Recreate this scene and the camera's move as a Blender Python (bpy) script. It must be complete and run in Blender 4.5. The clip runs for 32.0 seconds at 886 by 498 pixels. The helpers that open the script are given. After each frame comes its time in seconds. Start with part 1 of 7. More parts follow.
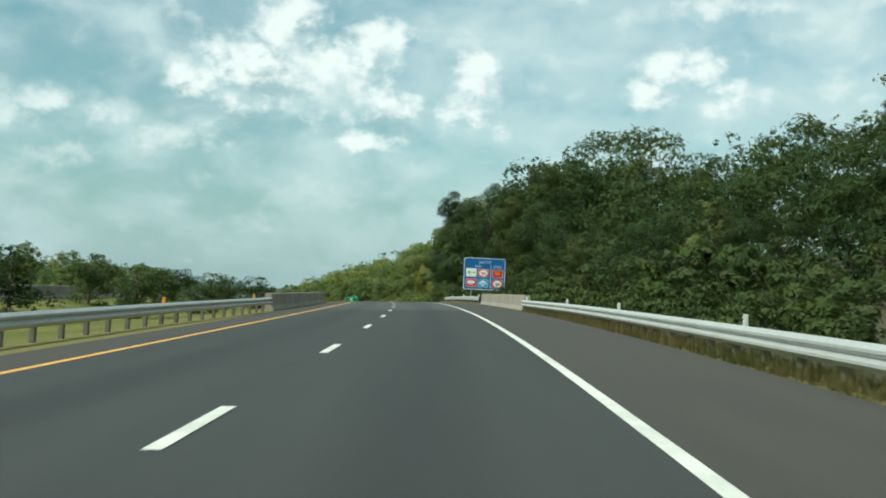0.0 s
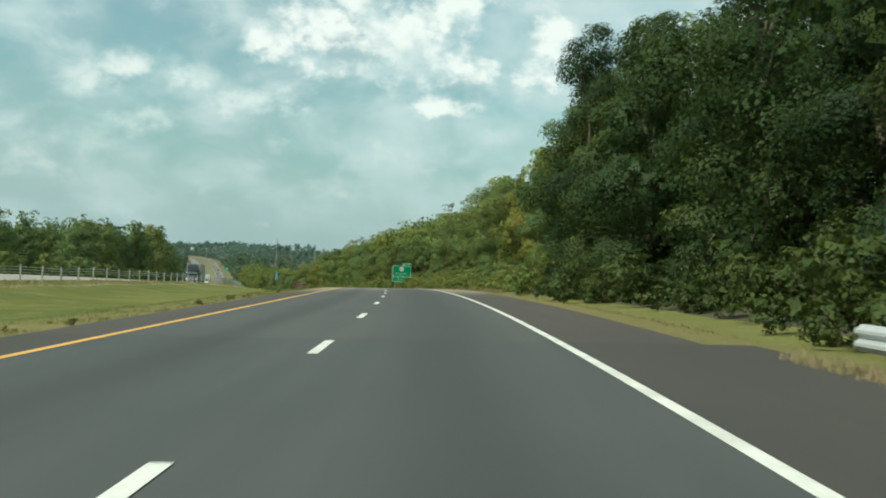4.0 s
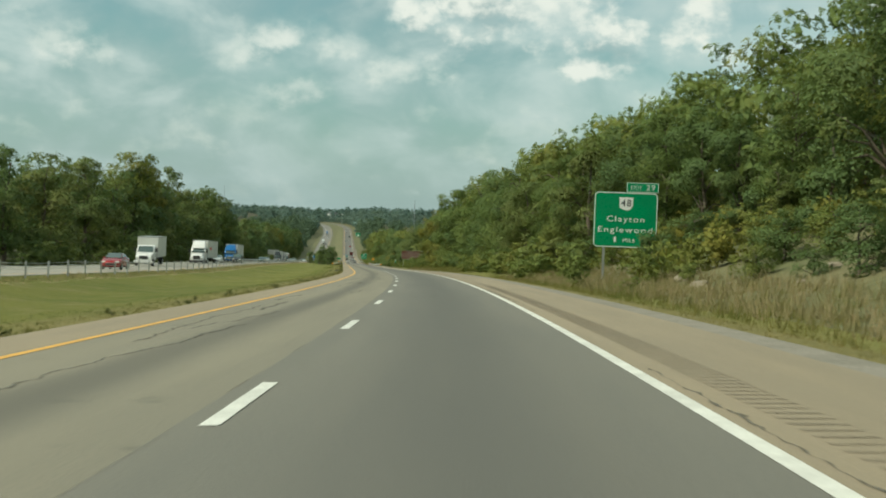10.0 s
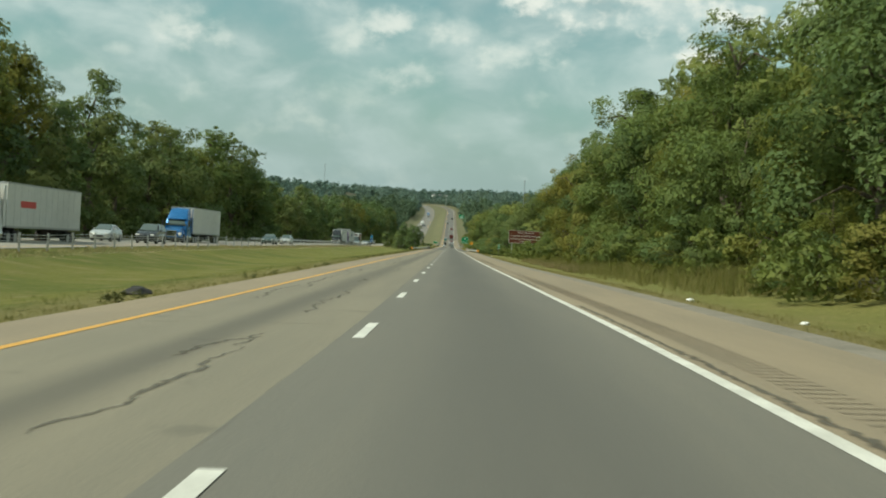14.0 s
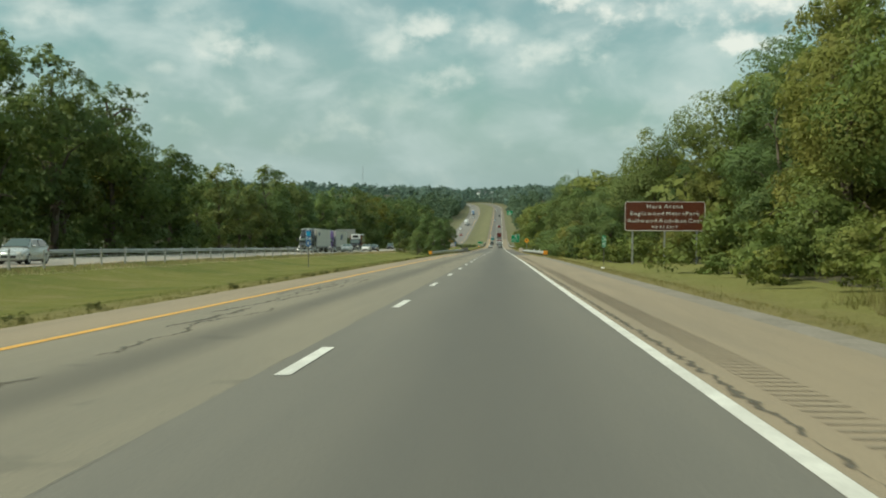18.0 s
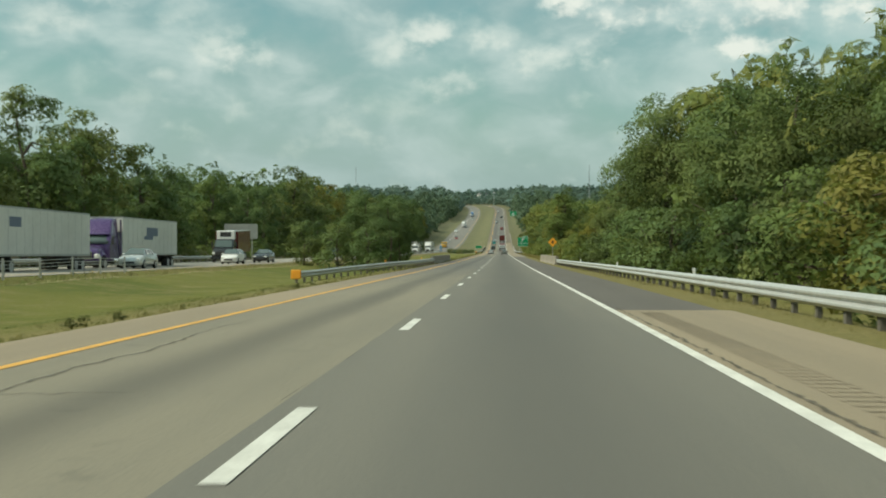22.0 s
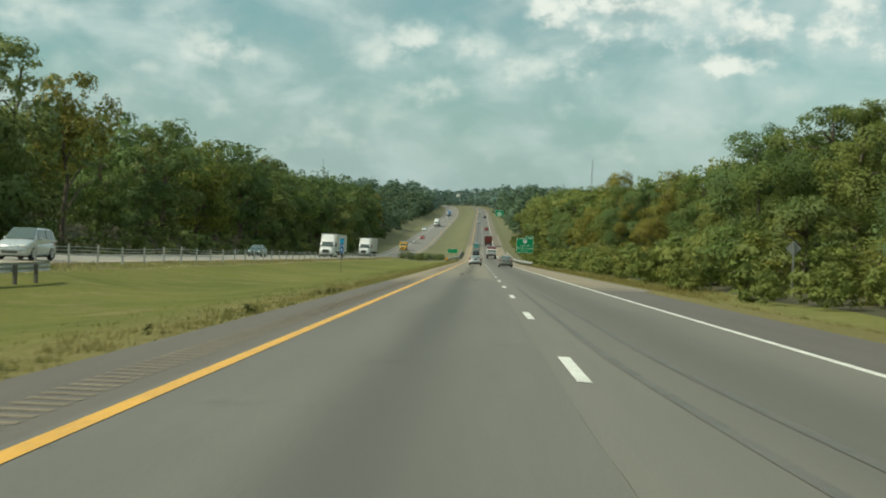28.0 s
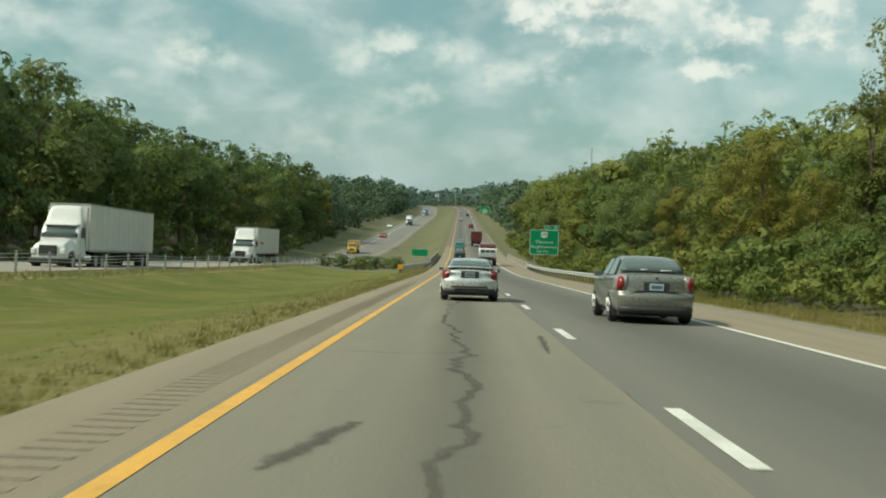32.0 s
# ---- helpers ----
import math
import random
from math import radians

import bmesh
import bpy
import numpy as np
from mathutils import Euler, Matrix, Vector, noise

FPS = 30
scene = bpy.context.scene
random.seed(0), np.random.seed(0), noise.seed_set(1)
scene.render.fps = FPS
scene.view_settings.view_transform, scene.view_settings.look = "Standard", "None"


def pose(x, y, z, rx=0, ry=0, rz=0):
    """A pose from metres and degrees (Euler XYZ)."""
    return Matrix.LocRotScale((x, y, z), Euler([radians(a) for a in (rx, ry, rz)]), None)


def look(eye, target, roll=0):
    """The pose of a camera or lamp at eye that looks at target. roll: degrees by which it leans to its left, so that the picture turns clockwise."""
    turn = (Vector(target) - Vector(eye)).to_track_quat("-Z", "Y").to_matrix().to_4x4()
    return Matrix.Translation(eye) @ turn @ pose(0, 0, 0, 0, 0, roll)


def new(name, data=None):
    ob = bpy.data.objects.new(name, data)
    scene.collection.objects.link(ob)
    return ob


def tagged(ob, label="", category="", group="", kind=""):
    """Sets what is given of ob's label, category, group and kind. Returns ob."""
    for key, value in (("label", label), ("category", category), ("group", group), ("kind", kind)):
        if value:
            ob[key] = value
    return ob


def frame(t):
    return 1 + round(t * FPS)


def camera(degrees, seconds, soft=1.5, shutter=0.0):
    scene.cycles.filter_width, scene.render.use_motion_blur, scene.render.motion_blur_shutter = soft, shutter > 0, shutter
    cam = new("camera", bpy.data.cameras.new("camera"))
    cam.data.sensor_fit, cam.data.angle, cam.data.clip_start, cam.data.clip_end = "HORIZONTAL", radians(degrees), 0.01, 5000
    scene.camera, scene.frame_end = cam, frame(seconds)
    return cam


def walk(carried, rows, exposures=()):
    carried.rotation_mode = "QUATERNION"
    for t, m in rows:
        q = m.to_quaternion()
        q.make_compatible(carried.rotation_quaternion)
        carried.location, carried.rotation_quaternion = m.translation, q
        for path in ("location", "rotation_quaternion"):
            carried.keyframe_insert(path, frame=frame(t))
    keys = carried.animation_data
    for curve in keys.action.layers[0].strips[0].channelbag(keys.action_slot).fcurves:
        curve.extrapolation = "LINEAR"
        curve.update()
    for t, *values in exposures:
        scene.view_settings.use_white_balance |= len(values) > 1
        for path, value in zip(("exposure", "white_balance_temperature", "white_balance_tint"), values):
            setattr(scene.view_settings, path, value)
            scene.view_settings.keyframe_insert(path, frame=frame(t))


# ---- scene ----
# Road line: s runs along the carriageway, u is metres to the right of its lane line.
BEND_END, BEND, FULL_TURN = 470.0, math.radians(0.0336), math.radians(15.7)
STEP = 2.0
S0, S1 = -700.0, 4300.0


def smooth(a, b, x):
    t = np.clip((np.asarray(x, float) - a) / (b - a), 0, 1)
    return t * t * (3 - 2 * t)


def turn_at(s):
    """Heading of the road, in radians to the left of +Y."""
    s = np.asarray(s, float)
    return np.where(s < BEND_END, BEND * (np.clip(s, -80, None) - BEND_END), np.clip((s - 1960) / 2400, 0, 0.35))


GRADE_S = (-700, -120, 0, 95, 150, 190, 253, 300, 348, 400, 443, 570, 633, 690, 760, 820, 880, 940, 1013, 1111, 1160, 1215, 1270, 1320, 1500, 1770, 2000, 2180, 2300, 2500, 4300)
GRADE_D = (1.4, 1.4, 1.13, 0.485, -0.11, -0.49, -1.12, -1.357, -1.599, -1.689, -1.762, -1.74, -1.668, -1.728, -1.83, -1.729, -1.651, -1.648, -1.61, -1.61, -0.7, -0.1, 1, 1.5, 1.45, 1.5, 1.65, 1.4, 0.6, 0, 0)
_s = np.arange(S0, S1 + STEP, STEP)
_h = turn_at(_s)
_g = np.tan(np.radians(np.interp(_s, GRADE_S, GRADE_D)))
_x, _y, _z = (np.cumsum(v) * STEP for v in (-np.sin(_h), np.cos(_h), _g))
_i0 = int(-S0 / STEP)
_x, _y, _z = _x - _x[_i0], _y - _y[_i0], _z - _z[_i0]


def bank_at(s):
    """Cross slope of the banked bend: rise per metre to the right."""
    return math.tan(math.radians(2.0)) * (1 - smooth(440, 560, s))


def road_z(s):
    return np.interp(s, _s, _z)


def at(s, u, z=0.0):
    """World place of s, u at height z over the road line."""
    h = np.interp(s, _s, _h)
    return (np.interp(s, _s, _x) + np.cos(h) * u, np.interp(s, _s, _y) + np.sin(h) * u, road_z(s) + z)


def deck(s, u):
    """Height of the paved carriageway over the road line."""
    return bank_at(s) * u


def on_road(s, u, z=0.0, turn=0.0):
    """Pose of a thing that stands at s, u and faces along the road."""
    x, y, zz = at(s, u, z)
    return pose(x, y, zz, 0, 0, math.degrees(float(np.interp(s, _s, _h))) + turn)


# ---- camera ----
SPEED = 31.66
EYE = 1.195
cam = camera(40.05, 32.0, soft=1.9, shutter=0.12)
# seconds, place across the lanes, heading against the straight, tilt, lean to the right
RIDE = (
    (0.0, 2.07, -15.25, 2.70, -2.45), (0.5, 1.93, -15.24, 2.84, -2.15), (1.0, 1.78, -15.20, 2.83, -1.75), (1.5, 1.76, -15.05, 2.60, -2.07),
    (2.0, 1.74, -13.89, 1.90, -2.99), (2.5, 1.69, -13.17, 1.52, -3.05), (3.0, 1.63, -12.74, 1.27, -3.11), (3.5, 1.60, -12.27, 1.11, -3.07),
    (4.5, 1.52, -11.13, 0.76, -2.99), (5.5, 1.48, -9.98, 0.46, -2.87), (6.0, 1.46, -9.41, 0.31, -2.86), (6.5, 1.44, -8.64, 0.12, -2.88),
    (7.0, 1.40, -7.89, -0.13, -2.90), (8.0, 1.20, -7.28, -0.35, -2.94), (9.0, 1.49, -6.09, -0.72, -2.35), (10.0, 1.66, -4.68, -0.99, -2.15),
    (11.0, 1.66, -3.31, -1.40, -2.36), (12.0, 1.52, -1.89, -1.62, -2.42), (13.0, 1.31, -0.73, -1.81, -3.05), (14.0, 1.26, 0.41, -1.91, -3.21),
    (15.0, 1.44, 1.27, -2.01, -2.47), (15.5, 1.52, 1.58, -2.07, -2.05), (16.5, 1.76, 2.14, -2.01, -0.96), (17.5, 1.96, 2.52, -1.93, -0.33),
    (18.0, 1.98, 2.66, -1.89, -0.18), (19.0, 1.92, 2.71, -1.80, 0.03), (20.0, 1.81, 2.74, -1.77, -0.16), (21.0, 1.71, 2.73, -1.64, 0.11),
    (22.0, 1.47, 2.74, -1.64, 0.04), (23.0, 1.19, 2.63, -1.57, -0.06), (24.0, 0.84, 2.59, -1.41, -0.10), (24.5, 0.64, 2.41, -1.44, -0.50),
    (25.5, 0.12, 2.27, -1.45, -1.45), (26.5, -0.39, 2.13, -1.46, -2.01), (27.0, -0.60, 2.09, -1.48, -2.08), (28.0, -1.10, 1.75, -1.35, -2.43),
    (29.0, -1.36, 1.59, -1.11, -1.94), (30.0, -1.62, 1.19, -1.18, -1.58), (31.0, -1.74, 1.04, -1.22, -1.81), (32.0, -1.86, 0.82, -1.07, -2.03),
)
# drift of the way gone against an even speed
LAG_T = (0, 1, 2, 3, 6, 7, 8, 9, 10, 11, 12, 13, 14, 15, 18, 19, 20, 21, 22, 23, 24, 27, 28, 29, 30, 31, 32)
LAG_M = (-0.40, -0.86, -0.60, -0.73, -0.53, -0.39, -0.35, -0.35, -0.03, -0.06, 0.45, 0.64, 0.64, 1.06, 0.37, 0.16, 0.63, 0.35, 0.53, 0.27, -0.10, -0.61, -0.25, -0.63, -0.28, -0.42, -0.30)
rows = []
for t, u, head, tilt, lean in RIDE:
    sc = SPEED * t + float(np.interp(t, LAG_T, LAG_M))
    x, y, z = at(sc, u, deck(sc, u) + EYE)
    rows.append((t, pose(float(x), float(y), float(z), 90 + tilt, lean, head)))
walk(cam, rows, exposures=((0, 0.12, 5900, 0), (3.5, 0.10, 6060, 0.5), (6, 0.15, 6200, 1.0), (7, 0.07, 6300, 1.5), (9, -0.07, 6400, 1.5), (32, -0.07, 6400, 1.5)))

# ---- light ----
SUN_EL, SUN_AZ = math.radians(45), math.radians(252)   # azimuth clockwise from +Y: from the left, a little behind
sun = new("sun", bpy.data.lights.new("sun", "SUN"))
sun.data.energy, sun.data.angle, sun.data.color = 4.2, math.radians(0.6), (1.0, 0.91, 0.75)
sun_dir = Vector((math.sin(SUN_AZ) * math.cos(SUN_EL), math.cos(SUN_AZ) * math.cos(SUN_EL), math.sin(SUN_EL)))
sun.matrix_world = look(sun_dir * 50, (0, 0, 0))


# ---- node helpers ----
class Nodes:
    """A short way to write node graphs."""

    def __init__(self, tree):
        self.t = tree

    def add(self, kind, **sets):
        n = self.t.nodes.new(kind)
        for k, v in sets.items():
            if k == "op":
                n.operation = v
            elif k == "mode":
                n.blend_type = v
            elif k == "data":
                n.data_type = v
        return n

    def link(self, a, b):
        self.t.links.new(a, b)

    def put(self, sock, v):
        if isinstance(v, bpy.types.NodeSocket):
            self.link(v, sock)
        else:
            sock.default_value = v

    def math(self, op, a, b=0.0, c=0.0):
        n = self.add("ShaderNodeMath", op=op)
        for i, v in enumerate((a, b, c)):
            self.put(n.inputs[i], v)
        return n.outputs[0]

    def vec(self, op, a, b=(0, 0, 0)):
        n = self.add("ShaderNodeVectorMath", op=op)
        self.put(n.inputs[0], a)
        self.put(n.inputs[1], b)
        return n.outputs["Value"] if op in ("DOT_PRODUCT", "LENGTH", "DISTANCE") else n.outputs[0]

    def noise(self, co, scale, detail=4.0, rough=0.55, warp=0.0):
        n = self.add("ShaderNodeTexNoise")
        self.put(n.inputs["Vector"], co)
        n.inputs["Scale"].default_value, n.inputs["Detail"].default_value = scale, detail
        n.inputs["Roughness"].default_value, n.inputs["Distortion"].default_value = rough, warp
        return n.outputs["Fac"]

    def ramp(self, f, a, b, lo=0.0, hi=1.0, smooth_step=True):
        n = self.add("ShaderNodeMapRange")
        n.interpolation_type = "SMOOTHSTEP" if smooth_step else "LINEAR"
        self.put(n.inputs[0], f)
        for i, v in enumerate((a, b, lo, hi)):
            self.put(n.inputs[i + 1], v)
        return n.outputs[0]

    def mix(self, f, a, b, mode="MIX"):
        n = self.add("ShaderNodeMix", data="RGBA", mode=mode)
        self.put(n.inputs[0], f)
        for i, v in ((6, a), (7, b)):
            self.put(n.inputs[i], (*v, 1.0) if isinstance(v, tuple) and len(v) == 3 else v)
        return n.outputs[2]


# ---- sky: a pale blue with fair-weather clouds ----
world = bpy.data.worlds.new("sky")
scene.world = world
world.use_nodes = True
W = Nodes(world.node_tree)
world.node_tree.nodes.clear()
out, back = W.add("ShaderNodeOutputWorld"), W.add("ShaderNodeBackground")
W.link(back.outputs[0], out.inputs[0])
sky = W.add("ShaderNodeTexSky")
sky.sky_type, sky.sun_disc = "NISHITA", False
sky.sun_elevation, sky.sun_rotation = SUN_EL, SUN_AZ
sky.air_density, sky.dust_density, sky.ozone_density = 1.0, 2.0, 1.0
co = W.add("ShaderNodeTexCoord").outputs["Generated"]
sep = W.add("ShaderNodeSeparateXYZ")
W.link(co, sep.inputs[0])
dx, dy, dz = sep.outputs
# bearing (degrees right of +Y) and height (degrees)
bearing = W.math("MULTIPLY", W.math("ARCTAN2", dx, dy), 57.2958)
height = W.math("MULTIPLY", W.math("ARCSINE", dz), 57.2958)
flat = W.add("ShaderNodeCombineXYZ")
W.put(flat.inputs[0], bearing)
W.put(flat.inputs[1], W.math("MULTIPLY", height, 1.25))
plane = flat.outputs[0]
# larger heaps: bearing, height, half width, half height, strength
HEAPS = ((7.6, 12.6, 2.0, 1.7, 1.00), (5.4, 10.8, 2.9, 1.5, 1.00), (9, 10.9, 3.2, 1.9, 1.00), (3.2, 10.1, 1.6, 1.3, 0.95), (7.3, 9.1, 5.1, 1.5, 0.80), (11.8, 11.8, 1.6, 1.7, 1.00), (12.2, 9.4, 1.7, 1.3, 1.00), (11.3, 7.6, 2.0, 0.7, 0.90), (16.4, 10.5, 1.4, 1.5, 1.00),
         (16.1, 9, 1.7, 1.3, 1.00), (17.6, 8.2, 0.7, 0.7, 0.90), (25.8, 11.2, 2.1, 1.2, 1.00), (24.9, 10.2, 1.7, 0.9, 0.95), (28.2, 9.9, 2.1, 1.1, 0.90), (27.3, 14.1, 4.0, 0.9, 0.75), (32.9, 10.7, 0.9, 0.9, 0.70), (32.1, 12.9, 3.5, 1.6, 0.50), (8.6, 4.7, 1.9, 0.6, 0.40),
         (13.8, 6.4, 1.6, 0.5, 0.45), (-3.4, 8.5, 1.3, 0.9, 0.73), (-4.6, 7.6, 1.8, 0.8, 0.64), (-0.6, 8.1, 1.5, 0.7, 0.70), (1.8, 7.2, 1.6, 0.8, 0.73), (-2.3, 6.1, 1.8, 0.9, 0.59), (-5, 5, 1.8, 0.8, 0.51), (-12.2, 7.1, 1.8, 0.8, 0.70), (-13.5, 8, 1.2, 0.8, 0.59),
         (-14.6, 9.2, 1.6, 0.8, 0.56), (-21.2, 8.6, 2.2, 1.0, 0.64), (-19.1, 6.1, 0.9, 0.8, 0.43), (-15.6, 6.4, 0.7, 0.4, 0.51), (-16.6, 5.2, 1.7, 0.9, 0.43), (12.4, 8.6, 1.8, 1.0, 0.73), (14.4, 8.9, 2.5, 0.8, 0.51), (5.3, 8.4, 4.6, 0.9, 0.39), (-22, 5, 1.7, 0.7, 0.39))


def heaps_at(db, dh):
    """Thickness of the heaped clouds at a place shifted by db, dh degrees."""
    b_, h_ = W.math("ADD", bearing, db), W.math("ADD", height, dh)
    p_ = W.add("ShaderNodeCombineXYZ")
    W.put(p_.inputs[0], b_)
    W.put(p_.inputs[1], W.math("MULTIPLY", h_, 1.3))
    puff = W.noise(p_.outputs[0], 0.34, 5, 0.47, 0.25)
    curl = W.noise(p_.outputs[0], 1.05, 4, 0.55)
    jag = W.math("ADD", W.math("MULTIPLY", W.math("SUBTRACT", puff, 0.5), 3.0), W.math("MULTIPLY", W.math("SUBTRACT", curl, 0.5), 1.9))
    thick = None
    for b, e, w, h, k in HEAPS:
        q = W.math("ADD", W.math("POWER", W.math("ABSOLUTE", W.math("DIVIDE", W.math("SUBTRACT", b_, b), w)), 2.0),
                   W.math("POWER", W.math("ABSOLUTE", W.math("DIVIDE", W.math("SUBTRACT", h_, e), h)), 2.0))
        m = W.math("MULTIPLY", W.ramp(W.math("SUBTRACT", q, jag), *((2.2, -0.7) if k > 0.7 else (2.4, -1.0))), k)
        thick = m if thick is None else W.math("MAXIMUM", thick, m)
    small = W.math("MULTIPLY", W.ramp(W.math("ADD", puff, W.math("MULTIPLY", W.math("SUBTRACT", curl, 0.5), 0.22)), 0.42, 0.80), 0.60)
    return W.math("MAXIMUM", thick, small), curl


(here, curls), (sunward, _) = heaps_at(0.0, 0.0), heaps_at(-0.6, 0.9)
broad = W.noise(plane, 0.10, 4, 0.5)
wide = W.add("ShaderNodeCombineXYZ")
W.put(wide.inputs[0], W.math("MULTIPLY", bearing, 0.85))
W.put(wide.inputs[1], W.math("MULTIPLY", height, 1.45))
layer = W.noise(W.vec("ADD", wide.outputs[0], (31.0, 7.0, 0.0)), 0.30, 5, 0.5, 0.3)
veil = W.math("ADD", W.ramp(W.math("ADD", broad, W.ramp(bearing, 2.0, 22.0, 0.0, 0.08)), 0.30, 0.62, 0.36, 0.70), W.math("MULTIPLY", W.math("SUBTRACT", layer, 0.5), 1.1))
cover = W.math("MAXIMUM", W.math("MINIMUM", W.math("MULTIPLY", here, 1.25), 1.0), veil)
# the sunlit side of a heap is bright, the rest grey
edge = W.math("ADD", W.math("MULTIPLY", W.math("SUBTRACT", here, sunward), 1.5), W.math("ADD", W.math("MULTIPLY", W.math("SUBTRACT", curls, 0.5), 0.9), 0.46))
lit = W.math("MULTIPLY", W.ramp(edge, 0.0, 1.0), W.ramp(here, 0.04, 0.72))
grey = W.mix(W.ramp(W.math("ADD", layer, W.ramp(bearing, 2.0, 20.0, 0.0, 0.28)), 0.36, 0.72), (4.6, 5.8, 5.75), (7.2, 8.2, 7.9))
cloud = W.mix(lit, grey, (10.2, 10.3, 9.5))
haze = W.ramp(height, 8.0, -1.0, 0.0, 0.8)
tint = W.mix(1.0, sky.outputs[0], (0.92, 1.36, 1.12), "MULTIPLY")
col = W.mix(cover, tint, cloud)
col = W.mix(haze, col, (4.8, 6.1, 6.0))
W.link(col, back.inputs[0])
back.inputs[1].default_value = 0.087

# ---- materials ----
def surface(name, base, rough=0.6, metal=0.0, other=None, grain=0.0, scale=1.0, bump=0.0, bump_scale=40.0, where="position", spec=0.5):
    """A material whose base colour drifts towards `other` at two scales."""
    m = bpy.data.materials.new(name)
    m.use_nodes = True
    N = Nodes(m.node_tree)
    b = m.node_tree.nodes["Principled BSDF"]
    b.inputs["Roughness"].default_value, b.inputs["Metallic"].default_value = rough, metal
    b.inputs["Specular IOR Level"].default_value = spec
    co = N.add("ShaderNodeNewGeometry").outputs["Position"] if where == "position" else N.add("ShaderNodeTexCoord").outputs["Object"]
    if other:
        f = N.ramp(N.noise(co, 0.35 * scale, 4), 0.35, 0.65)
        g = N.ramp(N.noise(co, 6.0 * scale, 3), 0.3, 0.7)
        c = N.mix(f, base, other)
        if grain:
            c = N.mix(N.math("MULTIPLY", g, grain), c, tuple(0.45 * v for v in base))
        N.link(c, b.inputs["Base Color"])
        N.link(N.ramp(g, 0, 1, max(rough - 0.08, 0.02), min(rough + 0.08, 1)), b.inputs["Roughness"])
    else:
        b.inputs["Base Color"].default_value = (*base, 1)
    if bump:
        n = N.add("ShaderNodeBump")
        n.inputs["Strength"].default_value, n.inputs["Distance"].default_value = bump, 0.02
        N.link(N.noise(co, bump_scale, 3), n.inputs["Height"])
        N.link(n.outputs[0], b.inputs["Normal"])
    return m


def paving(name, base, other, streak, path=None, sealed=0.0, turns=None):
    """Worn paving. Its uv map holds metres across and along the road, by which wheel paths and streaks run.
    turns: (from, to, base, other, streak), a stretch over which one surface's tones pass into another's."""
    m = bpy.data.materials.new(name)
    m.use_nodes = True
    N = Nodes(m.node_tree)
    b = m.node_tree.nodes["Principled BSDF"]
    uv = N.add("ShaderNodeUVMap").outputs[0]
    sp = N.add("ShaderNodeSeparateXYZ")
    N.link(uv, sp.inputs[0])
    u, s = sp.outputs[0], sp.outputs[1]
    cv = N.add("ShaderNodeCombineXYZ")
    N.put(cv.inputs[0], u)
    N.put(cv.inputs[1], N.math("MULTIPLY", s, 0.05))
    long = cv.outputs[0]
    pale = tuple(min(1, 1.9 * v) for v in base)
    if turns:
        f = N.ramp(N.math("ADD", s, N.math("MULTIPLY", N.math("SUBTRACT", N.noise(uv, 0.35, 4), 0.5), 26.0)), turns[0], turns[1])
        base, other, streak = (N.mix(f, a, b_) for a, b_ in zip((base, other, streak), turns[2:]))
    c = N.mix(N.ramp(N.noise(long, 1.3, 4), 0.35, 0.68), base, other)
    c = N.mix(N.math("MULTIPLY", N.ramp(N.noise(uv, 0.16, 4), 0.42, 0.72), 0.55), c, other)
    c = N.mix(N.math("MULTIPLY", N.ramp(N.noise(uv, 34.0, 2, 0.7), 0.35, 0.7), 0.38), c, streak)
    c = N.mix(N.math("MULTIPLY", N.ramp(N.noise(uv, 130.0, 1, 0.7), 0.5, 0.75), 0.30), c, pale)
    if path:
        for centre, half in path:
            q = N.math("ABSOLUTE", N.math("SUBTRACT", N.math("ADD", u, N.math("MULTIPLY", N.math("SUBTRACT", N.noise(long, 0.8, 2), 0.5), 0.5)), centre))
            c = N.mix(N.math("MULTIPLY", N.ramp(q, half, 0.05), 0.55), c, streak)
    if sealed:
        c = N.mix(N.math("MULTIPLY", N.ramp(N.noise(uv, 0.8, 5, 0.65), 0.60, 0.70), sealed), c, streak)
    N.link(c, b.inputs["Base Color"])
    b.inputs["Roughness"].default_value = 0.78
    b.inputs["Specular IOR Level"].default_value = 0.35
    n = N.add("ShaderNodeBump")
    n.inputs["Strength"].default_value, n.inputs["Distance"].default_value = 0.5, 0.01
    N.link(N.noise(uv, 60.0, 3), n.inputs["Height"])
    N.link(n.outputs[0], b.inputs["Normal"])
    return m


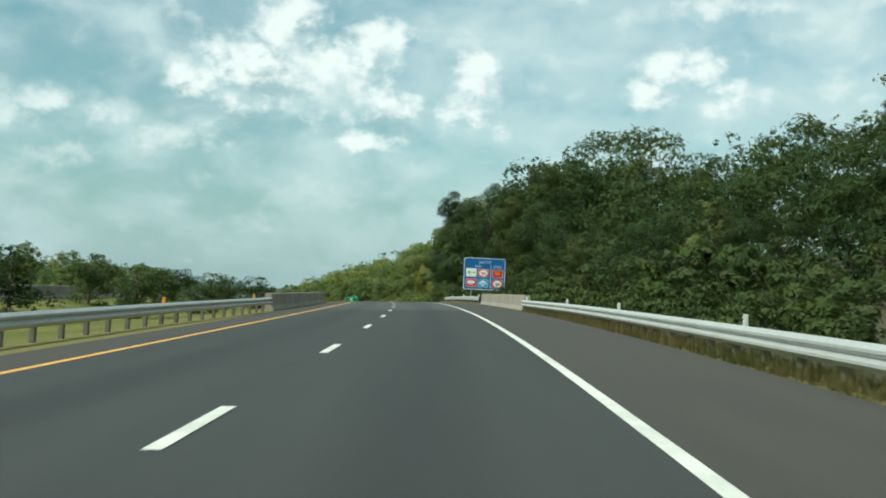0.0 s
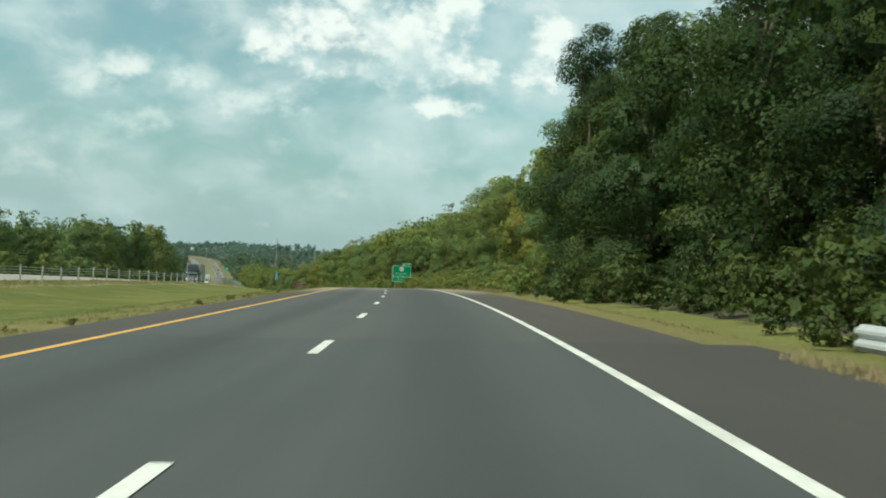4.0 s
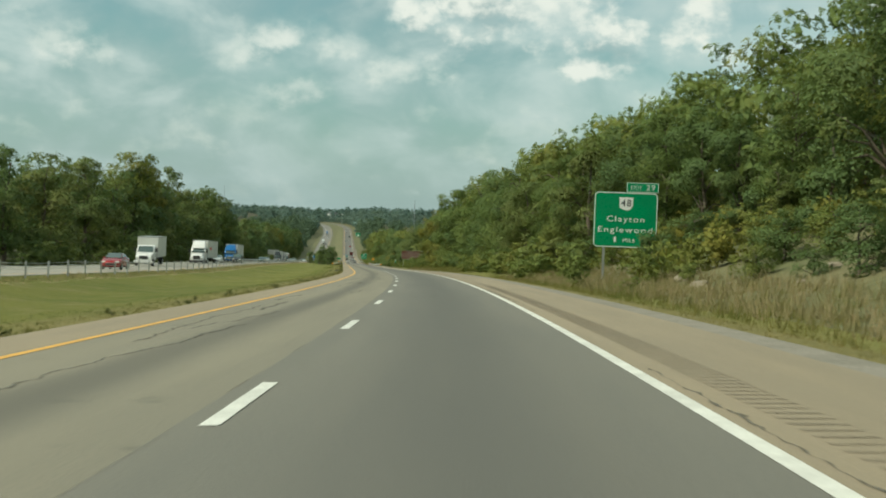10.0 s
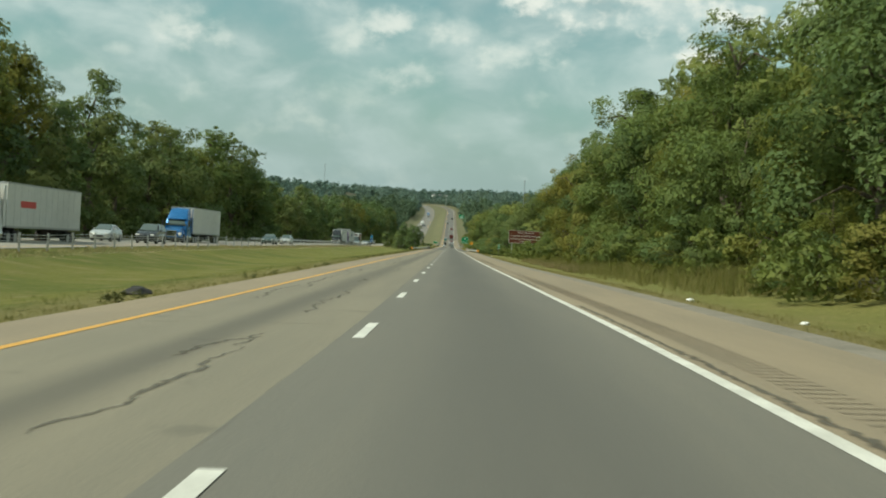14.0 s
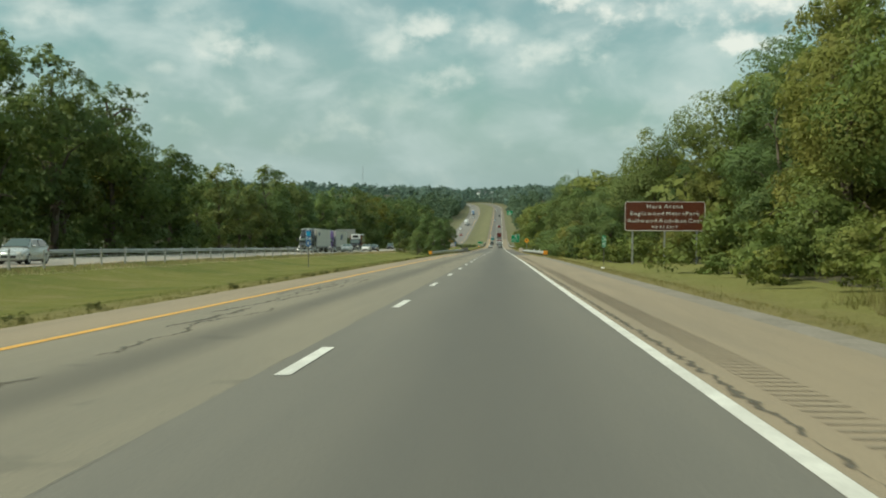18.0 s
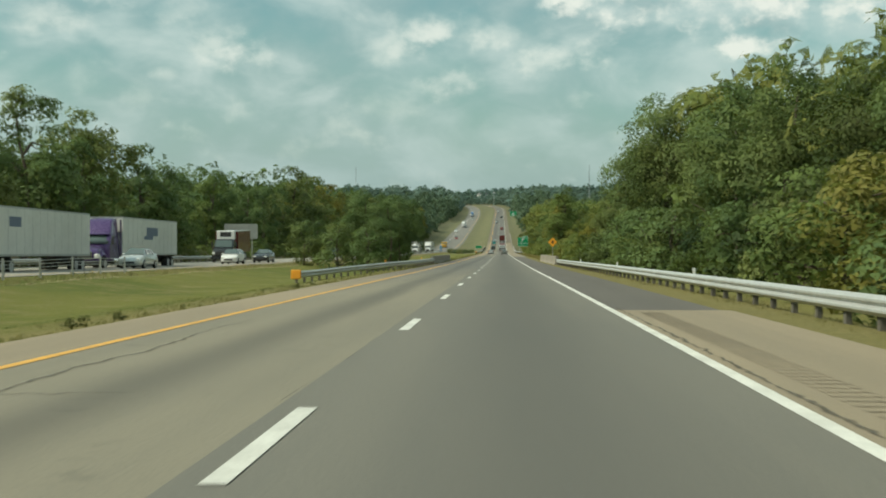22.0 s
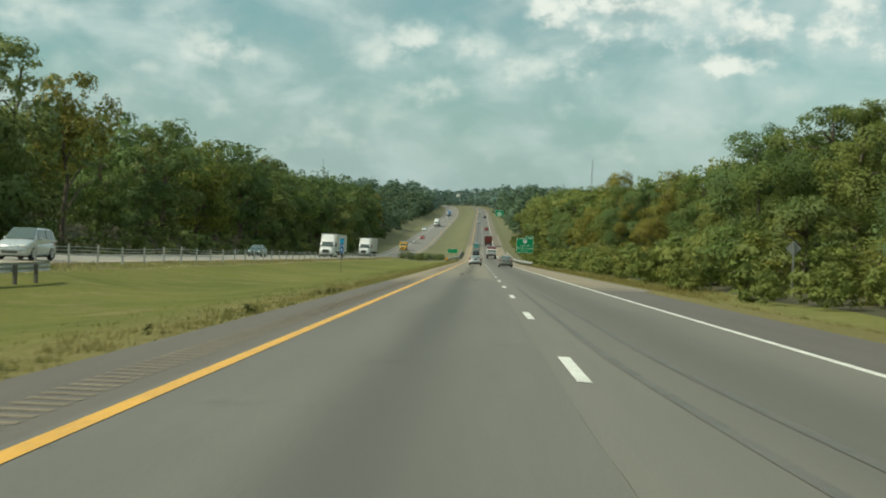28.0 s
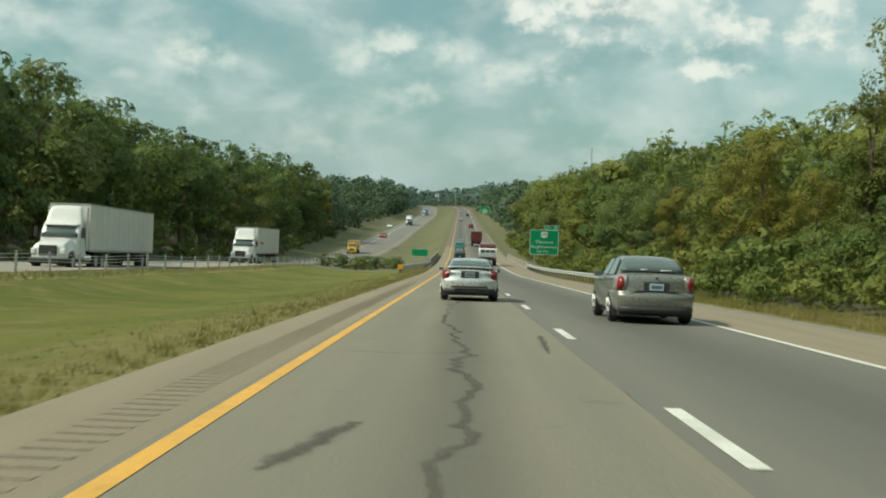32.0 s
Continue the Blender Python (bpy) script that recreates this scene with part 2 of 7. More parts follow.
def leafy(name, base, other, dark, glow=0.35, ragged=0.0, brown=0.3):
    """Foliage: every leaf differs a little, every plant a little more."""
    m = bpy.data.materials.new(name)
    m.use_nodes = True
    N = Nodes(m.node_tree)
    b = m.node_tree.nodes["Principled BSDF"]
    o = m.node_tree.nodes["Material Output"]
    own = N.add("ShaderNodeNewGeometry").outputs["Random Per Island"]
    plant = N.add("ShaderNodeObjectInfo").outputs["Random"]
    pos = N.add("ShaderNodeNewGeometry").outputs["Position"]
    c = N.mix(N.ramp(own, 0.0, 1.0, 0.38, 0.95), dark, base)
    f = N.math("ADD", N.math("MULTIPLY", plant, 0.95), N.math("MULTIPLY", N.math("SUBTRACT", N.noise(pos, 0.10, 3), 0.5), 1.5))
    c = N.mix(N.ramp(f, 0.35, 0.95), c, other)
    # some trees turn brown, some stay deep green
    c = N.mix(N.math("MULTIPLY", N.ramp(f, 0.80, 1.20), brown), c, (0.20, 0.13, 0.045))
    c = N.mix(N.math("MULTIPLY", N.ramp(f, 0.30, -0.05), 0.75), c, dark)
    c = N.mix(N.math("MULTIPLY", N.ramp(N.noise(pos, 0.75, 3), 0.52, 0.66), 0.45), c, dark)
    c = N.mix(N.math("MULTIPLY", N.ramp(N.noise(pos, 0.33, 2), 0.56, 0.68), 0.40), c, other)
    N.link(c, b.inputs["Base Color"])
    b.inputs["Roughness"].default_value = 0.55
    b.inputs["Specular IOR Level"].default_value = 0.12
    tr = N.add("ShaderNodeBsdfTranslucent")
    N.link(N.mix(0.5, c, (0.15, 0.20, 0.03)), tr.inputs[0])
    ms = N.add("ShaderNodeMixShader")
    ms.inputs[0].default_value = glow
    N.link(b.outputs[0], ms.inputs[1])
    N.link(tr.outputs[0], ms.inputs[2])
    if ragged:      # each spray breaks up into small leaves
        v = N.add("ShaderNodeTexVoronoi")
        v.inputs["Scale"].default_value = ragged
        N.link(pos, v.inputs["Vector"])
        gap = N.add("ShaderNodeBsdfTransparent")
        cut = N.add("ShaderNodeMixShader")
        N.link(N.math("GREATER_THAN", v.outputs["Distance"], 0.64), cut.inputs[0])
        N.link(ms.outputs[0], cut.inputs[1])
        N.link(gap.outputs[0], cut.inputs[2])
        N.link(cut.outputs[0], o.inputs[0])
    else:
        N.link(ms.outputs[0], o.inputs[0])
    return m


def turf(name):
    m = bpy.data.materials.new(name)
    m.use_nodes = True
    N = Nodes(m.node_tree)
    b = m.node_tree.nodes["Principled BSDF"]
    pos = N.add("ShaderNodeNewGeometry").outputs["Position"]
    c = N.mix(N.ramp(N.noise(pos, 0.09, 5, 0.6), 0.38, 0.62), (0.185, 0.185, 0.050), (0.125, 0.145, 0.036))
    c = N.mix(N.math("MULTIPLY", N.ramp(N.noise(pos, 0.45, 5, 0.65), 0.48, 0.72), 0.75), c, (0.27, 0.225, 0.105))
    across = N.add("ShaderNodeSeparateXYZ")
    N.link(N.add("ShaderNodeUVMap").outputs[0], across.inputs[0])
    off = N.math("ADD", N.math("ABSOLUTE", N.math("SUBTRACT", across.outputs[0], 1.2)), N.math("MULTIPLY", N.math("SUBTRACT", N.noise(pos, 0.30, 4, 0.6), 0.5), 3.2))
    c = N.mix(N.math("MULTIPLY", N.ramp(across.outputs[0], 6.0, 9.0), 0.55), c, (0.270, 0.262, 0.095))
    c = N.mix(N.math("MULTIPLY", N.ramp(off, 9.6, 6.2), 0.70), c, (0.265, 0.215, 0.100))
    c = N.mix(N.math("MULTIPLY", N.ramp(N.noise(pos, 7.0, 4, 0.7), 0.4, 0.7), 0.45), c, (0.045, 0.062, 0.012))
    c = N.mix(N.math("MULTIPLY", N.ramp(N.noise(pos, 38.0, 2, 0.7), 0.5, 0.75), 0.5), c, (0.25, 0.24, 0.09))
    N.link(c, b.inputs["Base Color"])
    b.inputs["Roughness"].default_value = 0.9
    b.inputs["Specular IOR Level"].default_value = 0.1
    n = N.add("ShaderNodeBump")
    n.inputs["Strength"].default_value, n.inputs["Distance"].default_value = 0.9, 0.12
    N.link(N.noise(pos, 9.0, 4, 0.7), n.inputs["Height"])
    N.link(n.outputs[0], b.inputs["Normal"])
    return m


LANE_NEW = paving("dark_asphalt", (0.163, 0.155, 0.131), (0.185, 0.173, 0.142), (0.081, 0.080, 0.072), path=((1.85, 1.7),))
# Cloud shade is put into the next three paving colours.
LANE_SHADE = paving("cloud_shaded_asphalt", (0.060, 0.064, 0.062), (0.075, 0.078, 0.073), (0.036, 0.037, 0.036), path=((1.85, 1.0), (-1.8, 0.9)))
SHOULDER_SHADE = paving("cloud_shaded_brown_shoulder", (0.062, 0.054, 0.045), (0.052, 0.046, 0.039), (0.036, 0.033, 0.030))
LANE_DEEP_SHADE = paving("deep_shaded_asphalt_before_bridge", (0.036, 0.038, 0.037), (0.045, 0.046, 0.044), (0.022, 0.023, 0.022), path=((1.85, 1.0), (-1.8, 0.9)))
LANE_OLD = paving("aged_tan_asphalt", (0.255, 0.227, 0.167), (0.215, 0.195, 0.148), (0.076, 0.072, 0.061), path=((-1.8, 0.7),), sealed=0.35)
NEW_TONES, OLD_TONES, TAN_TONES = ((0.163, 0.155, 0.131), (0.185, 0.173, 0.142), (0.081, 0.080, 0.072)), ((0.255, 0.227, 0.167), (0.215, 0.195, 0.148), (0.076, 0.072, 0.061)), ((0.315, 0.255, 0.172), (0.26, 0.216, 0.15), (0.12, 0.105, 0.082))
# The edge of the cloud shade, painted as dark tones passing into sunlit ones.
LANE_SHADE_TO_NEW = paving("shaded_asphalt_turning_pale", (0.072, 0.074, 0.070), (0.086, 0.087, 0.080), (0.042, 0.042, 0.040), path=((1.85, 1.6),), turns=(196, 250, *NEW_TONES))
LANE_SHADE_TO_OLD = paving("shaded_asphalt_turning_tan", (0.072, 0.074, 0.070), (0.086, 0.087, 0.080), (0.042, 0.042, 0.040), path=((-1.8, 0.8),), turns=(190, 238, *OLD_TONES))
SHOULDER_SHADE_TO_TAN = paving("shaded_shoulder_turning_tan", (0.080, 0.066, 0.054), (0.066, 0.055, 0.046), (0.042, 0.037, 0.033), turns=(185, 214, *TAN_TONES))
LANE_GREY = paving("grey_asphalt", (0.160, 0.154, 0.135), (0.135, 0.130, 0.116), (0.071, 0.069, 0.064), path=((-1.8, 0.8),))
SHOULDER_TAN = paving("tan_shoulder_asphalt", (0.315, 0.255, 0.172), (0.26, 0.216, 0.15), (0.12, 0.105, 0.082))
SHOULDER_MID = paving("brown_shoulder_asphalt", (0.190, 0.160, 0.118), (0.165, 0.140, 0.105), (0.09, 0.08, 0.065))
SHOULDER_GREY = paving("brown_grey_shoulder_asphalt", (0.135, 0.122, 0.105), (0.115, 0.104, 0.09), (0.07, 0.065, 0.06))
LANE_GREY_TO_OLD = paving("grey_asphalt_wearing_tan", (0.160, 0.154, 0.135), (0.135, 0.130, 0.116), (0.071, 0.069, 0.064), path=((-1.8, 0.75),), sealed=0.3, turns=(932, 972, *OLD_TONES))
SHOULDER_GREY_TO_TAN = paving("grey_shoulder_wearing_tan", (0.135, 0.122, 0.105), (0.115, 0.104, 0.09), (0.07, 0.065, 0.06), turns=(926, 954, *TAN_TONES))
GREY_TONES = ((0.160, 0.154, 0.135), (0.135, 0.130, 0.116), (0.071, 0.069, 0.064))
LANE_OLD_TO_GREY = paving("tan_asphalt_wearing_grey", *OLD_TONES, path=((-1.8, 0.75),), sealed=0.3, turns=(728, 800, *GREY_TONES))
SHOULDER_TAN_TO_GREY = paving("tan_shoulder_wearing_grey", *TAN_TONES, turns=(730, 790, (0.135, 0.122, 0.105), (0.115, 0.104, 0.09), (0.07, 0.065, 0.06)))
CONCRETE_DIM = paving("grey_concrete_paving", (0.215, 0.205, 0.180), (0.18, 0.172, 0.155), (0.11, 0.105, 0.095))
CONCRETE_ROAD = paving("pale_concrete_paving", (0.33, 0.31, 0.26), (0.26, 0.245, 0.21), (0.15, 0.14, 0.12))
WHITE_PAINT = surface("white_road_paint", (0.78, 0.77, 0.70), 0.6, other=(0.62, 0.61, 0.55), grain=0.3, scale=4)
YELLOW_PAINT = surface("yellow_road_paint", (0.78, 0.42, 0.065), 0.6, other=(0.66, 0.36, 0.07), grain=0.3, scale=4)
SEAM = surface("dark_seam", (0.165, 0.150, 0.115), 0.8, other=(0.195, 0.175, 0.132), grain=0.4, scale=6)
TAR = surface("crack_sealant", (0.098, 0.089, 0.069), 0.75, other=(0.130, 0.117, 0.089), grain=0.3, scale=5)


def thin_edges(m):
    """Lets a poured seal wear through at its edges; its uv map runs from -1 to 1 across."""
    N = Nodes(m.node_tree)
    b, o = m.node_tree.nodes["Principled BSDF"], m.node_tree.nodes["Material Output"]
    sp = N.add("ShaderNodeSeparateXYZ")
    N.link(N.add("ShaderNodeUVMap").outputs[0], sp.inputs[0])
    pos = N.add("ShaderNodeNewGeometry").outputs["Position"]
    worn = N.math("ADD", N.math("SUBTRACT", 1.0, N.math("ABSOLUTE", sp.outputs[0])), N.math("MULTIPLY", N.math("SUBTRACT", N.noise(pos, 7.0, 5, 0.65), 0.5), 2.2))
    ms, gap = N.add("ShaderNodeMixShader"), N.add("ShaderNodeBsdfTransparent")
    N.link(N.ramp(worn, 0.20, 0.95, 0.0, 0.68), ms.inputs[0])
    N.link(gap.outputs[0], ms.inputs[1])
    N.link(b.outputs[0], ms.inputs[2])
    N.link(ms.outputs[0], o.inputs[0])


thin_edges(TAR)
thin_edges(SEAM)
GRAVEL = surface("pale_gravel", (0.30, 0.27, 0.22), 0.95, other=(0.22, 0.2, 0.16), grain=0.6, scale=3, bump=0.8, bump_scale=18)
TURF = turf("mown_grass")
DRY_TURF = surface("drier_olive_grass", (0.128, 0.136, 0.056), 0.95, other=(0.168, 0.152, 0.070), grain=0.5, scale=0.4)
FLOOR = surface("woodland_floor", (0.062, 0.066, 0.026), 0.95, other=(0.085, 0.07, 0.036), grain=0.6, scale=2, bump=0.6, bump_scale=6)
CONCRETE = surface("bridge_concrete", (0.31, 0.275, 0.218), 0.85, other=(0.235, 0.208, 0.168), grain=0.3, scale=2, bump=0.3)
STEEL = surface("galvanised_steel", (0.54, 0.55, 0.53), 0.5, 0.35, other=(0.50, 0.51, 0.49), grain=0.25, scale=3)
POST_DARK = surface("weathered_post", (0.15, 0.14, 0.115), 0.8, 0.1, other=(0.11, 0.10, 0.085), grain=0.3, scale=4)
POST_PALE = surface("pale_galvanised_post", (0.45, 0.46, 0.45), 0.5, 0.5, other=(0.36, 0.37, 0.36), grain=0.2, scale=4)
ORANGE = surface("amber_reflector", (0.85, 0.36, 0.03), 0.45, other=(0.75, 0.30, 0.03), scale=4)
GREEN_SHEET = surface("green_sign_sheeting", (0.0, 0.27, 0.105), 0.35, other=(0.004, 0.235, 0.095), scale=2)
BLUE_SHEET = surface("blue_sign_sheeting", (0.008, 0.115, 0.34), 0.35, other=(0.006, 0.10, 0.30), scale=2)
BROWN_SHEET = surface("brown_sign_sheeting", (0.125, 0.035, 0.018), 0.35, other=(0.105, 0.03, 0.016), scale=2)
WHITE_SHEET = surface("white_sign_sheeting", (0.80, 0.80, 0.77), 0.4)
AMBER_SHEET = surface("amber_sign_sheeting", (0.85, 0.36, 0.03), 0.4)
RED_SHEET = surface("red_sign_sheeting", (0.55, 0.03, 0.03), 0.4)
LIME_SHEET = surface("pale_green_sign_sheeting", (0.16, 0.55, 0.16), 0.4)
TEAL_SHEET = surface("teal_sign_sheeting", (0.02, 0.30, 0.55), 0.4)
ALUMINIUM = surface("bare_aluminium", (0.42, 0.43, 0.42), 0.45, 0.6, other=(0.36, 0.37, 0.36), scale=2)
BARK = surface("bark", (0.11, 0.085, 0.06), 0.9, other=(0.16, 0.13, 0.1), grain=0.5, scale=3, bump=0.6, bump_scale=12, where="object")
LEAF = leafy("green_leaves", (0.174, 0.231, 0.066), (0.246, 0.248, 0.064), (0.094, 0.138, 0.047), ragged=12.0)
# Leaf colour darkened to stand for cloud shade on the trees.
LEAF_SHADED = leafy("shade_darkened_leaves", (0.042, 0.074, 0.026), (0.066, 0.090, 0.026), (0.020, 0.038, 0.015), 0.22, ragged=12.0, brown=0.08)
LEAF_DARK = leafy("dark_green_leaves", (0.148, 0.212, 0.075), (0.194, 0.222, 0.073), (0.087, 0.136, 0.055), ragged=12.0, brown=0.2)
LEAF_LIGHT = leafy("yellowing_leaves", (0.201, 0.225, 0.049), (0.260, 0.235, 0.053), (0.106, 0.129, 0.032), ragged=12.0, brown=0.15)
# The blue haze of distance is put into these two leaf colours.
LEAF_HAZE_MID = leafy("haze_tinted_green_foliage", (0.137, 0.201, 0.129), (0.168, 0.212, 0.121), (0.094, 0.145, 0.101), brown=0.1)
LEAF_HAZE_FAR = leafy("haze_tinted_distant_foliage", (0.153, 0.239, 0.218), (0.168, 0.239, 0.202), (0.127, 0.203, 0.189))
WEED_DARK = leafy("weed_clumps", (0.115, 0.120, 0.040), (0.165, 0.135, 0.055), (0.065, 0.072, 0.025), 0.2)
DRY_BLADES = leafy("dry_grass_blades", (0.29, 0.26, 0.10), (0.37, 0.30, 0.14), (0.17, 0.16, 0.055), 0.3)
# Olive grass, its colour darkened for the cloud shade before the first bridge.
OLIVE_SHADED = leafy("shaded_olive_grass_blades", (0.075, 0.080, 0.026), (0.115, 0.090, 0.038), (0.036, 0.044, 0.014), 0.2)
BLADES = leafy("grass_blades", (0.17, 0.17, 0.04), (0.26, 0.21, 0.08), (0.07, 0.085, 0.02), 0.25)


# ---- mesh helpers ----
def part(name, bm, material, parent=None, label=""):
    """Links a bmesh or a mesh as one object, under a thing if one is given."""
    if isinstance(bm, bmesh.types.BMesh):
        me = bpy.data.meshes.new(name)
        bm.to_mesh(me)
        bm.free()
    else:
        me = bm
    if material and not me.materials:
        me.materials.append(material)
    ob = new(name, me)
    if parent:
        ob.parent = parent
    if label:
        ob["label"] = label
    return ob


def thing(name, m, label, category, group="", kind=""):
    ob = new(name)
    ob.empty_display_size = 0.2
    ob.matrix_world = m
    return tagged(ob, label, category, group, kind)


def box(bm, x0, y0, z0, x1, y1, z1, bevel=0.0):
    r = bmesh.ops.create_cube(bm, size=1.0)
    vs = r["verts"]
    for v in vs:
        v.co = Vector(((x0 + x1) / 2 + v.co.x * (x1 - x0), (y0 + y1) / 2 + v.co.y * (y1 - y0), (z0 + z1) / 2 + v.co.z * (z1 - z0)))
    if bevel:
        es = list({e for v in vs for e in v.link_edges})
        bmesh.ops.bevel(bm, geom=es, offset=bevel, segments=2, affect="EDGES", profile=0.5)
    return bm


def boxed(*a, bevel=0.0):
    return box(bmesh.new(), *a, bevel=bevel)


def rod(bm, a, b, r0, r1=None, n=8):
    """A tapered round bar from a to b."""
    a, b = Vector(a), Vector(b)
    d = b - a
    if d.length < 1e-5:
        return bm
    r = bmesh.ops.create_cone(bm, cap_ends=True, segments=n, radius1=r0, radius2=r0 if r1 is None else r1, depth=d.length)
    bmesh.ops.transform(bm, matrix=Matrix.Translation((a + b) / 2) @ d.to_track_quat("Z", "Y").to_matrix().to_4x4(), verts=r["verts"])
    return bm


def sheet(name, ss, us, height, material, uv=True, shift=None):
    """A mesh swept along the road: height(s, u) over the road line at every s and u; shift(s) moves it across."""
    ss, us = np.asarray(ss, float), np.asarray(us, float)
    S, U = np.meshgrid(ss, us, indexing="ij")
    if shift:
        U = U + shift(S)
    X, Y, Z = at(S, U)
    Z = Z + height(S, U)
    n, k = S.shape
    me = bpy.data.meshes.new(name)
    co = np.stack([X, Y, Z], -1).reshape(-1, 3)
    i = np.arange((n - 1) * k).reshape(n - 1, k)[:, :-1].ravel()
    quads = np.stack([i, i + 1, i + k + 1, i + k], -1)
    me.from_pydata(co.tolist(), [], quads.tolist())
    if uv:
        lay = me.uv_layers.new(name="road")
        flat_uv = np.stack([U.ravel(), S.ravel()], -1)[quads.ravel()]
        lay.data.foreach_set("uv", flat_uv.ravel().astype(np.float32))
    me.polygons.foreach_set("use_smooth", np.ones(len(me.polygons), bool))
    me.materials.append(material)
    return me


def solid_sheet(name, ss, profile, material, shift=None):
    """A closed profile of (u, z) pairs swept along the road; shift(s) moves it across."""
    ss = np.asarray(ss, float)
    pu, pz = np.array([p[0] for p in profile]), np.array([p[1] for p in profile])
    rows_ = []
    for s in ss:
        du = shift(s) if shift else 0.0
        x, y, z = at(s, pu + du)
        rows_.append(np.stack([x, y, np.full(len(pu), float(z)) + pz + ground(s, np.mean(pu) + du)], -1))
    co = np.concatenate(rows_)
    n, k = len(ss), len(pu)
    quads = []
    for a in range(n - 1):
        for b in range(k):
            c = (b + 1) % k
            quads.append((a * k + b, (a + 1) * k + b, (a + 1) * k + c, a * k + c))
    quads.append(tuple(range(k)))
    quads.append(tuple(reversed(range((n - 1) * k, n * k))))
    me = bpy.data.meshes.new(name)
    me.from_pydata(co.tolist(), [], quads)
    me.materials.append(material)
    return me


def lettering(parent, words, x, z, size, material, y=-0.02):
    """Raised words on a sign face that looks towards -Y; x, z: the middle of the line."""
    cu = bpy.data.curves.new("lettering", "FONT")
    cu.body, cu.size, cu.align_x, cu.align_y, cu.extrude, cu.resolution_u = words, size, "CENTER", "CENTER", 0.004, 3
    cu.offset, cu.space_character = 0.0, 1.2
    tmp = bpy.data.objects.new("lettering", cu)
    me = bpy.data.meshes.new_from_object(tmp)
    bpy.data.objects.remove(tmp)
    me.materials.clear()
    ob = part("lettering", me, material, parent)
    ob.matrix_basis = pose(x, y, z, 90, 0, 0)
    return ob


# ---- ground and road ----
def hill_right(s):
    return np.interp(s, (-700, 0, 60, 100, 160, 250, 420, 520, 600, 660, 830, 900, 960, 1100, 1300, 1800, 4300),
                     (6, 6, 6, 6, 8, 12, 14, 10, 4, 1, 1, 4, 7, 6, 5, 8, 10))


def hill_left(s):
    return np.interp(s, (-700, 0, 250, 400, 600, 900, 1000, 1100, 1400, 2000, 4300), (1, 0, 1, 2, 1, 2, 5, 6, 9.5, 8, 10))


def far_bank(s):
    """Height of the opposite carriageway over the road line."""
    return -0.45 * (1 - smooth(430, 560, s)) - 2.6 * smooth(1130, 1270, s) * (1 - smooth(1750, 2100, s))


def drawn_in(s):
    """How far the opposite carriageway swings towards this one on the far hill."""
    return 3.5 * smooth(1180, 1360, s) * (1 - smooth(1800, 2100, s))


def ground(s, u):
    """Height of the ground over the road line."""
    s, u = np.asarray(s, float), np.asarray(u, float)
    u = u - drawn_in(s) * smooth(-5, -17, u)
    dk = deck(s, np.clip(u, -5.0, 7.4)) - 0.035
    fb = far_bank(s)
    right = dk - 0.25 * smooth(7.2, 9.0, u) + hill_right(s) * smooth(9.5, 42, u) + 9 * smooth(60, 420, u)
    edge = deck(s, -5.0) - 0.035
    median = edge * (1 - smooth(-5, -20, u)) + fb * smooth(-5, -20, u) - 0.65 * smooth(-5, -12, u) * (1 - smooth(-14, -21, u))
    left = fb - 0.035 - 0.4 * smooth(-33.8, -37, u) + hill_left(s) * smooth(-37, -70, u) + 9 * smooth(-90, -420, u)
    rough = 0.05 * np.sin(s * 0.31 + u * 0.7) * smooth(7.6, 10, np.abs(u)) * np.where((u < -21) & (u > -35), 0, 1)
    ridge = 9 * smooth(2150, 2900, s) * smooth(22, 90, np.abs(u + 14))
    z = ridge + np.where(u >= -5.0, right, np.where(u > -21.6, median, left)) + rough
    return z


NEAR = np.arange(-120, 1400.1, 4.0)
ALL_S = np.concatenate([np.arange(-700, -120, 40), NEAR, np.arange(1420, 4300, 20)])
gu = np.array([-1500, -1000, -700, -500, -380, -280, -200, -140, -100, -80, -68, -60, -54, -49, -45, -41, -38, -36, -34.6, -33.9, -30, -25, -21.7, -20.6, -19, -17, -15, -13,
               -11, -9.5, -8, -6.5, -5.4, -4.95, -2, 1, 4, 6.9, 7.3, 7.8, 8.5, 9.3, 10.5, 12, 14, 17, 20, 24, 28, 33, 38, 44, 52, 62, 80, 110, 150, 200, 280, 380, 500, 700, 1000, 1500], float)
GROUND = tagged(part("ground", sheet("ground", ALL_S, gu, ground, TURF), None), "mown grass verges and rough green slopes", "ground", kind="structure")

GROUND.data.materials.append(FLOOR)
GROUND.data.materials.append(DRY_TURF)
_su, _ss = np.meshgrid((gu[1:] + gu[:-1]) / 2, (ALL_S[1:] + ALL_S[:-1]) / 2)
_wood = np.where(_su > 0, _su > np.where(_ss > 1400, 17, np.where(_ss < 92, 7.9, np.where((_ss > 300) & (_ss < 430), 23.0, np.where((_ss > 634) & (_ss < 676), 18.0, np.where((_ss > 590) & (_ss < 635), 13.0, np.where((_ss > 430) & (_ss < 600), 13.5, 11.5)))))), _su < np.where(_ss > 1400, -43, -42))
GROUND.data.polygons.foreach_set("material_index", np.where(_wood, 1, np.where((_ss > 1150) | ((_ss > 296) & (_ss < 434) & (_su > 10.0)), 2, 0)).ravel().astype(np.int32))


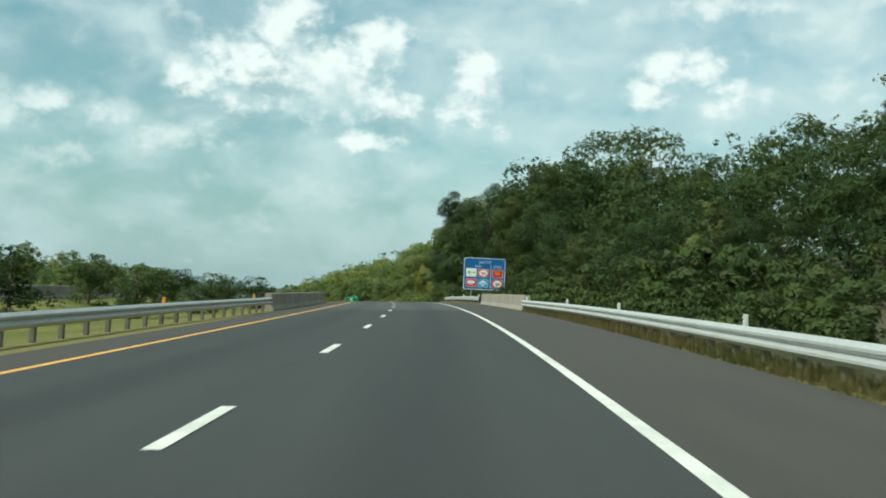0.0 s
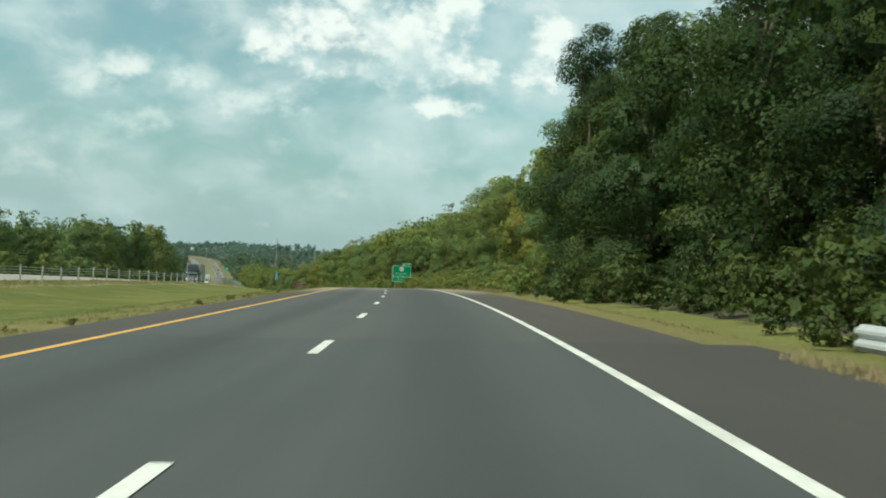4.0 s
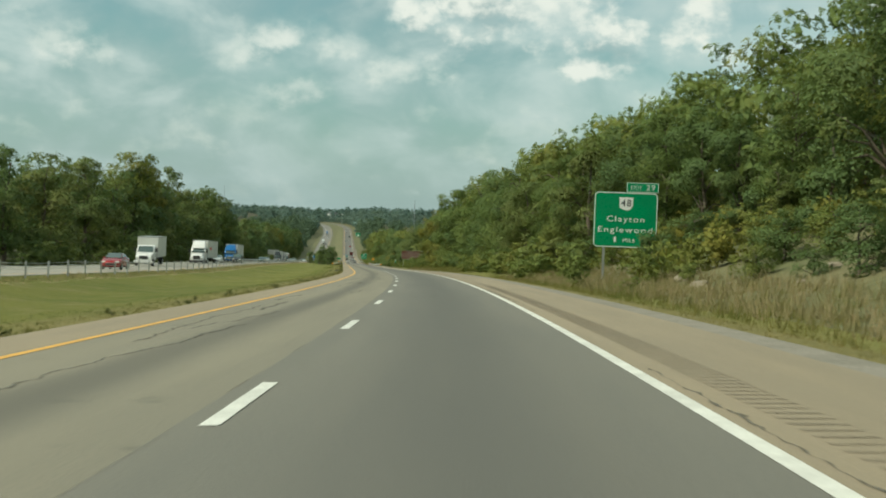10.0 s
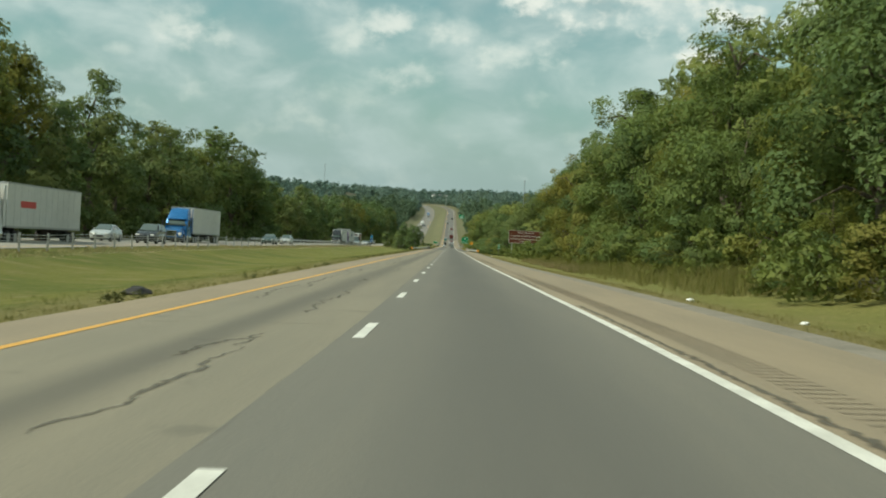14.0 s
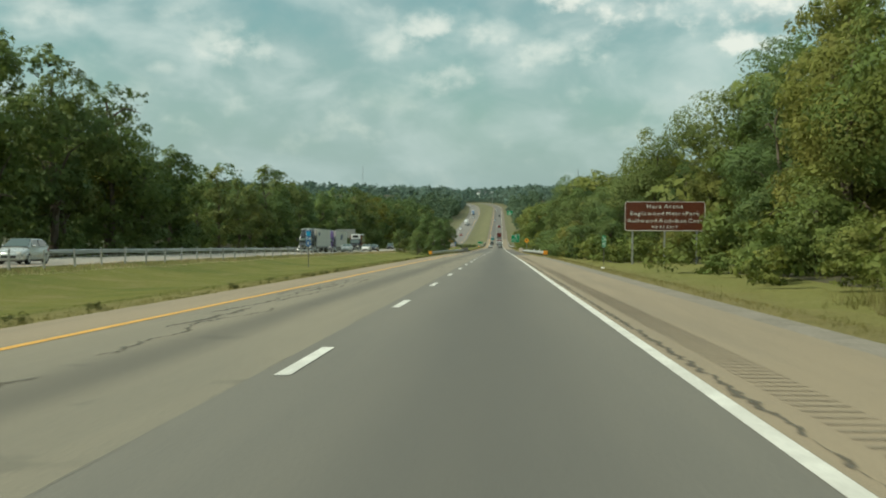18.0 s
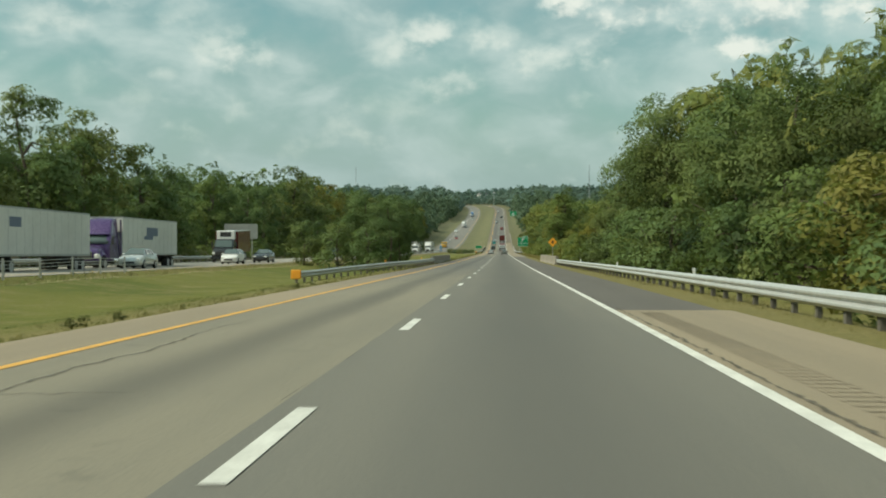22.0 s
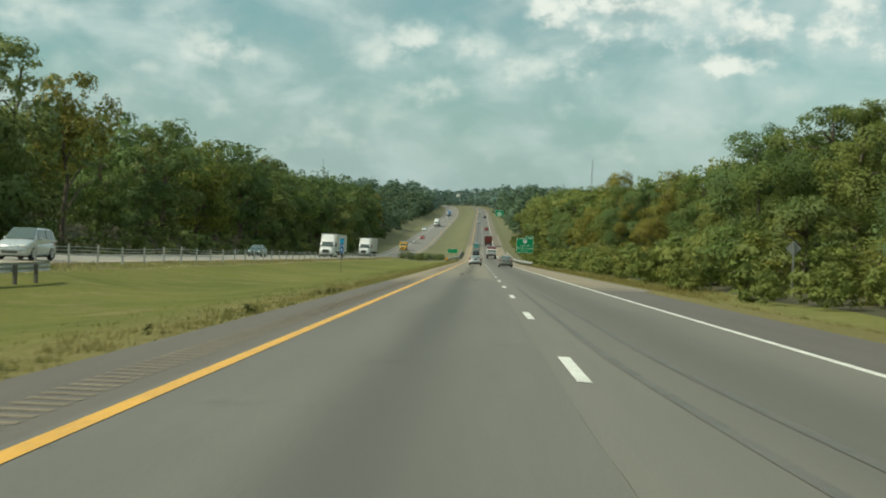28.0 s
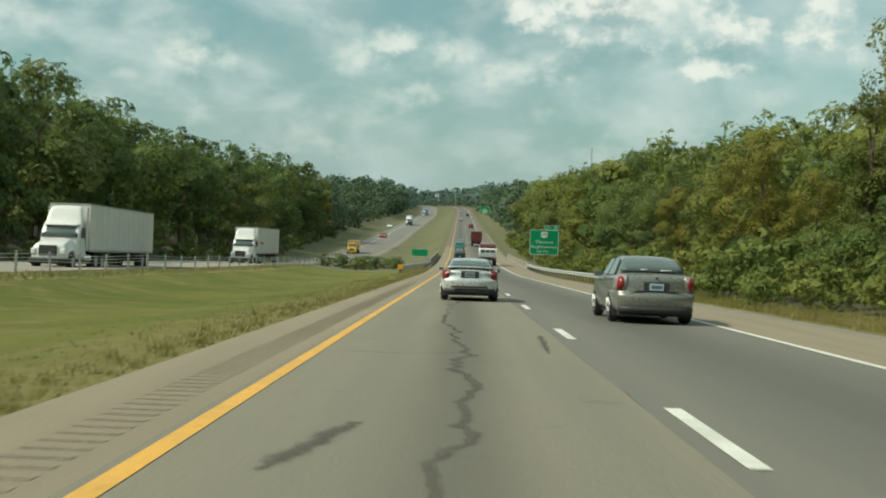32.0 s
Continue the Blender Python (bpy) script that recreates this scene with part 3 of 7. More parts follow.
def strip(name, s0, s1, u0, u1, material, label, lift=0.0, far=False, category="road"):
    ss = np.concatenate([[s0], ALL_S[(ALL_S > s0) & (ALL_S < s1)], [s1]])
    us = np.linspace(u0, u1, 4)
    if far:
        f = lambda s, u: far_bank(s) + lift + 0 * u
    else:
        f = lambda s, u: deck(s, u) + lift
    return tagged(part(name, sheet(name, ss, us, f, material, True, drawn_in if far else None), None), label, category, kind="structure")


LANES = []
for s0, s1, left, right, lsh, rsh in ((61, 146, LANE_SHADE, LANE_SHADE, SHOULDER_SHADE, SHOULDER_SHADE), (146, 266, LANE_SHADE_TO_OLD, LANE_SHADE_TO_NEW, SHOULDER_SHADE_TO_TAN, SHOULDER_SHADE_TO_TAN), (266, 722, LANE_OLD, LANE_NEW, SHOULDER_TAN, SHOULDER_TAN),
                                      (722, 938, LANE_OLD_TO_GREY, LANE_NEW, SHOULDER_TAN_TO_GREY, SHOULDER_GREY), (938, 1290, LANE_GREY_TO_OLD, LANE_NEW, SHOULDER_GREY_TO_TAN, SHOULDER_GREY_TO_TAN), (1290, 3600, LANE_GREY, LANE_GREY, SHOULDER_MID, SHOULDER_MID), (-700, 61, LANE_DEEP_SHADE, LANE_DEEP_SHADE, SHOULDER_SHADE, SHOULDER_SHADE)):
    LANES.append(strip("left_lane", s0, s1, -3.78, -0.25, left, "worn asphalt passing lane with sealed cracks"))
    LANES.append(strip("right_lane", s0, s1, -0.25, 3.80, right, "dark smooth asphalt lane of a motorway"))
    strip("left_shoulder", s0, s1, -5.0, -3.78, lsh, "narrow asphalt shoulder beside the median grass")
    strip("right_shoulder", s0, s1, 3.80, 6.5 if s0 < 0 else 6.95 if s0 < 146 else 5.95 if s0 == 722 else 6.15, rsh, "wide asphalt shoulder beside the driving lane")
strip("gravel_edge", 205, 700, 6.15, 6.78, GRAVEL, "pale gravel along the shoulder's edge", -0.01, category="gravel")
strip("gravel_edge", 940, 1400, 6.15, 6.70, GRAVEL, "pale gravel along the shoulder's edge", -0.01, category="gravel")
strip("opposite_carriageway", -700, 1180, -33.6, -21.8, CONCRETE_ROAD, "pale opposite carriageway beyond the grass median", far=True)
strip("opposite_carriageway", 1180, 3600, -33.6, -21.8, CONCRETE_DIM, "greyer opposite carriageway climbing the far hill", far=True)
strip("white_edge_line", -700, 3600, 3.64, 3.79, WHITE_PAINT, "continuous white line along the right shoulder", 0.005, category="road marking")
strip("yellow_edge_line", -700, 3600, -3.70, -3.55, YELLOW_PAINT, "continuous yellow line along the left shoulder", 0.005, category="road marking")
strip("far_yellow_line", -700, 3600, -23.25, -23.1, YELLOW_PAINT, "yellow line of the opposite carriageway", 0.006, True, "road marking")
strip("far_white_line", -700, 3600, -30.6, -30.45, WHITE_PAINT, "white line of the opposite carriageway", 0.006, True, "road marking")

# lane dashes: 3.05 m long, every 12.19 m
dash = bpy.data.meshes.new("lane_dash")
dash.from_pydata([(-0.075, 0, 0), (0.075, 0, 0), (0.075, 3.05, 0), (-0.075, 3.05, 0)], [], [(0, 1, 2, 3)])
dash.materials.append(WHITE_PAINT)
for k in range(-3, 130):
    s = 8.2 + 12.192 * k
    ob = part("lane_dash", dash, None, LANES[1] if s < 146 else LANES[3] if s < 266 else LANES[5] if s < 722 else LANES[7] if s < 938 else LANES[9])
    g = math.degrees(math.atan(float(np.interp(s + 1.5, _s, _g))))
    x, y, z = at(s, 0.0, 0.007)
    ob.matrix_basis = pose(float(x), float(y), float(z), g, -math.degrees(math.atan(float(bank_at(s)))), math.degrees(float(np.interp(s + 1.5, _s, _h))))

# ---- plants ----
rng = np.random.default_rng(7)


def quad_mesh(name, co, material, normals=None):
    """One mesh of loose faces; co is n x corners x 3. normals: one for each face, by which a clump shades as a whole."""
    n, k = len(co), co.shape[1]
    me = bpy.data.meshes.new(name)
    me.vertices.add(k * n)
    me.vertices.foreach_set("co", np.ascontiguousarray(co, np.float32).ravel())
    me.loops.add(k * n)
    me.loops.foreach_set("vertex_index", np.arange(k * n, dtype=np.int32))
    me.polygons.add(n)
    me.polygons.foreach_set("loop_start", np.arange(0, k * n, k, dtype=np.int32))
    me.update(calc_edges=True)
    if normals is not None:
        lay = me.attributes.new("custom_normal", "FLOAT_VECTOR", "POINT")
        lay.data.foreach_set("vector", np.ascontiguousarray(np.repeat(normals, k, axis=0), np.float32).ravel())
    me.materials.append(material)
    return me


def unit(v):
    return v / np.maximum(np.linalg.norm(v, axis=-1, keepdims=True), 1e-9)


def leaves_at(r, p, normal, size):
    """Leaf sprays at places p, facing roughly along normal."""
    n = len(p)
    nv = unit(normal + r.normal(0, 0.34, (n, 3)))
    a = unit(np.cross(nv, r.normal(0, 1, (n, 3))))
    b = np.cross(nv, a)
    sz = size * r.uniform(0.55, 1.35, (n, 1))
    a, b = a * sz * 0.55, b * sz * 0.45
    return np.stack([p - a - b * 0.6, p + a * 0.9 - b * 0.7, p + b * 1.2], 1)


SHAPES = {  # outline: relative radius by height from the crown's foot to its top
    "broad": ((0, 0.15, 0.4, 0.65, 0.85, 1.0), (0.55, 0.85, 1.0, 0.9, 0.6, 0.12)),
    "oval": ((0, 0.2, 0.45, 0.7, 0.9, 1.0), (0.5, 0.8, 1.0, 0.8, 0.45, 0.08)),
    "spire": ((0, 0.15, 0.4, 0.7, 0.9, 1.0), (0.8, 1.0, 0.85, 0.58, 0.30, 0.08)),
    "open": ((0, 0.25, 0.5, 0.75, 0.9, 1.0), (0.25, 0.6, 1.0, 0.95, 0.7, 0.3)),
    "shrub": ((0, 0.2, 0.5, 0.8, 1.0), (0.9, 1.0, 0.9, 0.6, 0.15)),
}


def crown_quads(r, shape, radius, foot, top, clumps, leaves, leaf, clump=0.30, lobes=9):
    """A crown of rounded boughs, each set with clumps of leaves. Returns the leaves, their normals, and the clumps' centres and radii."""
    hs, ws = SHAPES[shape]
    tl = np.clip((np.arange(lobes) + r.uniform(0.1, 0.9, lobes)) / lobes, 0.03, 0.90)
    if shape == "open":
        tl = 0.25 + 0.72 * tl
    wl = np.interp(tl, hs, ws) * radius
    al = np.arange(lobes) * 2.4 + r.uniform(-0.5, 0.5, lobes)
    off = wl * r.uniform(0.30, 0.62, lobes) * (1 - 0.6 * smooth(0.7, 0.95, tl))
    lc = np.stack([np.cos(al) * off, np.sin(al) * off, foot + tl * (top - foot)], -1)
    lr = radius * r.uniform(0.42, 0.62, lobes) * (0.45 + 0.55 * np.interp(tl, hs, ws))
    lc[:, 2] = np.clip(lc[:, 2], foot + 0.55 * lr, top - 0.75 * lr)
    on = r.choice(lobes, clumps, p=lr ** 2 / np.sum(lr ** 2))
    out_ = unit(r.normal(0, 1, (clumps, 3)) + np.array([0, 0, 0.35]))
    c = lc[on] + out_ * (lr[on] * r.uniform(0.62, 1.06, clumps))[:, None] * np.array([1, 1, 0.85])
    cr = lr[on] * clump * 1.9 * r.uniform(0.55, 1.3, clumps)
    pick = r.choice(clumps, leaves, p=cr ** 2 / np.sum(cr ** 2))
    d = unit(r.normal(0, 1, (leaves, 3)) + 0.7 * out_[pick] + np.array([0, 0, 0.2]))
    p = c[pick] + d * (cr[pick] * r.uniform(0.60, 1.10, leaves))[:, None] * np.array([1, 1, 0.72])
    p[:, 2] = np.maximum(p[:, 2], 0.05)
    nrm = unit(0.60 * d + 0.80 * out_[pick] + r.normal(0, 0.20, (leaves, 3)) + np.array([0, 0, 0.15]))
    return leaves_at(r, p, d + np.array([0, 0, 0.35]), leaf), nrm, c, cr


def trunk_mesh(r, h, foot, centres, radius):
    bm = bmesh.new()
    base, k = max(0.12, 0.022 * h), 6
    pts = [Vector((r.normal(0, 0.02) * h * i / k, r.normal(0, 0.02) * h * i / k, -0.4 + (0.86 * h + 0.4) * i / k)) for i in range(k + 1)]
    for i in range(k):
        rod(bm, pts[i], pts[i + 1], base * (1 - 0.85 * i / k), base * (1 - 0.85 * (i + 1) / k), 7)
    for c in centres[r.choice(len(centres), min(11, len(centres)), replace=False)]:
        z = float(np.clip(c[2] - 0.25 * h * r.uniform(0.4, 1.0), 0.12 * h, 0.8 * h))
        i = min(k - 1, int((z + 0.4) / (0.86 * h + 0.4) * k))
        a = pts[i].lerp(pts[i + 1], 0.5)
        end = Vector(c) * 0.92
        mid = a.lerp(end, 0.5) + Vector((0, 0, 0.05 * h))
        rod(bm, a, mid, base * 0.38, base * 0.24, 5)
        rod(bm, mid, end, base * 0.24, base * 0.07, 5)
    me = bpy.data.meshes.new("trunk")
    bm.to_mesh(me)
    bm.free()
    me.materials.append(BARK)
    return me


# kinds: shape, height, radius, foot, clumps, leaves, leaf size, material, words, category
KINDS = {
    "oak": ("broad", 12.0, 4.4, 0.6, 46, 5600, 0.30, LEAF, "broad green roadside tree in full leaf", "oak"),
    "tall_oak": ("broad", 19.0, 5.4, 0.6, 90, 10500, 0.32, LEAF_SHADED, "tall broad green tree in full leaf", "oak"),
    "tall_elm": ("oval", 19.0, 4.6, 0.6, 80, 9500, 0.31, LEAF_SHADED, "tall shade-darkened green tree at the road's edge", "tree"),
    "ash": ("oval", 12.0, 3.5, 0.8, 42, 4800, 0.29, LEAF, "tall oval green tree at the wood's edge", "tree"),
    "dark_oak": ("broad", 12.0, 4.2, 0.5, 46, 5600, 0.30, LEAF_DARK, "dark green broad tree at the wood's edge", "tree"),
    # Same build as the dark oak, with the shade-darkened leaf colour.
    "shaded_oak": ("broad", 12.0, 4.2, 0.5, 46, 5600, 0.30, LEAF_SHADED, "shade-darkened broad green tree behind the verge", "tree"),
    "elm": ("oval", 12.0, 3.3, 0.6, 40, 4600, 0.29, LEAF_DARK, "dark green oval tree beside the road", "tree"),
    "locust": ("broad", 12.0, 3.8, 1.0, 36, 4400, 0.28, LEAF_LIGHT, "yellowing tree with a loose rounded crown", "tree"),
    "sycamore": ("open", 12.0, 3.4, 2.6, 40, 2800, 0.30, LEAF_LIGHT, "tall open tree with gaps in a thin crown", "tree"),
    "poplar": ("spire", 12.0, 2.8, 0.6, 60, 4200, 0.27, LEAF, "slender upright tree with a pointed crown", "tree"),
    "cedar": ("spire", 6.0, 1.5, 0.1, 44, 2400, 0.20, LEAF_DARK, "dark conical evergreen on the grassy bank", "evergreen"),
    "shrub": ("shrub", 3.0, 1.9, 0.0, 34, 1900, 0.17, LEAF, "rounded green shrub at the foot of the wood", "shrub"),
    "dark_shrub": ("shrub", 3.0, 1.8, 0.0, 32, 1800, 0.17, LEAF_DARK, "dense dark green shrub beside the verge", "shrub"),
    "shaded_shrub": ("shrub", 3.0, 1.8, 0.0, 32, 1800, 0.17, LEAF_SHADED, "dense shade-darkened green bush behind the barrier", "shrub"),
    "pale_shrub": ("shrub", 3.0, 1.7, 0.0, 30, 1600, 0.16, LEAF_LIGHT, "yellow-green shrub at the grass verge", "shrub"),
}
PLANTS, FAR_PLANTS = {}, {}
for name, (shape, h, rad, foot, clumps, leaves, leaf, mat_, words, cat) in KINDS.items():
    PLANTS[name], FAR_PLANTS[name] = [], []
    for k in range(2):
        bush = shape == "shrub"
        q, nq, c, cr = crown_quads(rng, shape, rad, foot, h, clumps * 2, int(leaves * (2.6 if bush else 3.7)), leaf * (0.75 if bush else 0.66), lobes=6 if bush else 10)
        tm = trunk_mesh(rng, h, foot, c, rad)
        PLANTS[name].append((quad_mesh("crown", q, mat_, nq), tm))
        q, nq, c, cr = crown_quads(rng, shape, rad, foot, h, clumps * 2, int(leaves * 1.2), leaf * 1.12, lobes=6 if bush else 10)
        FAR_PLANTS[name].append((quad_mesh("crown", q, mat_, nq), tm))

rng = np.random.Generator(np.random.PCG64(7).advance(7508379))     # where the trees stand and how tall they are


def plant(kind, s, u, h, wide=1.0):
    spec = KINDS[kind]
    k = h / spec[1]
    x, y, z = at(s, u)
    shrub = "shrub" in kind
    ob = thing("shrub" if shrub else "tree", pose(float(x), float(y), float(z) + float(ground(s, u)) - 0.05, 0, 0, rng.uniform(0, 360)) @ Matrix.Diagonal((k * wide, k * wide, k, 1)),
               spec[8], spec[9], "shrubs along the verge" if shrub else "trees along the motorway")
    crown, trunk = (FAR_PLANTS if u < -30 or s > 1160 or s < 60 else PLANTS)[kind][int(rng.integers(2))]
    part("crown", crown, None, ob)
    part("trunk", trunk, None, ob)
    return ob


def pick(r, table):
    names, w = zip(*table)
    return names[int(r.choice(len(names), p=np.array(w) / sum(w)))]


RF_S = (-120, 0, 50, 100, 112, 150, 185, 205, 230, 280, 330, 380, 430, 480, 560, 600, 618, 664, 684, 720, 800, 850, 890, 950, 1050, 1400)
RF_U = (24, 22, 20, 18, 17.5, 17.5, 15, 14, 16.5, 17, 19, 20, 15, 15.2, 15.0, 16, 17.5, 19, 15, 13, 13.5, 13, 14.5, 16.5, 17, 17)
RH_S = (-120, 0, 60, 100, 130, 143, 160, 190, 215, 250, 290, 318, 340, 400, 440, 500, 560, 590, 615, 645, 665, 698, 712, 740, 752, 770, 797, 825, 860, 905, 950, 1000, 1040, 1062, 1080, 1110, 1160, 1400)
RH_H = (7.5, 7.5, 7, 6.8, 7.5, 13, 16.5, 17.5, 16, 12.5, 13, 13, 9, 9.5, 11.5, 12.5, 14.2, 14.6, 13.4, 13, 12.5, 9.8, 8.2, 9.4, 9.4, 13, 14.5, 10, 8, 7.5, 8.5, 9, 10, 10, 7.6, 9.7, 13, 14.5)
LH_S = (-120, 0, 200, 300, 360, 408, 470, 530, 575, 620, 700, 725, 760, 795, 825, 848, 872, 900, 960, 980, 1003, 1015, 1050, 1110, 1140, 1175, 1200, 1400)
LH_H = (6, 6, 6.5, 8, 10.5, 13, 13.5, 14.5, 19, 18.2, 20, 19, 15, 16, 16.5, 13, 13.5, 14, 15, 18, 18, 11.5, 16, 17.5, 20, 20, 17.5, 17)
right_u = lambda s: float(np.interp(s, RF_S, RF_U))
right_h = lambda s: float(np.interp(s, RH_S, RH_H))
left_h = lambda s: float(np.interp(s, LH_S, LH_H))
TALL = (("tall_oak", 1), ("tall_elm", 1))
MIX = (("oak", 3), ("ash", 3), ("dark_oak", 3), ("elm", 3), ("locust", 1.6), ("poplar", 0.6))
MIX_RICH = (("oak", 3), ("ash", 3), ("dark_oak", 2.5), ("elm", 2), ("locust", 2.6), ("poplar", 1.5))
MIX_DARK = (("shaded_oak", 4), ("elm", 1))
MIX_SHADY = (("shaded_oak", 1.6), ("dark_oak", 3), ("elm", 3))
s = -95.0
while s < 1390:
    h = right_h(s) * rng.uniform(0.66, 1.16)
    plant(pick(rng, (TALL if h > 14.2 else MIX_DARK) if s < 216 else MIX_RICH if s > 930 else MIX_SHADY if 694 < s < 830 else MIX), s, right_u(s) + rng.uniform(0.5, 3.0), h)
    s += rng.uniform(6.0, 9.6)
s = -60.0
while s < 1390:
    plant(pick(rng, (("dark_oak", 4), ("elm", 4), ("oak", 0.8), ("locust", 0.3), ("ash", 0.8))), s, -44.0 - rng.uniform(0, 4), left_h(s) * rng.uniform(0.76, 1.14))
    s += rng.uniform(9.5, 14.5)
# trees that stand out
for kind, s, u, h, w in (("tall_elm", 150, 19.0, 17.0, 0.85), ("dark_oak", 291, 18.0, 13.0, 1.0), ("poplar", 908, 12.2, 12.6, 1.25), ("ash", 908.5, 12.4, 10.8, 0.9), ("sycamore", 692, 19, 10.5, 0.9), ("dark_oak", 308, 19.5, 14.0, 0.9), ("oak", 299, 18.5, 14.0, 0.9), ("elm", 672, 20.5, 10.5, 1.0), ("sycamore", 560, -46, 21, 1.0),
                         ("sycamore", 572, -47, 20, 0.9), ("sycamore", 720, -47, 14, 1.0), ("dark_oak", 742, -45, 13, 0.8), ("sycamore", 668, -46, 16, 0.8), ("sycamore", 1010, -44, 18, 0.9),
                         ("dark_oak", 700, 15, 8.0, 1.0), ("shaded_oak", 740, 15, 8.0, 1.1), ("dark_oak", 768, 15, 10.0, 1.0), ("shaded_oak", 790, 14, 10.5, 1.0), ("sycamore", 1066, 19, 13.5, 0.8), ("oak", 1056, 18, 11.0, 0.9), ("ash", 1074, 18.5, 10.0, 1.0), ("dark_oak", 672, 23.5, 16.5, 1.0), ("dark_oak", 659, 25, 17, 1.0),
                         ("locust", 862, 12.0, 5.5, 0.8), ("tall_elm", 219, 15.2, 20.0, 0.85), ("tall_oak", 230, 17.5, 19.0, 0.8), ("tall_elm", 205, 17, 18, 0.9), ("tall_oak", 190, 19, 18, 0.9), ("locust", 497, 15.4, 7.4, 0.62), ("locust", 487, 14.6, 3.6, 0.9), ("locust", 529, 19.0, 13.5, 0.8), ("oak", 536, 18.0, 13.3, 0.9), ("dark_oak", 986, -45.5, 18.0, 1.0), ("elm", 974, -46.0, 19.5, 1.1), ("dark_oak", 832, -45.5, 17.6, 1.0)):
    plant(kind, s, u, h, w)
for i in range(26):
    plant("cedar", rng.uniform(300, 425), rng.uniform(19.5, 25), rng.uniform(4, 7.5))
for i in range(46):
    plant(pick(rng, (("shrub", 2), ("dark_shrub", 3), ("pale_shrub", 2))), rng.uniform(306, 428), rng.uniform(14.5, 25), rng.uniform(0.9, 2.6), rng.uniform(0.9, 1.3))
# shrubs along the foot of the woods
s = -40.0
while s < 1330:
    low = 0.7 if 300 < s < 420 else 1.0
    if 636 < s < 668:
        s += 5.0
        continue
    plant("shaded_shrub" if s < 216 else pick(rng, (("shaded_shrub", 2), ("dark_shrub", 3), ("shrub", 1)) if 694 < s < 830 else (("shrub", 4), ("dark_shrub", 3), ("pale_shrub", 1.6))), s, right_u(s) - rng.uniform(0.6, 2.8) + (2.4 if 486 < s < 604 else 0.0), rng.uniform(1.6, 3.6) * low * (1.25 if 560 < s < 820 or 860 < s < 990 else 1.0), rng.uniform(0.9, 1.35))
    s += rng.uniform(4.2, 7.0)
# thicket in the median by the river bridge
for s, u, h, w in ((812, -9.5, 4.2, 1.0), (816, -13, 4.6, 1.2), (820, -17.0, 4.2, 1.2), (824, -8.6, 7.4, 1.0), (828, -11.5, 8.4, 1.0), (832, -8.2, 8.0, 0.9), (836, -14, 5.8, 1.1), (842, -9.0, 5.5, 1.0),
                   (848, -12, 5.2, 1.1), (826, -16.5, 5.2, 1.1)):
    plant("dark_oak" if h > 5 else "dark_shrub", s, u - 1.6, h, w * (1.0 if h > 5 else 0.8))
# hollow in the median before the next bridge
for s, u, h in ((1166, -9.5, 1.5), (1170, -12.5, 1.9), (1174, -10.5, 1.6), (1178, -14.5, 2.0), (1172, -17, 1.8), (1180, -18.5, 1.9), (1184, -11.5, 1.5), (1168, -15, 1.7), (1186, -16.5, 1.8), (1164, -18.8, 1.6)):
    plant("dark_shrub", s, u, h, 1.25)
# bushes in the median by the first bridge
for s, u, h in ((62, -13, 2.6), (70, -10.5, 2.3), (78, -15, 2.6), (84, -9.5, 2.2), (90, -12.5, 2.4), (97, -17, 2.8), (104, -20, 2.6), (74, -18.5, 3.0), (56, -17.5, 3.0)):
    plant("shaded_shrub", s, u, h, 1.15)


def woodland(name, places, quads, leaf, material, label):
    """Many crowns in one mesh: places are rows of s, u, height, width."""
    r = np.random.default_rng(len(places))
    protos = [crown_quads(r, sh, 0.36, 0.05, 1.0, 40, quads, leaf, 0.34, 7)[:2] for sh in ("broad", "oval", "broad", "oval", "broad")]
    P = np.asarray(places, float)
    x, y, z = at(P[:, 0], P[:, 1])
    z = z + ground(P[:, 0], P[:, 1])
    out_, norm_ = [], []
    for i in range(len(P)):
        q, nq = protos[i % 5]
        a = r.uniform(0, 2 * np.pi)
        ca, sa = np.cos(a), np.sin(a)
        k = np.array([P[i, 2] * P[i, 3], P[i, 2] * P[i, 3], P[i, 2]])
        c = q.mean(axis=1, keepdims=True)
        w = c * k + (q - c) * (P[i, 2] * min(1.15, P[i, 3]))      # the leaves keep their shape
        w = np.stack([w[..., 0] * ca - w[..., 1] * sa + x[i], w[..., 0] * sa + w[..., 1] * ca + y[i], w[..., 2] + z[i]], -1)
        out_.append(w)
        norm_.append(np.stack([nq[:, 0] * ca - nq[:, 1] * sa, nq[:, 0] * sa + nq[:, 1] * ca, nq[:, 2]], -1))
    return tagged(part(name, quad_mesh(name, np.concatenate(out_), material, np.concatenate(norm_)), None), label, "woodland", kind="stuff")


r2 = np.random.default_rng(11)
places_r, places_l, places_f = [], [], []
for s in np.arange(-110, 1400, 6.5):
    for k, du in enumerate((6, 12, 19, 27, 38)):
        if k > 2 and r2.uniform() < 0.35:
            continue
        ss = s + r2.uniform(-3, 3)
        places_r.append((ss, right_u(ss) + du + r2.uniform(-2, 2), right_h(ss) * r2.uniform(0.85, 1.2) * ((1.15, 1.5, 1.65, 1.7, 1.7)[k] if ss < 128 else 1 if k < 3 else 0.9), r2.uniform(0.85, 1.25)))
for s in np.arange(-110, 1400, 8.0):
    for k, du in enumerate((6, 13, 22, 34)):
        ss = s + r2.uniform(-4, 4)
        places_l.append((ss, -46 - du + r2.uniform(-2, 2), left_h(ss) * r2.uniform(0.6, 1.1), r2.uniform(0.9, 1.3)))
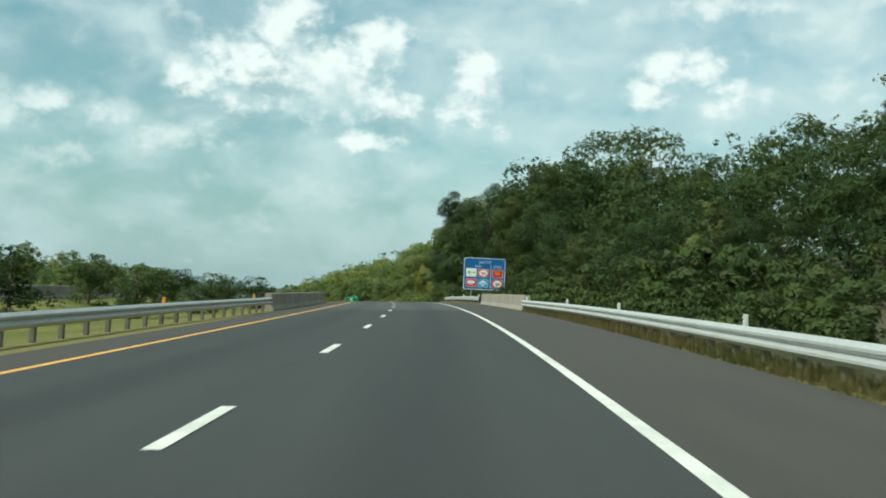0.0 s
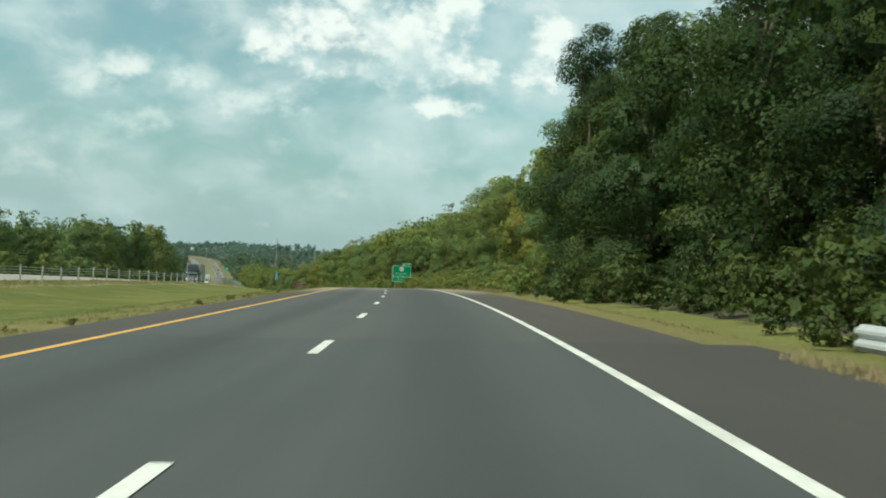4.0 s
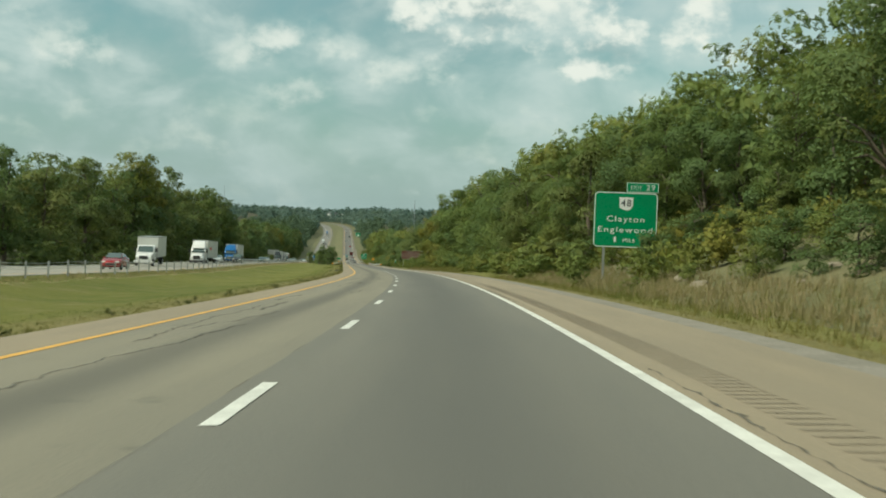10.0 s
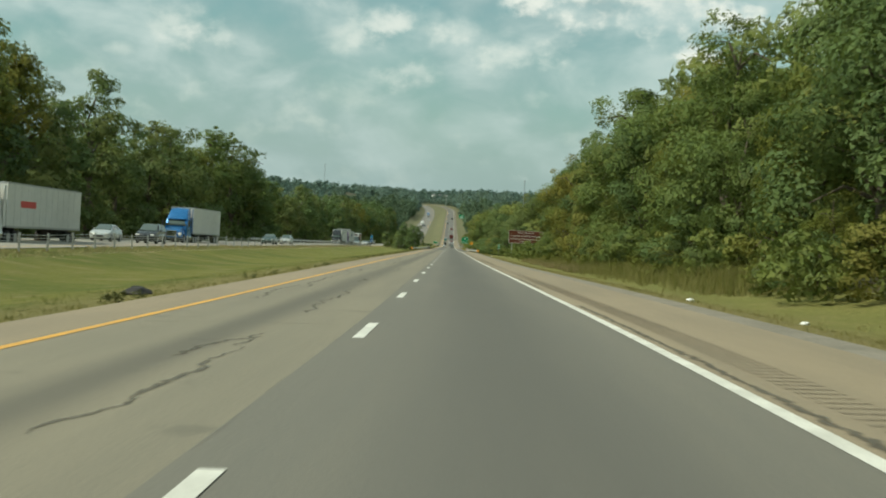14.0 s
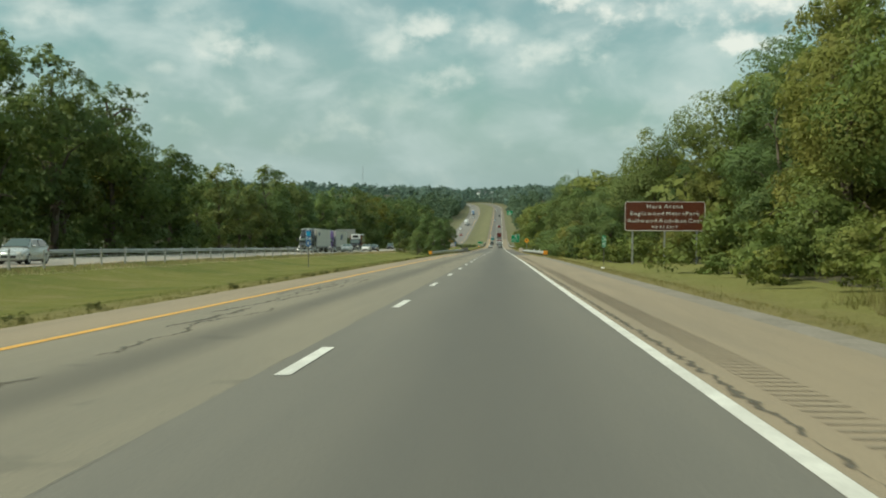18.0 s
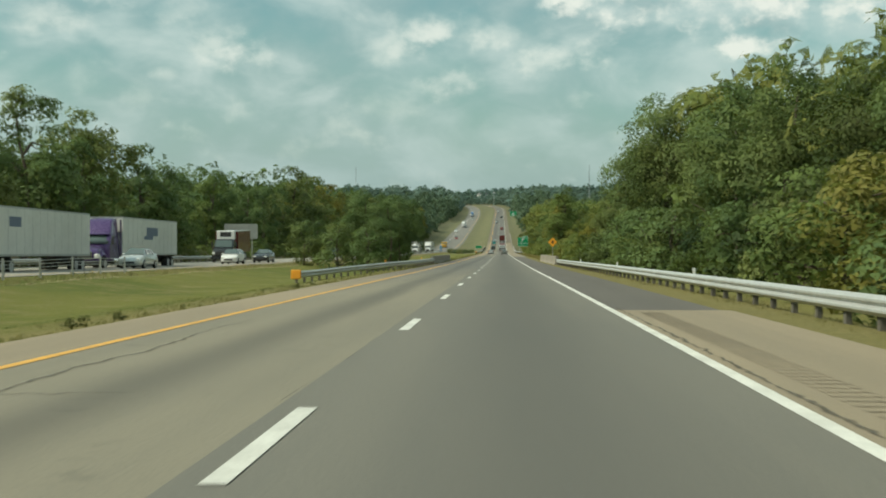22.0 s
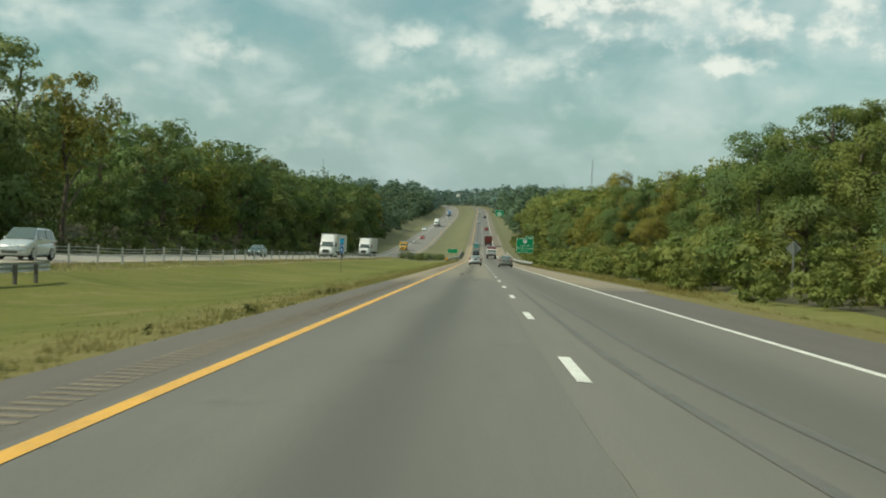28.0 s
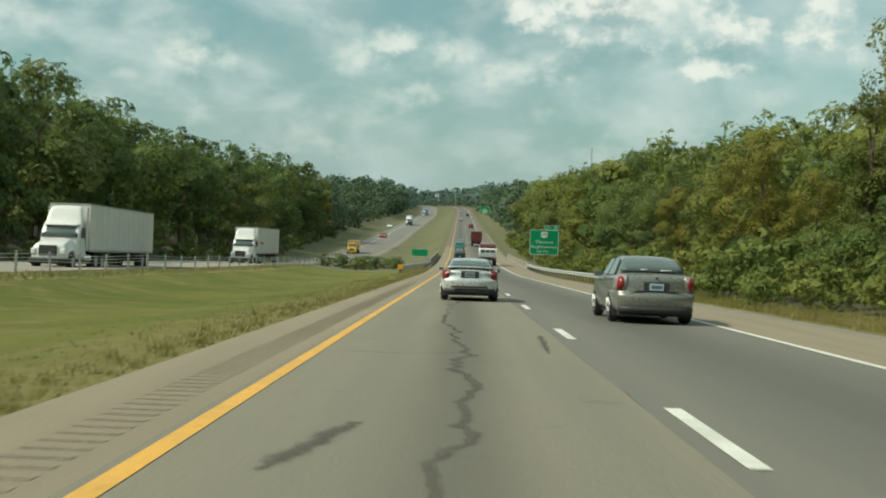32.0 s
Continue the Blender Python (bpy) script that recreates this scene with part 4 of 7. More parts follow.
for s in np.arange(1400, 3300, 10.0):
    for du in (0, 9, 20, 38, 65, 110, 170, 260):
        if r2.uniform() < 0.12:
            continue
        hh = 12.0 + 5.0 * math.sin(s * 0.011) * math.sin(s * 0.0047 + du * 0.021)
        places_f.append((s + r2.uniform(-5, 5), 14.5 + du * r2.uniform(0.9, 1.2) + r2.uniform(0, 3), hh * r2.uniform(0.7, 1.2), r2.uniform(0.9, 1.4)))
        places_f.append((s + r2.uniform(-5, 5), -41.5 - du * r2.uniform(0.9, 1.2) - r2.uniform(0, 4), hh * r2.uniform(0.7, 1.2), r2.uniform(0.9, 1.4)))
under = [(s + r2.uniform(-1, 1), 9.4 + r2.uniform(0, 2.0), r2.uniform(0.5, 1.0), r2.uniform(1.6, 2.4)) for s in np.arange(-20, 62, 1.6)]
for s in np.arange(-40, 1340, 3.6):
    if 340 < s < 400 and r2.uniform() < 0.8:
        continue
    near = 15.8 if 640 < s < 668 else 11.0 if 600 <= s < 641 else 14.2 if 486 < s < 600 else 11.6 if 430 < s < 600 or 224 < s < 300 else 10.3
    tall_ = r2.uniform(0.9, 2.6) * (0.6 if 300 < s < 400 else 0.8 if 95 < s < 150 else 1.0)
    under.append((s + r2.uniform(-1.5, 1.5), near + r2.uniform(0, 2.6), tall_, r2.uniform(1.5, 2.3)))
    under.append((s + r2.uniform(-1.5, 1.5), near + 2.5 + r2.uniform(0, 3.0), tall_ * 1.3, r2.uniform(1.3, 2.0)))
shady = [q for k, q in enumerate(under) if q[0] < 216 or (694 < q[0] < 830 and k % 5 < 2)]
woodland("undergrowth", [q for q in under if q not in shady], 560, 0.105, LEAF, "low green undergrowth along the verge")
woodland("undergrowth", shady, 560, 0.105, LEAF_SHADED, "low shade-darkened undergrowth behind the guardrail")
brush = [(r2.uniform(296, 432), r2.uniform(13.2, 25), r2.uniform(0.7, 2.1), r2.uniform(1.2, 2.0)) for k in range(620)]
brush = [q for q in brush if not (350 < q[0] < 376 and q[1] < 18.5) and not (386 < q[0] < 400 and q[1] < 17)]
woodland("bank_brush", brush[::2], 260, 0.105, LEAF, "dense green brush on the grassy bank")
woodland("bank_brush", brush[1::2], 260, 0.105, LEAF_LIGHT, "yellow-green brush on the grassy bank")
scrub = [(s + r2.uniform(-2, 2), -39.8 - r2.uniform(0, 2.4), r2.uniform(1.2, 3.4), r2.uniform(1.2, 2.0)) for s in np.arange(160, 1390, 3.8) if not 745 < s < 862]
woodland("scrub", scrub, 420, 0.105, LEAF_DARK, "low green scrub at the foot of the far trees")
front_rows = [q for q in places_r if q[1] - right_u(q[0]) < 14.5]
back_rows = [q for q in places_r if q[1] - right_u(q[0]) >= 14.5]
woodland("woodland_on_slope", [q for q in front_rows if q[0] >= 216], 700, 0.050, LEAF, "dense mixed green wood on the slope")
woodland("woodland_on_slope", [q for q in front_rows if q[0] < 216], 1100, 0.040, LEAF_SHADED, "dense shade-darkened wood behind the first bridge")
woodland("woodland_on_hilltop", [q for q in back_rows if q[0] >= 216], 520, 0.056, LEAF, "dense green wood higher up the slope")
woodland("woodland_on_hilltop", [q for q in back_rows if q[0] < 216], 1100, 0.038, LEAF_SHADED, "dense shade-darkened wood above the first bridge")
woodland("woodland_beyond_carriageway", places_l, 580, 0.052, LEAF_DARK, "dense dark green wood beyond the opposite carriageway")
near_hill = lambda q: q[0] < 1840 and -140 < q[1] < 110
woodland("woodland_past_bridge", [q for q in places_f if near_hill(q) and q[1] < 0], 380, 0.080, LEAF_HAZE_MID, "dense haze-tinted green wood on the slope past the next bridge")
woodland("woodland_past_bridge", [q for q in places_f if near_hill(q) and q[1] > 0], 380, 0.080, LEAF_HAZE_MID, "dense mixed haze-tinted wood beside the climbing road")
woodland("distant_woodland", [q for q in places_f if not near_hill(q) and q[0] < 2400 and -160 < q[1] < 130], 300, 0.090, LEAF_HAZE_FAR, "blue-green haze-tinted woods on both sides of the far hill")
woodland("distant_woodland", [q for q in places_f if not near_hill(q) and not (q[0] < 2400 and -160 < q[1] < 130)], 130, 0.140, LEAF_HAZE_FAR, "blue-green haze-tinted distant woods on the far hillside")


def blades(name, n, s_range, u_of, tall, wide, material, label, clump=5):
    """Loose grass blades in tufts."""
    r = np.random.default_rng(n)
    s0 = np.repeat(r.uniform(*s_range, n // clump), clump)
    u0 = np.repeat(u_of(r, n // clump), clump)
    n = len(s0)
    s_ = s0 + r.normal(0, 0.10, n)
    u_ = u0 + r.normal(0, 0.08, n)
    x, y, z = at(s_, u_)
    z = z + ground(s_, u_) - 0.02
    h = tall * r.uniform(0.5, 1.3, n) * np.repeat(r.uniform(0.45, 1.25, n // clump), clump)
    a = r.uniform(0, 2 * np.pi, n)
    dx, dy = np.cos(a) * wide * 0.5, np.sin(a) * wide * 0.5
    lx, ly = r.normal(0, 0.3, n) * h, r.normal(0, 0.3, n) * h
    q = np.stack([np.stack([x - dx, y - dy, z], -1), np.stack([x + dx, y + dy, z], -1),
                  np.stack([x + lx, y + ly, z + h], -1)], 1)
    return tagged(part(name, quad_mesh(name, q, material), None), label, "grass", kind="stuff")


blades("median_grass", 110000, (95, 1130), lambda r, n: -5.3 - np.abs(r.normal(0, 2.6, n)), 0.07, 0.014, BLADES, "short mown grass along the median")
weed_places = []
s = 118.0
while s < 930:
    for k in range(int(r2.integers(1, 5))):
        weed_places.append((s + r2.uniform(-0.8, 0.8), -5.12 - abs(r2.normal(0, 0.22)), r2.uniform(0.07, 0.20), r2.uniform(1.4, 2.8)))
    s += r2.uniform(1.0, 7.0) if r2.uniform() < 0.7 else r2.uniform(6.0, 16.0)
woodland("edge_weeds", weed_places, 120, 0.16, WEED_DARK, "ragged weed clumps at the asphalt's edge")
blades("weeds", 30000, (100, 1150), lambda r, n: -5.05 - np.abs(r.normal(0, 0.25, n)), 0.10, 0.024, DRY_BLADES, "low dry weeds at the asphalt's edge", 14)
blades("verge_grass", 52000, (150, 1150), lambda r, n: 6.85 + np.abs(r.normal(0, 1.6, n)), 0.10, 0.018, BLADES, "short grass along the right verge")
blades("barrier_grass", 60000, (140, 1160), lambda r, n: r.uniform(-20.7, -18.9, n), 0.16, 0.04, surface("tan_grass", (0.34, 0.28, 0.13), 0.85, other=(0.25, 0.23, 0.09), scale=0.3), "uncut tan grass under the cable barrier", 3)
DRY = surface("dry_grass", (0.30, 0.23, 0.12), 0.8, other=(0.19, 0.17, 0.07), scale=3)
blades("dry_weeds", 26000, (535, 598), lambda r, n: r.uniform(10.4, 13.5, n), 0.42, 0.022, DRY, "tall dry weeds at the foot of the trees", 8)
blades("tall_weeds", 16000, (486, 602), lambda r, n: 10.6 + 5.2 * r.beta(2.0, 1.2, n), 0.80, 0.026, BLADES, "tall green weeds before the trees", 7)
blades("tall_weeds", 32000, (486, 602), lambda r, n: 9.8 + 5.6 * r.beta(2.0, 1.3, n), 0.66, 0.022, DRY_BLADES, "tall seeding weeds before the trees", 7)
weed_places = [(r2.uniform(486, 602), 11.4 + 4.0 * r2.beta(2.0, 1.2), r2.uniform(0.5, 1.3), r2.uniform(0.8, 1.4)) for k in range(120)]
woodland("tall_weeds", weed_places, 150, 0.13, LEAF_LIGHT, "leafy yellow-green weeds before the trees")
blades("verge_blades", 22000, (940, 1120), lambda r, n: r.uniform(7.6, 11.5, n), 0.28, 0.022, BLADES, "uncut green grass beyond the gravel", 8)
blades("dry_weeds", 15000, (985, 1105), lambda r, n: r.uniform(8.6, 11.2, n), 0.38, 0.020, DRY_BLADES, "tall dry weeds beyond the gravel", 8)
blades("verge_tufts", 16000, (93, 143), lambda r, n: 7.0 + np.abs(r.normal(0, 0.22, n)) - 0.50, 0.17, 0.022, DRY, "uncut tan grass under the guardrail", 6)
blades("verge_tufts", 26000, (-30, 61), lambda r, n: 6.6 + np.abs(r.normal(0, 0.6, n)), 0.24, 0.022, OLIVE_SHADED, "uncut olive grass under the guardrail", 6)
blades("straw_line", 22000, (140, 1160), lambda r, n: r.normal(-18.7, 0.10, n), 0.10, 0.05, surface("pale_straw", (0.48, 0.41, 0.24), 0.85, other=(0.36, 0.31, 0.17), scale=0.2), "pale mown straw lying along the median", 4)
blades("median_tufts", 24000, (850, 1150), lambda r, n: -5.2 - np.abs(r.normal(0, 0.5, n)), 0.12, 0.024, DRY_BLADES, "dry uncut tufts along the median's edge", 16)
blades("tall_green_grass", 34000, (240, 430), lambda r, n: r.uniform(8.8, 14.5, n), 0.40, 0.020, BLADES, "uncut green grass on the bank", 8)
blades("tall_dry_grass", 40000, (240, 428), lambda r, n: r.uniform(9.8, 15.0, n), 0.56, 0.020, DRY, "tall dry brown grass on the bank", 8)

# ---- rails, walls and fences ----
WBEAM = [(0.0, 0.40), (-0.035, 0.43), (-0.085, 0.47), (-0.085, 0.51), (-0.02, 0.56), (-0.02, 0.58), (-0.085, 0.63), (-0.085, 0.67), (-0.035, 0.71), (0.0, 0.74), (0.012, 0.735), (-0.02, 0.70), (-0.068, 0.66),
         (-0.068, 0.64), (0.0, 0.585), (0.0, 0.555), (-0.068, 0.50), (-0.068, 0.48), (-0.02, 0.44), (0.012, 0.405)]
post_mesh = bpy.data.meshes.new("post")
_b = boxed(-0.055, -0.08, -0.5, 0.055, 0.08, 0.70, bevel=0.008)
_b.to_mesh(post_mesh)
_b.free()
post_mesh.materials.append(POST_DARK)


def guardrail(s0, s1, u_of, side, label, end=None, delineators=(), sunk=0.0):
    """A steel beam on posts; side: +1 if it stands to the right of the lanes it guards."""
    ob = thing("guardrail", pose(0, 0, 0), label, "guardrail", "guardrails along the motorway")
    ss = np.linspace(s0, s1, max(4, int((s1 - s0) / 2.5)))
    prof = [(side * a, b - sunk) for a, b in WBEAM]
    if side < 0:
        prof = prof[::-1]
    part("beam", solid_sheet("beam", ss, prof, STEEL, u_of), None, ob)
    for s in np.arange(s0 + 0.6, s1 - 0.3, 1.905):
        u = u_of(s) + side * 0.10
        x, y, z = at(s, u)
        p = part("post", post_mesh, None, ob)
        p.matrix_basis = pose(float(x), float(y), float(z) + float(ground(s, u)) - sunk, 0, 0, math.degrees(float(np.interp(s, _s, _h))))
    if end:
        u = u_of(s0 if end > 0 else s1)
        s = s0 if end > 0 else s1
        x, y, z = at(s, u)
        bm = boxed(-0.25, -0.06, 0.36 - sunk, 0.25, 0.06, 0.82 - sunk, bevel=0.04)
        e = part("end_cap", bm, ORANGE, ob, "amber reflective end cap")
        e.matrix_basis = pose(float(x), float(y) - 0.05 * end, float(z) + float(ground(s, u)), 0, 0, math.degrees(float(np.interp(s, _s, _h))))
    for s, m_ in delineators:
        u = u_of(s) + side * 0.09
        x, y, z = at(s, u)
        d = part("delineator", boxed(-0.045, -0.012, 0.70 - sunk, 0.045, 0.012, 0.92 - sunk, bevel=0.006), m_, ob, "small reflective marker")
        d.matrix_basis = pose(float(x), float(y), float(z) + float(ground(s, u)))
    return ob


def parapet(s0, s1, u, side, label):
    """A concrete bridge wall with a sloped foot."""
    ob = thing("bridge_parapet", pose(0, 0, 0), label, "bridge wall", "bridge parapets")
    ss = np.linspace(s0, s1, 8)
    prof = [(0.0, -0.35), (0.0, 0.06), (0.10, 0.26), (0.13, 0.80), (0.16, 0.83), (0.40, 0.83), (0.43, 0.80), (0.43, -0.35)]
    prof = [(side * a, b) for a, b in prof]
    if side > 0:
        prof = prof[::-1]
    part("wall", solid_sheet("wall", ss, prof, CONCRETE, lambda s: u), None, ob)
    for s in np.arange(s0 + 6, s1 - 2, 6.0):
        part("joint", solid_sheet("joint", [s, s + 0.02], [(a + side * -0.004, b) for a, b in prof], POST_DARK, lambda s: u), None, ob)
    return ob


WHITE_DEL, AMBER_DEL = WHITE_SHEET, ORANGE
guardrail(-60, 61, lambda s: 7.0 - 0.35 * float(smooth(40, 61, s)), 1, "galvanised steel guardrail on dark posts before the bridge", None, ((34, WHITE_DEL), (46, WHITE_DEL), (20, WHITE_DEL), (60, WHITE_DEL)), 0.16)
parapet(61, 93, 6.6, 1, "tan concrete parapet of the first bridge")
guardrail(93, 141, lambda s: 6.55 + 0.35 * float(smooth(110, 141, s)), 1, "galvanised steel guardrail ending past the bridge", None, ((95, WHITE_DEL), (112, WHITE_DEL), (130, WHITE_DEL)), 0.12)
guardrail(-60, 57, lambda s: -5.6 - 0.6 * (1 - float(smooth(30, 57, s))), -1, "galvanised steel guardrail beside the median before the bridge", None, ((36, AMBER_DEL), (52, AMBER_DEL)), 0.10)
guardrail(100, 161, lambda s: -17.5 + 2.2 * float(smooth(110, 161, s)), 1, "guardrail beside the opposite carriageway near the first bridge")
parapet(57, 98, -20.9, -1, "grey concrete parapet of the opposite carriageway")
parapet(57, 98, -5.45, -1, "grey concrete parapet on the median side of the bridge")
guardrail(712, 814, lambda s: 7.35 - 0.55 * float(smooth(760, 814, s)), 1, "long galvanised guardrail leading to the river bridge", 1, ((735, WHITE_DEL), (760, WHITE_DEL), (785, WHITE_DEL)), 0.18)
parapet(814, 858, 6.55, 1, "pale concrete parapet of the river bridge")
guardrail(756, 824, lambda s: -8.6 + 3.0 * float(smooth(752, 800, s)), -1, "galvanised guardrail in the median with an amber end", 1, ((782, AMBER_DEL), (806, AMBER_DEL)), 0.15)
parapet(824, 866, -5.5, -1, "brown-grey concrete parapet on the median side of the river bridge")
guardrail(862, 931, lambda s: -20.6 + 3.6 * float(smooth(866, 931, s)), 1, "guardrail beside the opposite carriageway past the bridge")
guardrail(660, 862, lambda s: -34.4, -1, "weathered guardrail on the far side of the opposite carriageway")
guardrail(1092, 1165, lambda s: 8.0 - 1.3 * float(smooth(1092, 1150, s)), 1, "galvanised guardrail before the next bridge")
guardrail(1128, 1170, lambda s: -7.4 + 1.8 * float(smooth(1128, 1160, s)), -1, "short guardrail in the median before the next bridge", 1)
parapet(1165, 1230, 6.6, 1, "distant concrete bridge parapet")
parapet(1170, 1230, -5.5, -1, "distant concrete parapet on the median side")

fence = thing("cable_barrier", pose(0, 0, 0), "steel cable barrier on pale posts beside the opposite lanes", "barrier")
fp = bpy.data.meshes.new("post")
_b = boxed(-0.05, -0.035, -0.3, 0.05, 0.035, 0.95, bevel=0.006)
_b.to_mesh(fp)
_b.free()
fp.materials.append(POST_PALE)
for k, s in enumerate(np.arange(130, 1180, 4.3)):
    if 770 < s < 880:
        continue
    x, y, z = at(s, -20.3)
    o = part("post", fp, None, fence)
    o.matrix_basis = pose(float(x), float(y), float(z) + float(ground(s, -20.3)), rng.normal(0, 1.2), rng.normal(0, 1.2), math.degrees(float(np.interp(s, _s, _h))))
for z in (0.50, 0.66, 0.82):
    for a, b in ((130, 770), (880, 1180)):
        part("cable", solid_sheet("cable", np.arange(a, b, 4.3), [(-0.014, z), (0, z - 0.014), (0.014, z), (0, z + 0.014)], STEEL, lambda s: -20.3 - 0.06), None, fence)

# ---- signs ----
def plate(w, h, t=0.03, r=0.12):
    """A sheet in the x-z plane with rounded corners, its foot at z = 0."""
    bm = bmesh.new()
    vs = []
    for cx, cz, a0 in ((w / 2 - r, r, -90), (w / 2 - r, h - r, 0), (-w / 2 + r, h - r, 90), (-w / 2 + r, r, 180)):
        for k in range(5):
            a = radians(a0 + k * 22.5)
            vs.append(bm.verts.new((cx + r * math.cos(a), 0, cz + r * math.sin(a))))
    f = bm.faces.new(vs)
    e = bmesh.ops.extrude_face_region(bm, geom=[f])
    bmesh.ops.translate(bm, vec=(0, t, 0), verts=[v for v in e["geom"] if isinstance(v, bmesh.types.BMVert)])
    bmesh.ops.recalc_face_normals(bm, faces=bm.faces)
    return bm


def edging(w, h, band=0.05, gap=0.04, r=0.10):
    """A thin border line that runs round inside a sheet."""
    bm = bmesh.new()
    rings = []
    for k, ins in enumerate((gap, gap + band)):
        ring = []
        W_, H_, R_ = w / 2 - ins, h - ins, max(r - ins, 0.02)
        for cx, cz, a0 in ((W_ - R_, ins + R_, -90), (W_ - R_, H_ - R_, 0), (-W_ + R_, H_ - R_, 90), (-W_ + R_, ins + R_, 180)):
            for j in range(4):
                a = radians(a0 + j * 30)
                ring.append(bm.verts.new((cx + R_ * math.cos(a), 0, cz + R_ * math.sin(a))))
        rings.append(ring)
    n = len(rings[0])
    for i in range(n):
        bm.faces.new((rings[0][i], rings[0][(i + 1) % n], rings[1][(i + 1) % n], rings[1][i]))
    e = bmesh.ops.extrude_face_region(bm, geom=bm.faces[:])
    bmesh.ops.translate(bm, vec=(0, -0.006, 0), verts=[v for v in e["geom"] if isinstance(v, bmesh.types.BMVert)])
    bmesh.ops.recalc_face_normals(bm, faces=bm.faces)
    return bm


BLACK = surface("black_lettering", (0.012, 0.012, 0.012), 0.5)


def words(parent, text, x, z, width, cap, material, y=-0.008):
    """A line of words, cap metres tall, fitted to a width; each word is a part."""
    size = cap / 0.70
    obs, spans = [], []
    for w_ in text.split():
        ob = lettering(parent, w_, 0, z, size, material, y)
        spans.append((min(v.co.x for v in ob.data.vertices), max(v.co.x for v in ob.data.vertices)))
        obs.append(ob)
    gap = 0.36 * size
    k = width / (sum(b - a for a, b in spans) + gap * (len(obs) - 1))
    pen = x - width / 2
    for ob, (a, b) in zip(obs, spans):
        ob.matrix_basis = pose(pen - a * k, y, z, 90, 0, 0) @ Matrix.Diagonal((k, 1, 1, 1))
        pen += (b - a + gap) * k
    return obs[0]


def signboard(s, u, w, h, foot, sheet_mat, label, posts, name="road_sign", face=True, turn=0.0, thin=False):
    """A sign with its sheet, border and posts; foot: height of its lower edge over the road line. Returns the sign and its face part."""
    g = float(ground(s, u))
    ob = thing(name, on_road(s, u, g, turn), label, "road sign", "road signs")
    base = foot - g
    pan = part("panel", plate(w, h, 0.03, min(0.30, 0.09 * h + 0.02)), sheet_mat, ob)
    pan.location = (0, 0, base)
    if face:
        b = part("border", edging(w, h, 0.013 * min(w, h) + 0.008, 0.02, min(0.28, 0.09 * h)), WHITE_SHEET, pan, "white reflective border")
    for x in posts:
        bm = bmesh.new()
        if thin:      # a thin channel post
            box(bm, x - 0.028, 0.035, -0.5, x + 0.028, 0.042, base + h * 0.9)
            box(bm, x - 0.028, 0.042, -0.5, x - 0.021, 0.065, base + h * 0.9)
            box(bm, x + 0.021, 0.042, -0.5, x + 0.028, 0.065, base + h * 0.9)
            part("post", bm, POST_DARK, ob, "dark thin channel post")
            continue
        box(bm, x - 0.07, 0.035, -0.5, x + 0.07, 0.05, base + h * 0.96)
        box(bm, x - 0.012, 0.05, -0.5, x + 0.012, 0.15, base + h * 0.96)
        box(bm, x - 0.07, 0.15, -0.5, x + 0.07, 0.165, base + h * 0.96)
        part("post", bm, ALUMINIUM, ob, "galvanised sign post")
    return ob, pan


# services sign by the first bridge
sg, pan = signboard(147, 12.0, 5.1, 3.9, 1.95, BLUE_SHEET, "blue motorway services sign with six logo panels", (-1.55, 1.55))
words(pan, "EXIT 29", 0.05, 3.36, 1.40, 0.30, WHITE_SHEET)
words(pan, "GAS", -0.82, 2.86, 0.72, 0.28, WHITE_SHEET)
words(pan, "FOOD", 1.62, 2.82, 0.90, 0.28, WHITE_SHEET)
part("divider", boxed(0.75, -0.008, 0.12, 0.80, 0.0, 3.02), WHITE_SHEET, pan, "white dividing line")


def logo(parent, x, z, back, shape, front, bar):
    p_ = part("logo_panel", plate(1.28, 1.0, 0.012, 0.05), back, parent)
    p_.location = (x, -0.014, z)
    bm = bmesh.new()
    if shape == "round":
        bmesh.ops.create_circle(bm, cap_ends=True, segments=20, radius=0.42)
        bmesh.ops.rotate(bm, cent=(0, 0, 0), matrix=Matrix.Rotation(radians(90), 3, "X"), verts=bm.verts)
        bmesh.ops.scale(bm, vec=(1.2, 1, 0.95), verts=bm.verts)
        bmesh.ops.translate(bm, vec=(0, -0.006, 0.5), verts=bm.verts)
    elif shape == "diamond":
        vs = [bm.verts.new(v) for v in ((-0.5, -0.006, 0.5), (0, -0.006, 0.12), (0.5, -0.006, 0.5), (0, -0.006, 0.88))]
        bm.faces.new(vs)
    elif shape == "dot":
        bmesh.ops.create_circle(bm, cap_ends=True, segments=16, radius=0.2)
        bmesh.ops.rotate(bm, cent=(0, 0, 0), matrix=Matrix.Rotation(radians(90), 3, "X"), verts=bm.verts)
        bmesh.ops.translate(bm, vec=(-0.25, -0.006, 0.5), verts=bm.verts)
    else:
        box(bm, -0.45, -0.006, 0.42, 0.45, 0.0, 0.66)
    bmesh.ops.recalc_face_normals(bm, faces=bm.faces)
    part("emblem", bm, front, p_)
    part("bar", boxed(-0.3 if shape != "dot" else 0.08, -0.012, 0.44, 0.34 if shape != "dot" else 0.5, -0.007, 0.57), bar, p_)
    if shape != "dot":
        part("bar", boxed(-0.2, -0.012, 0.27, 0.22, -0.007, 0.35), bar if shape != "bar" else front, p_)
    if shape == "bar":
        part("bar", boxed(-0.34, -0.012, 0.70, 0.30, -0.007, 0.78), bar, p_)
    part("rim", edging(1.28, 1.0, 0.03, 0.01, 0.05), WHITE_SHEET, p_)


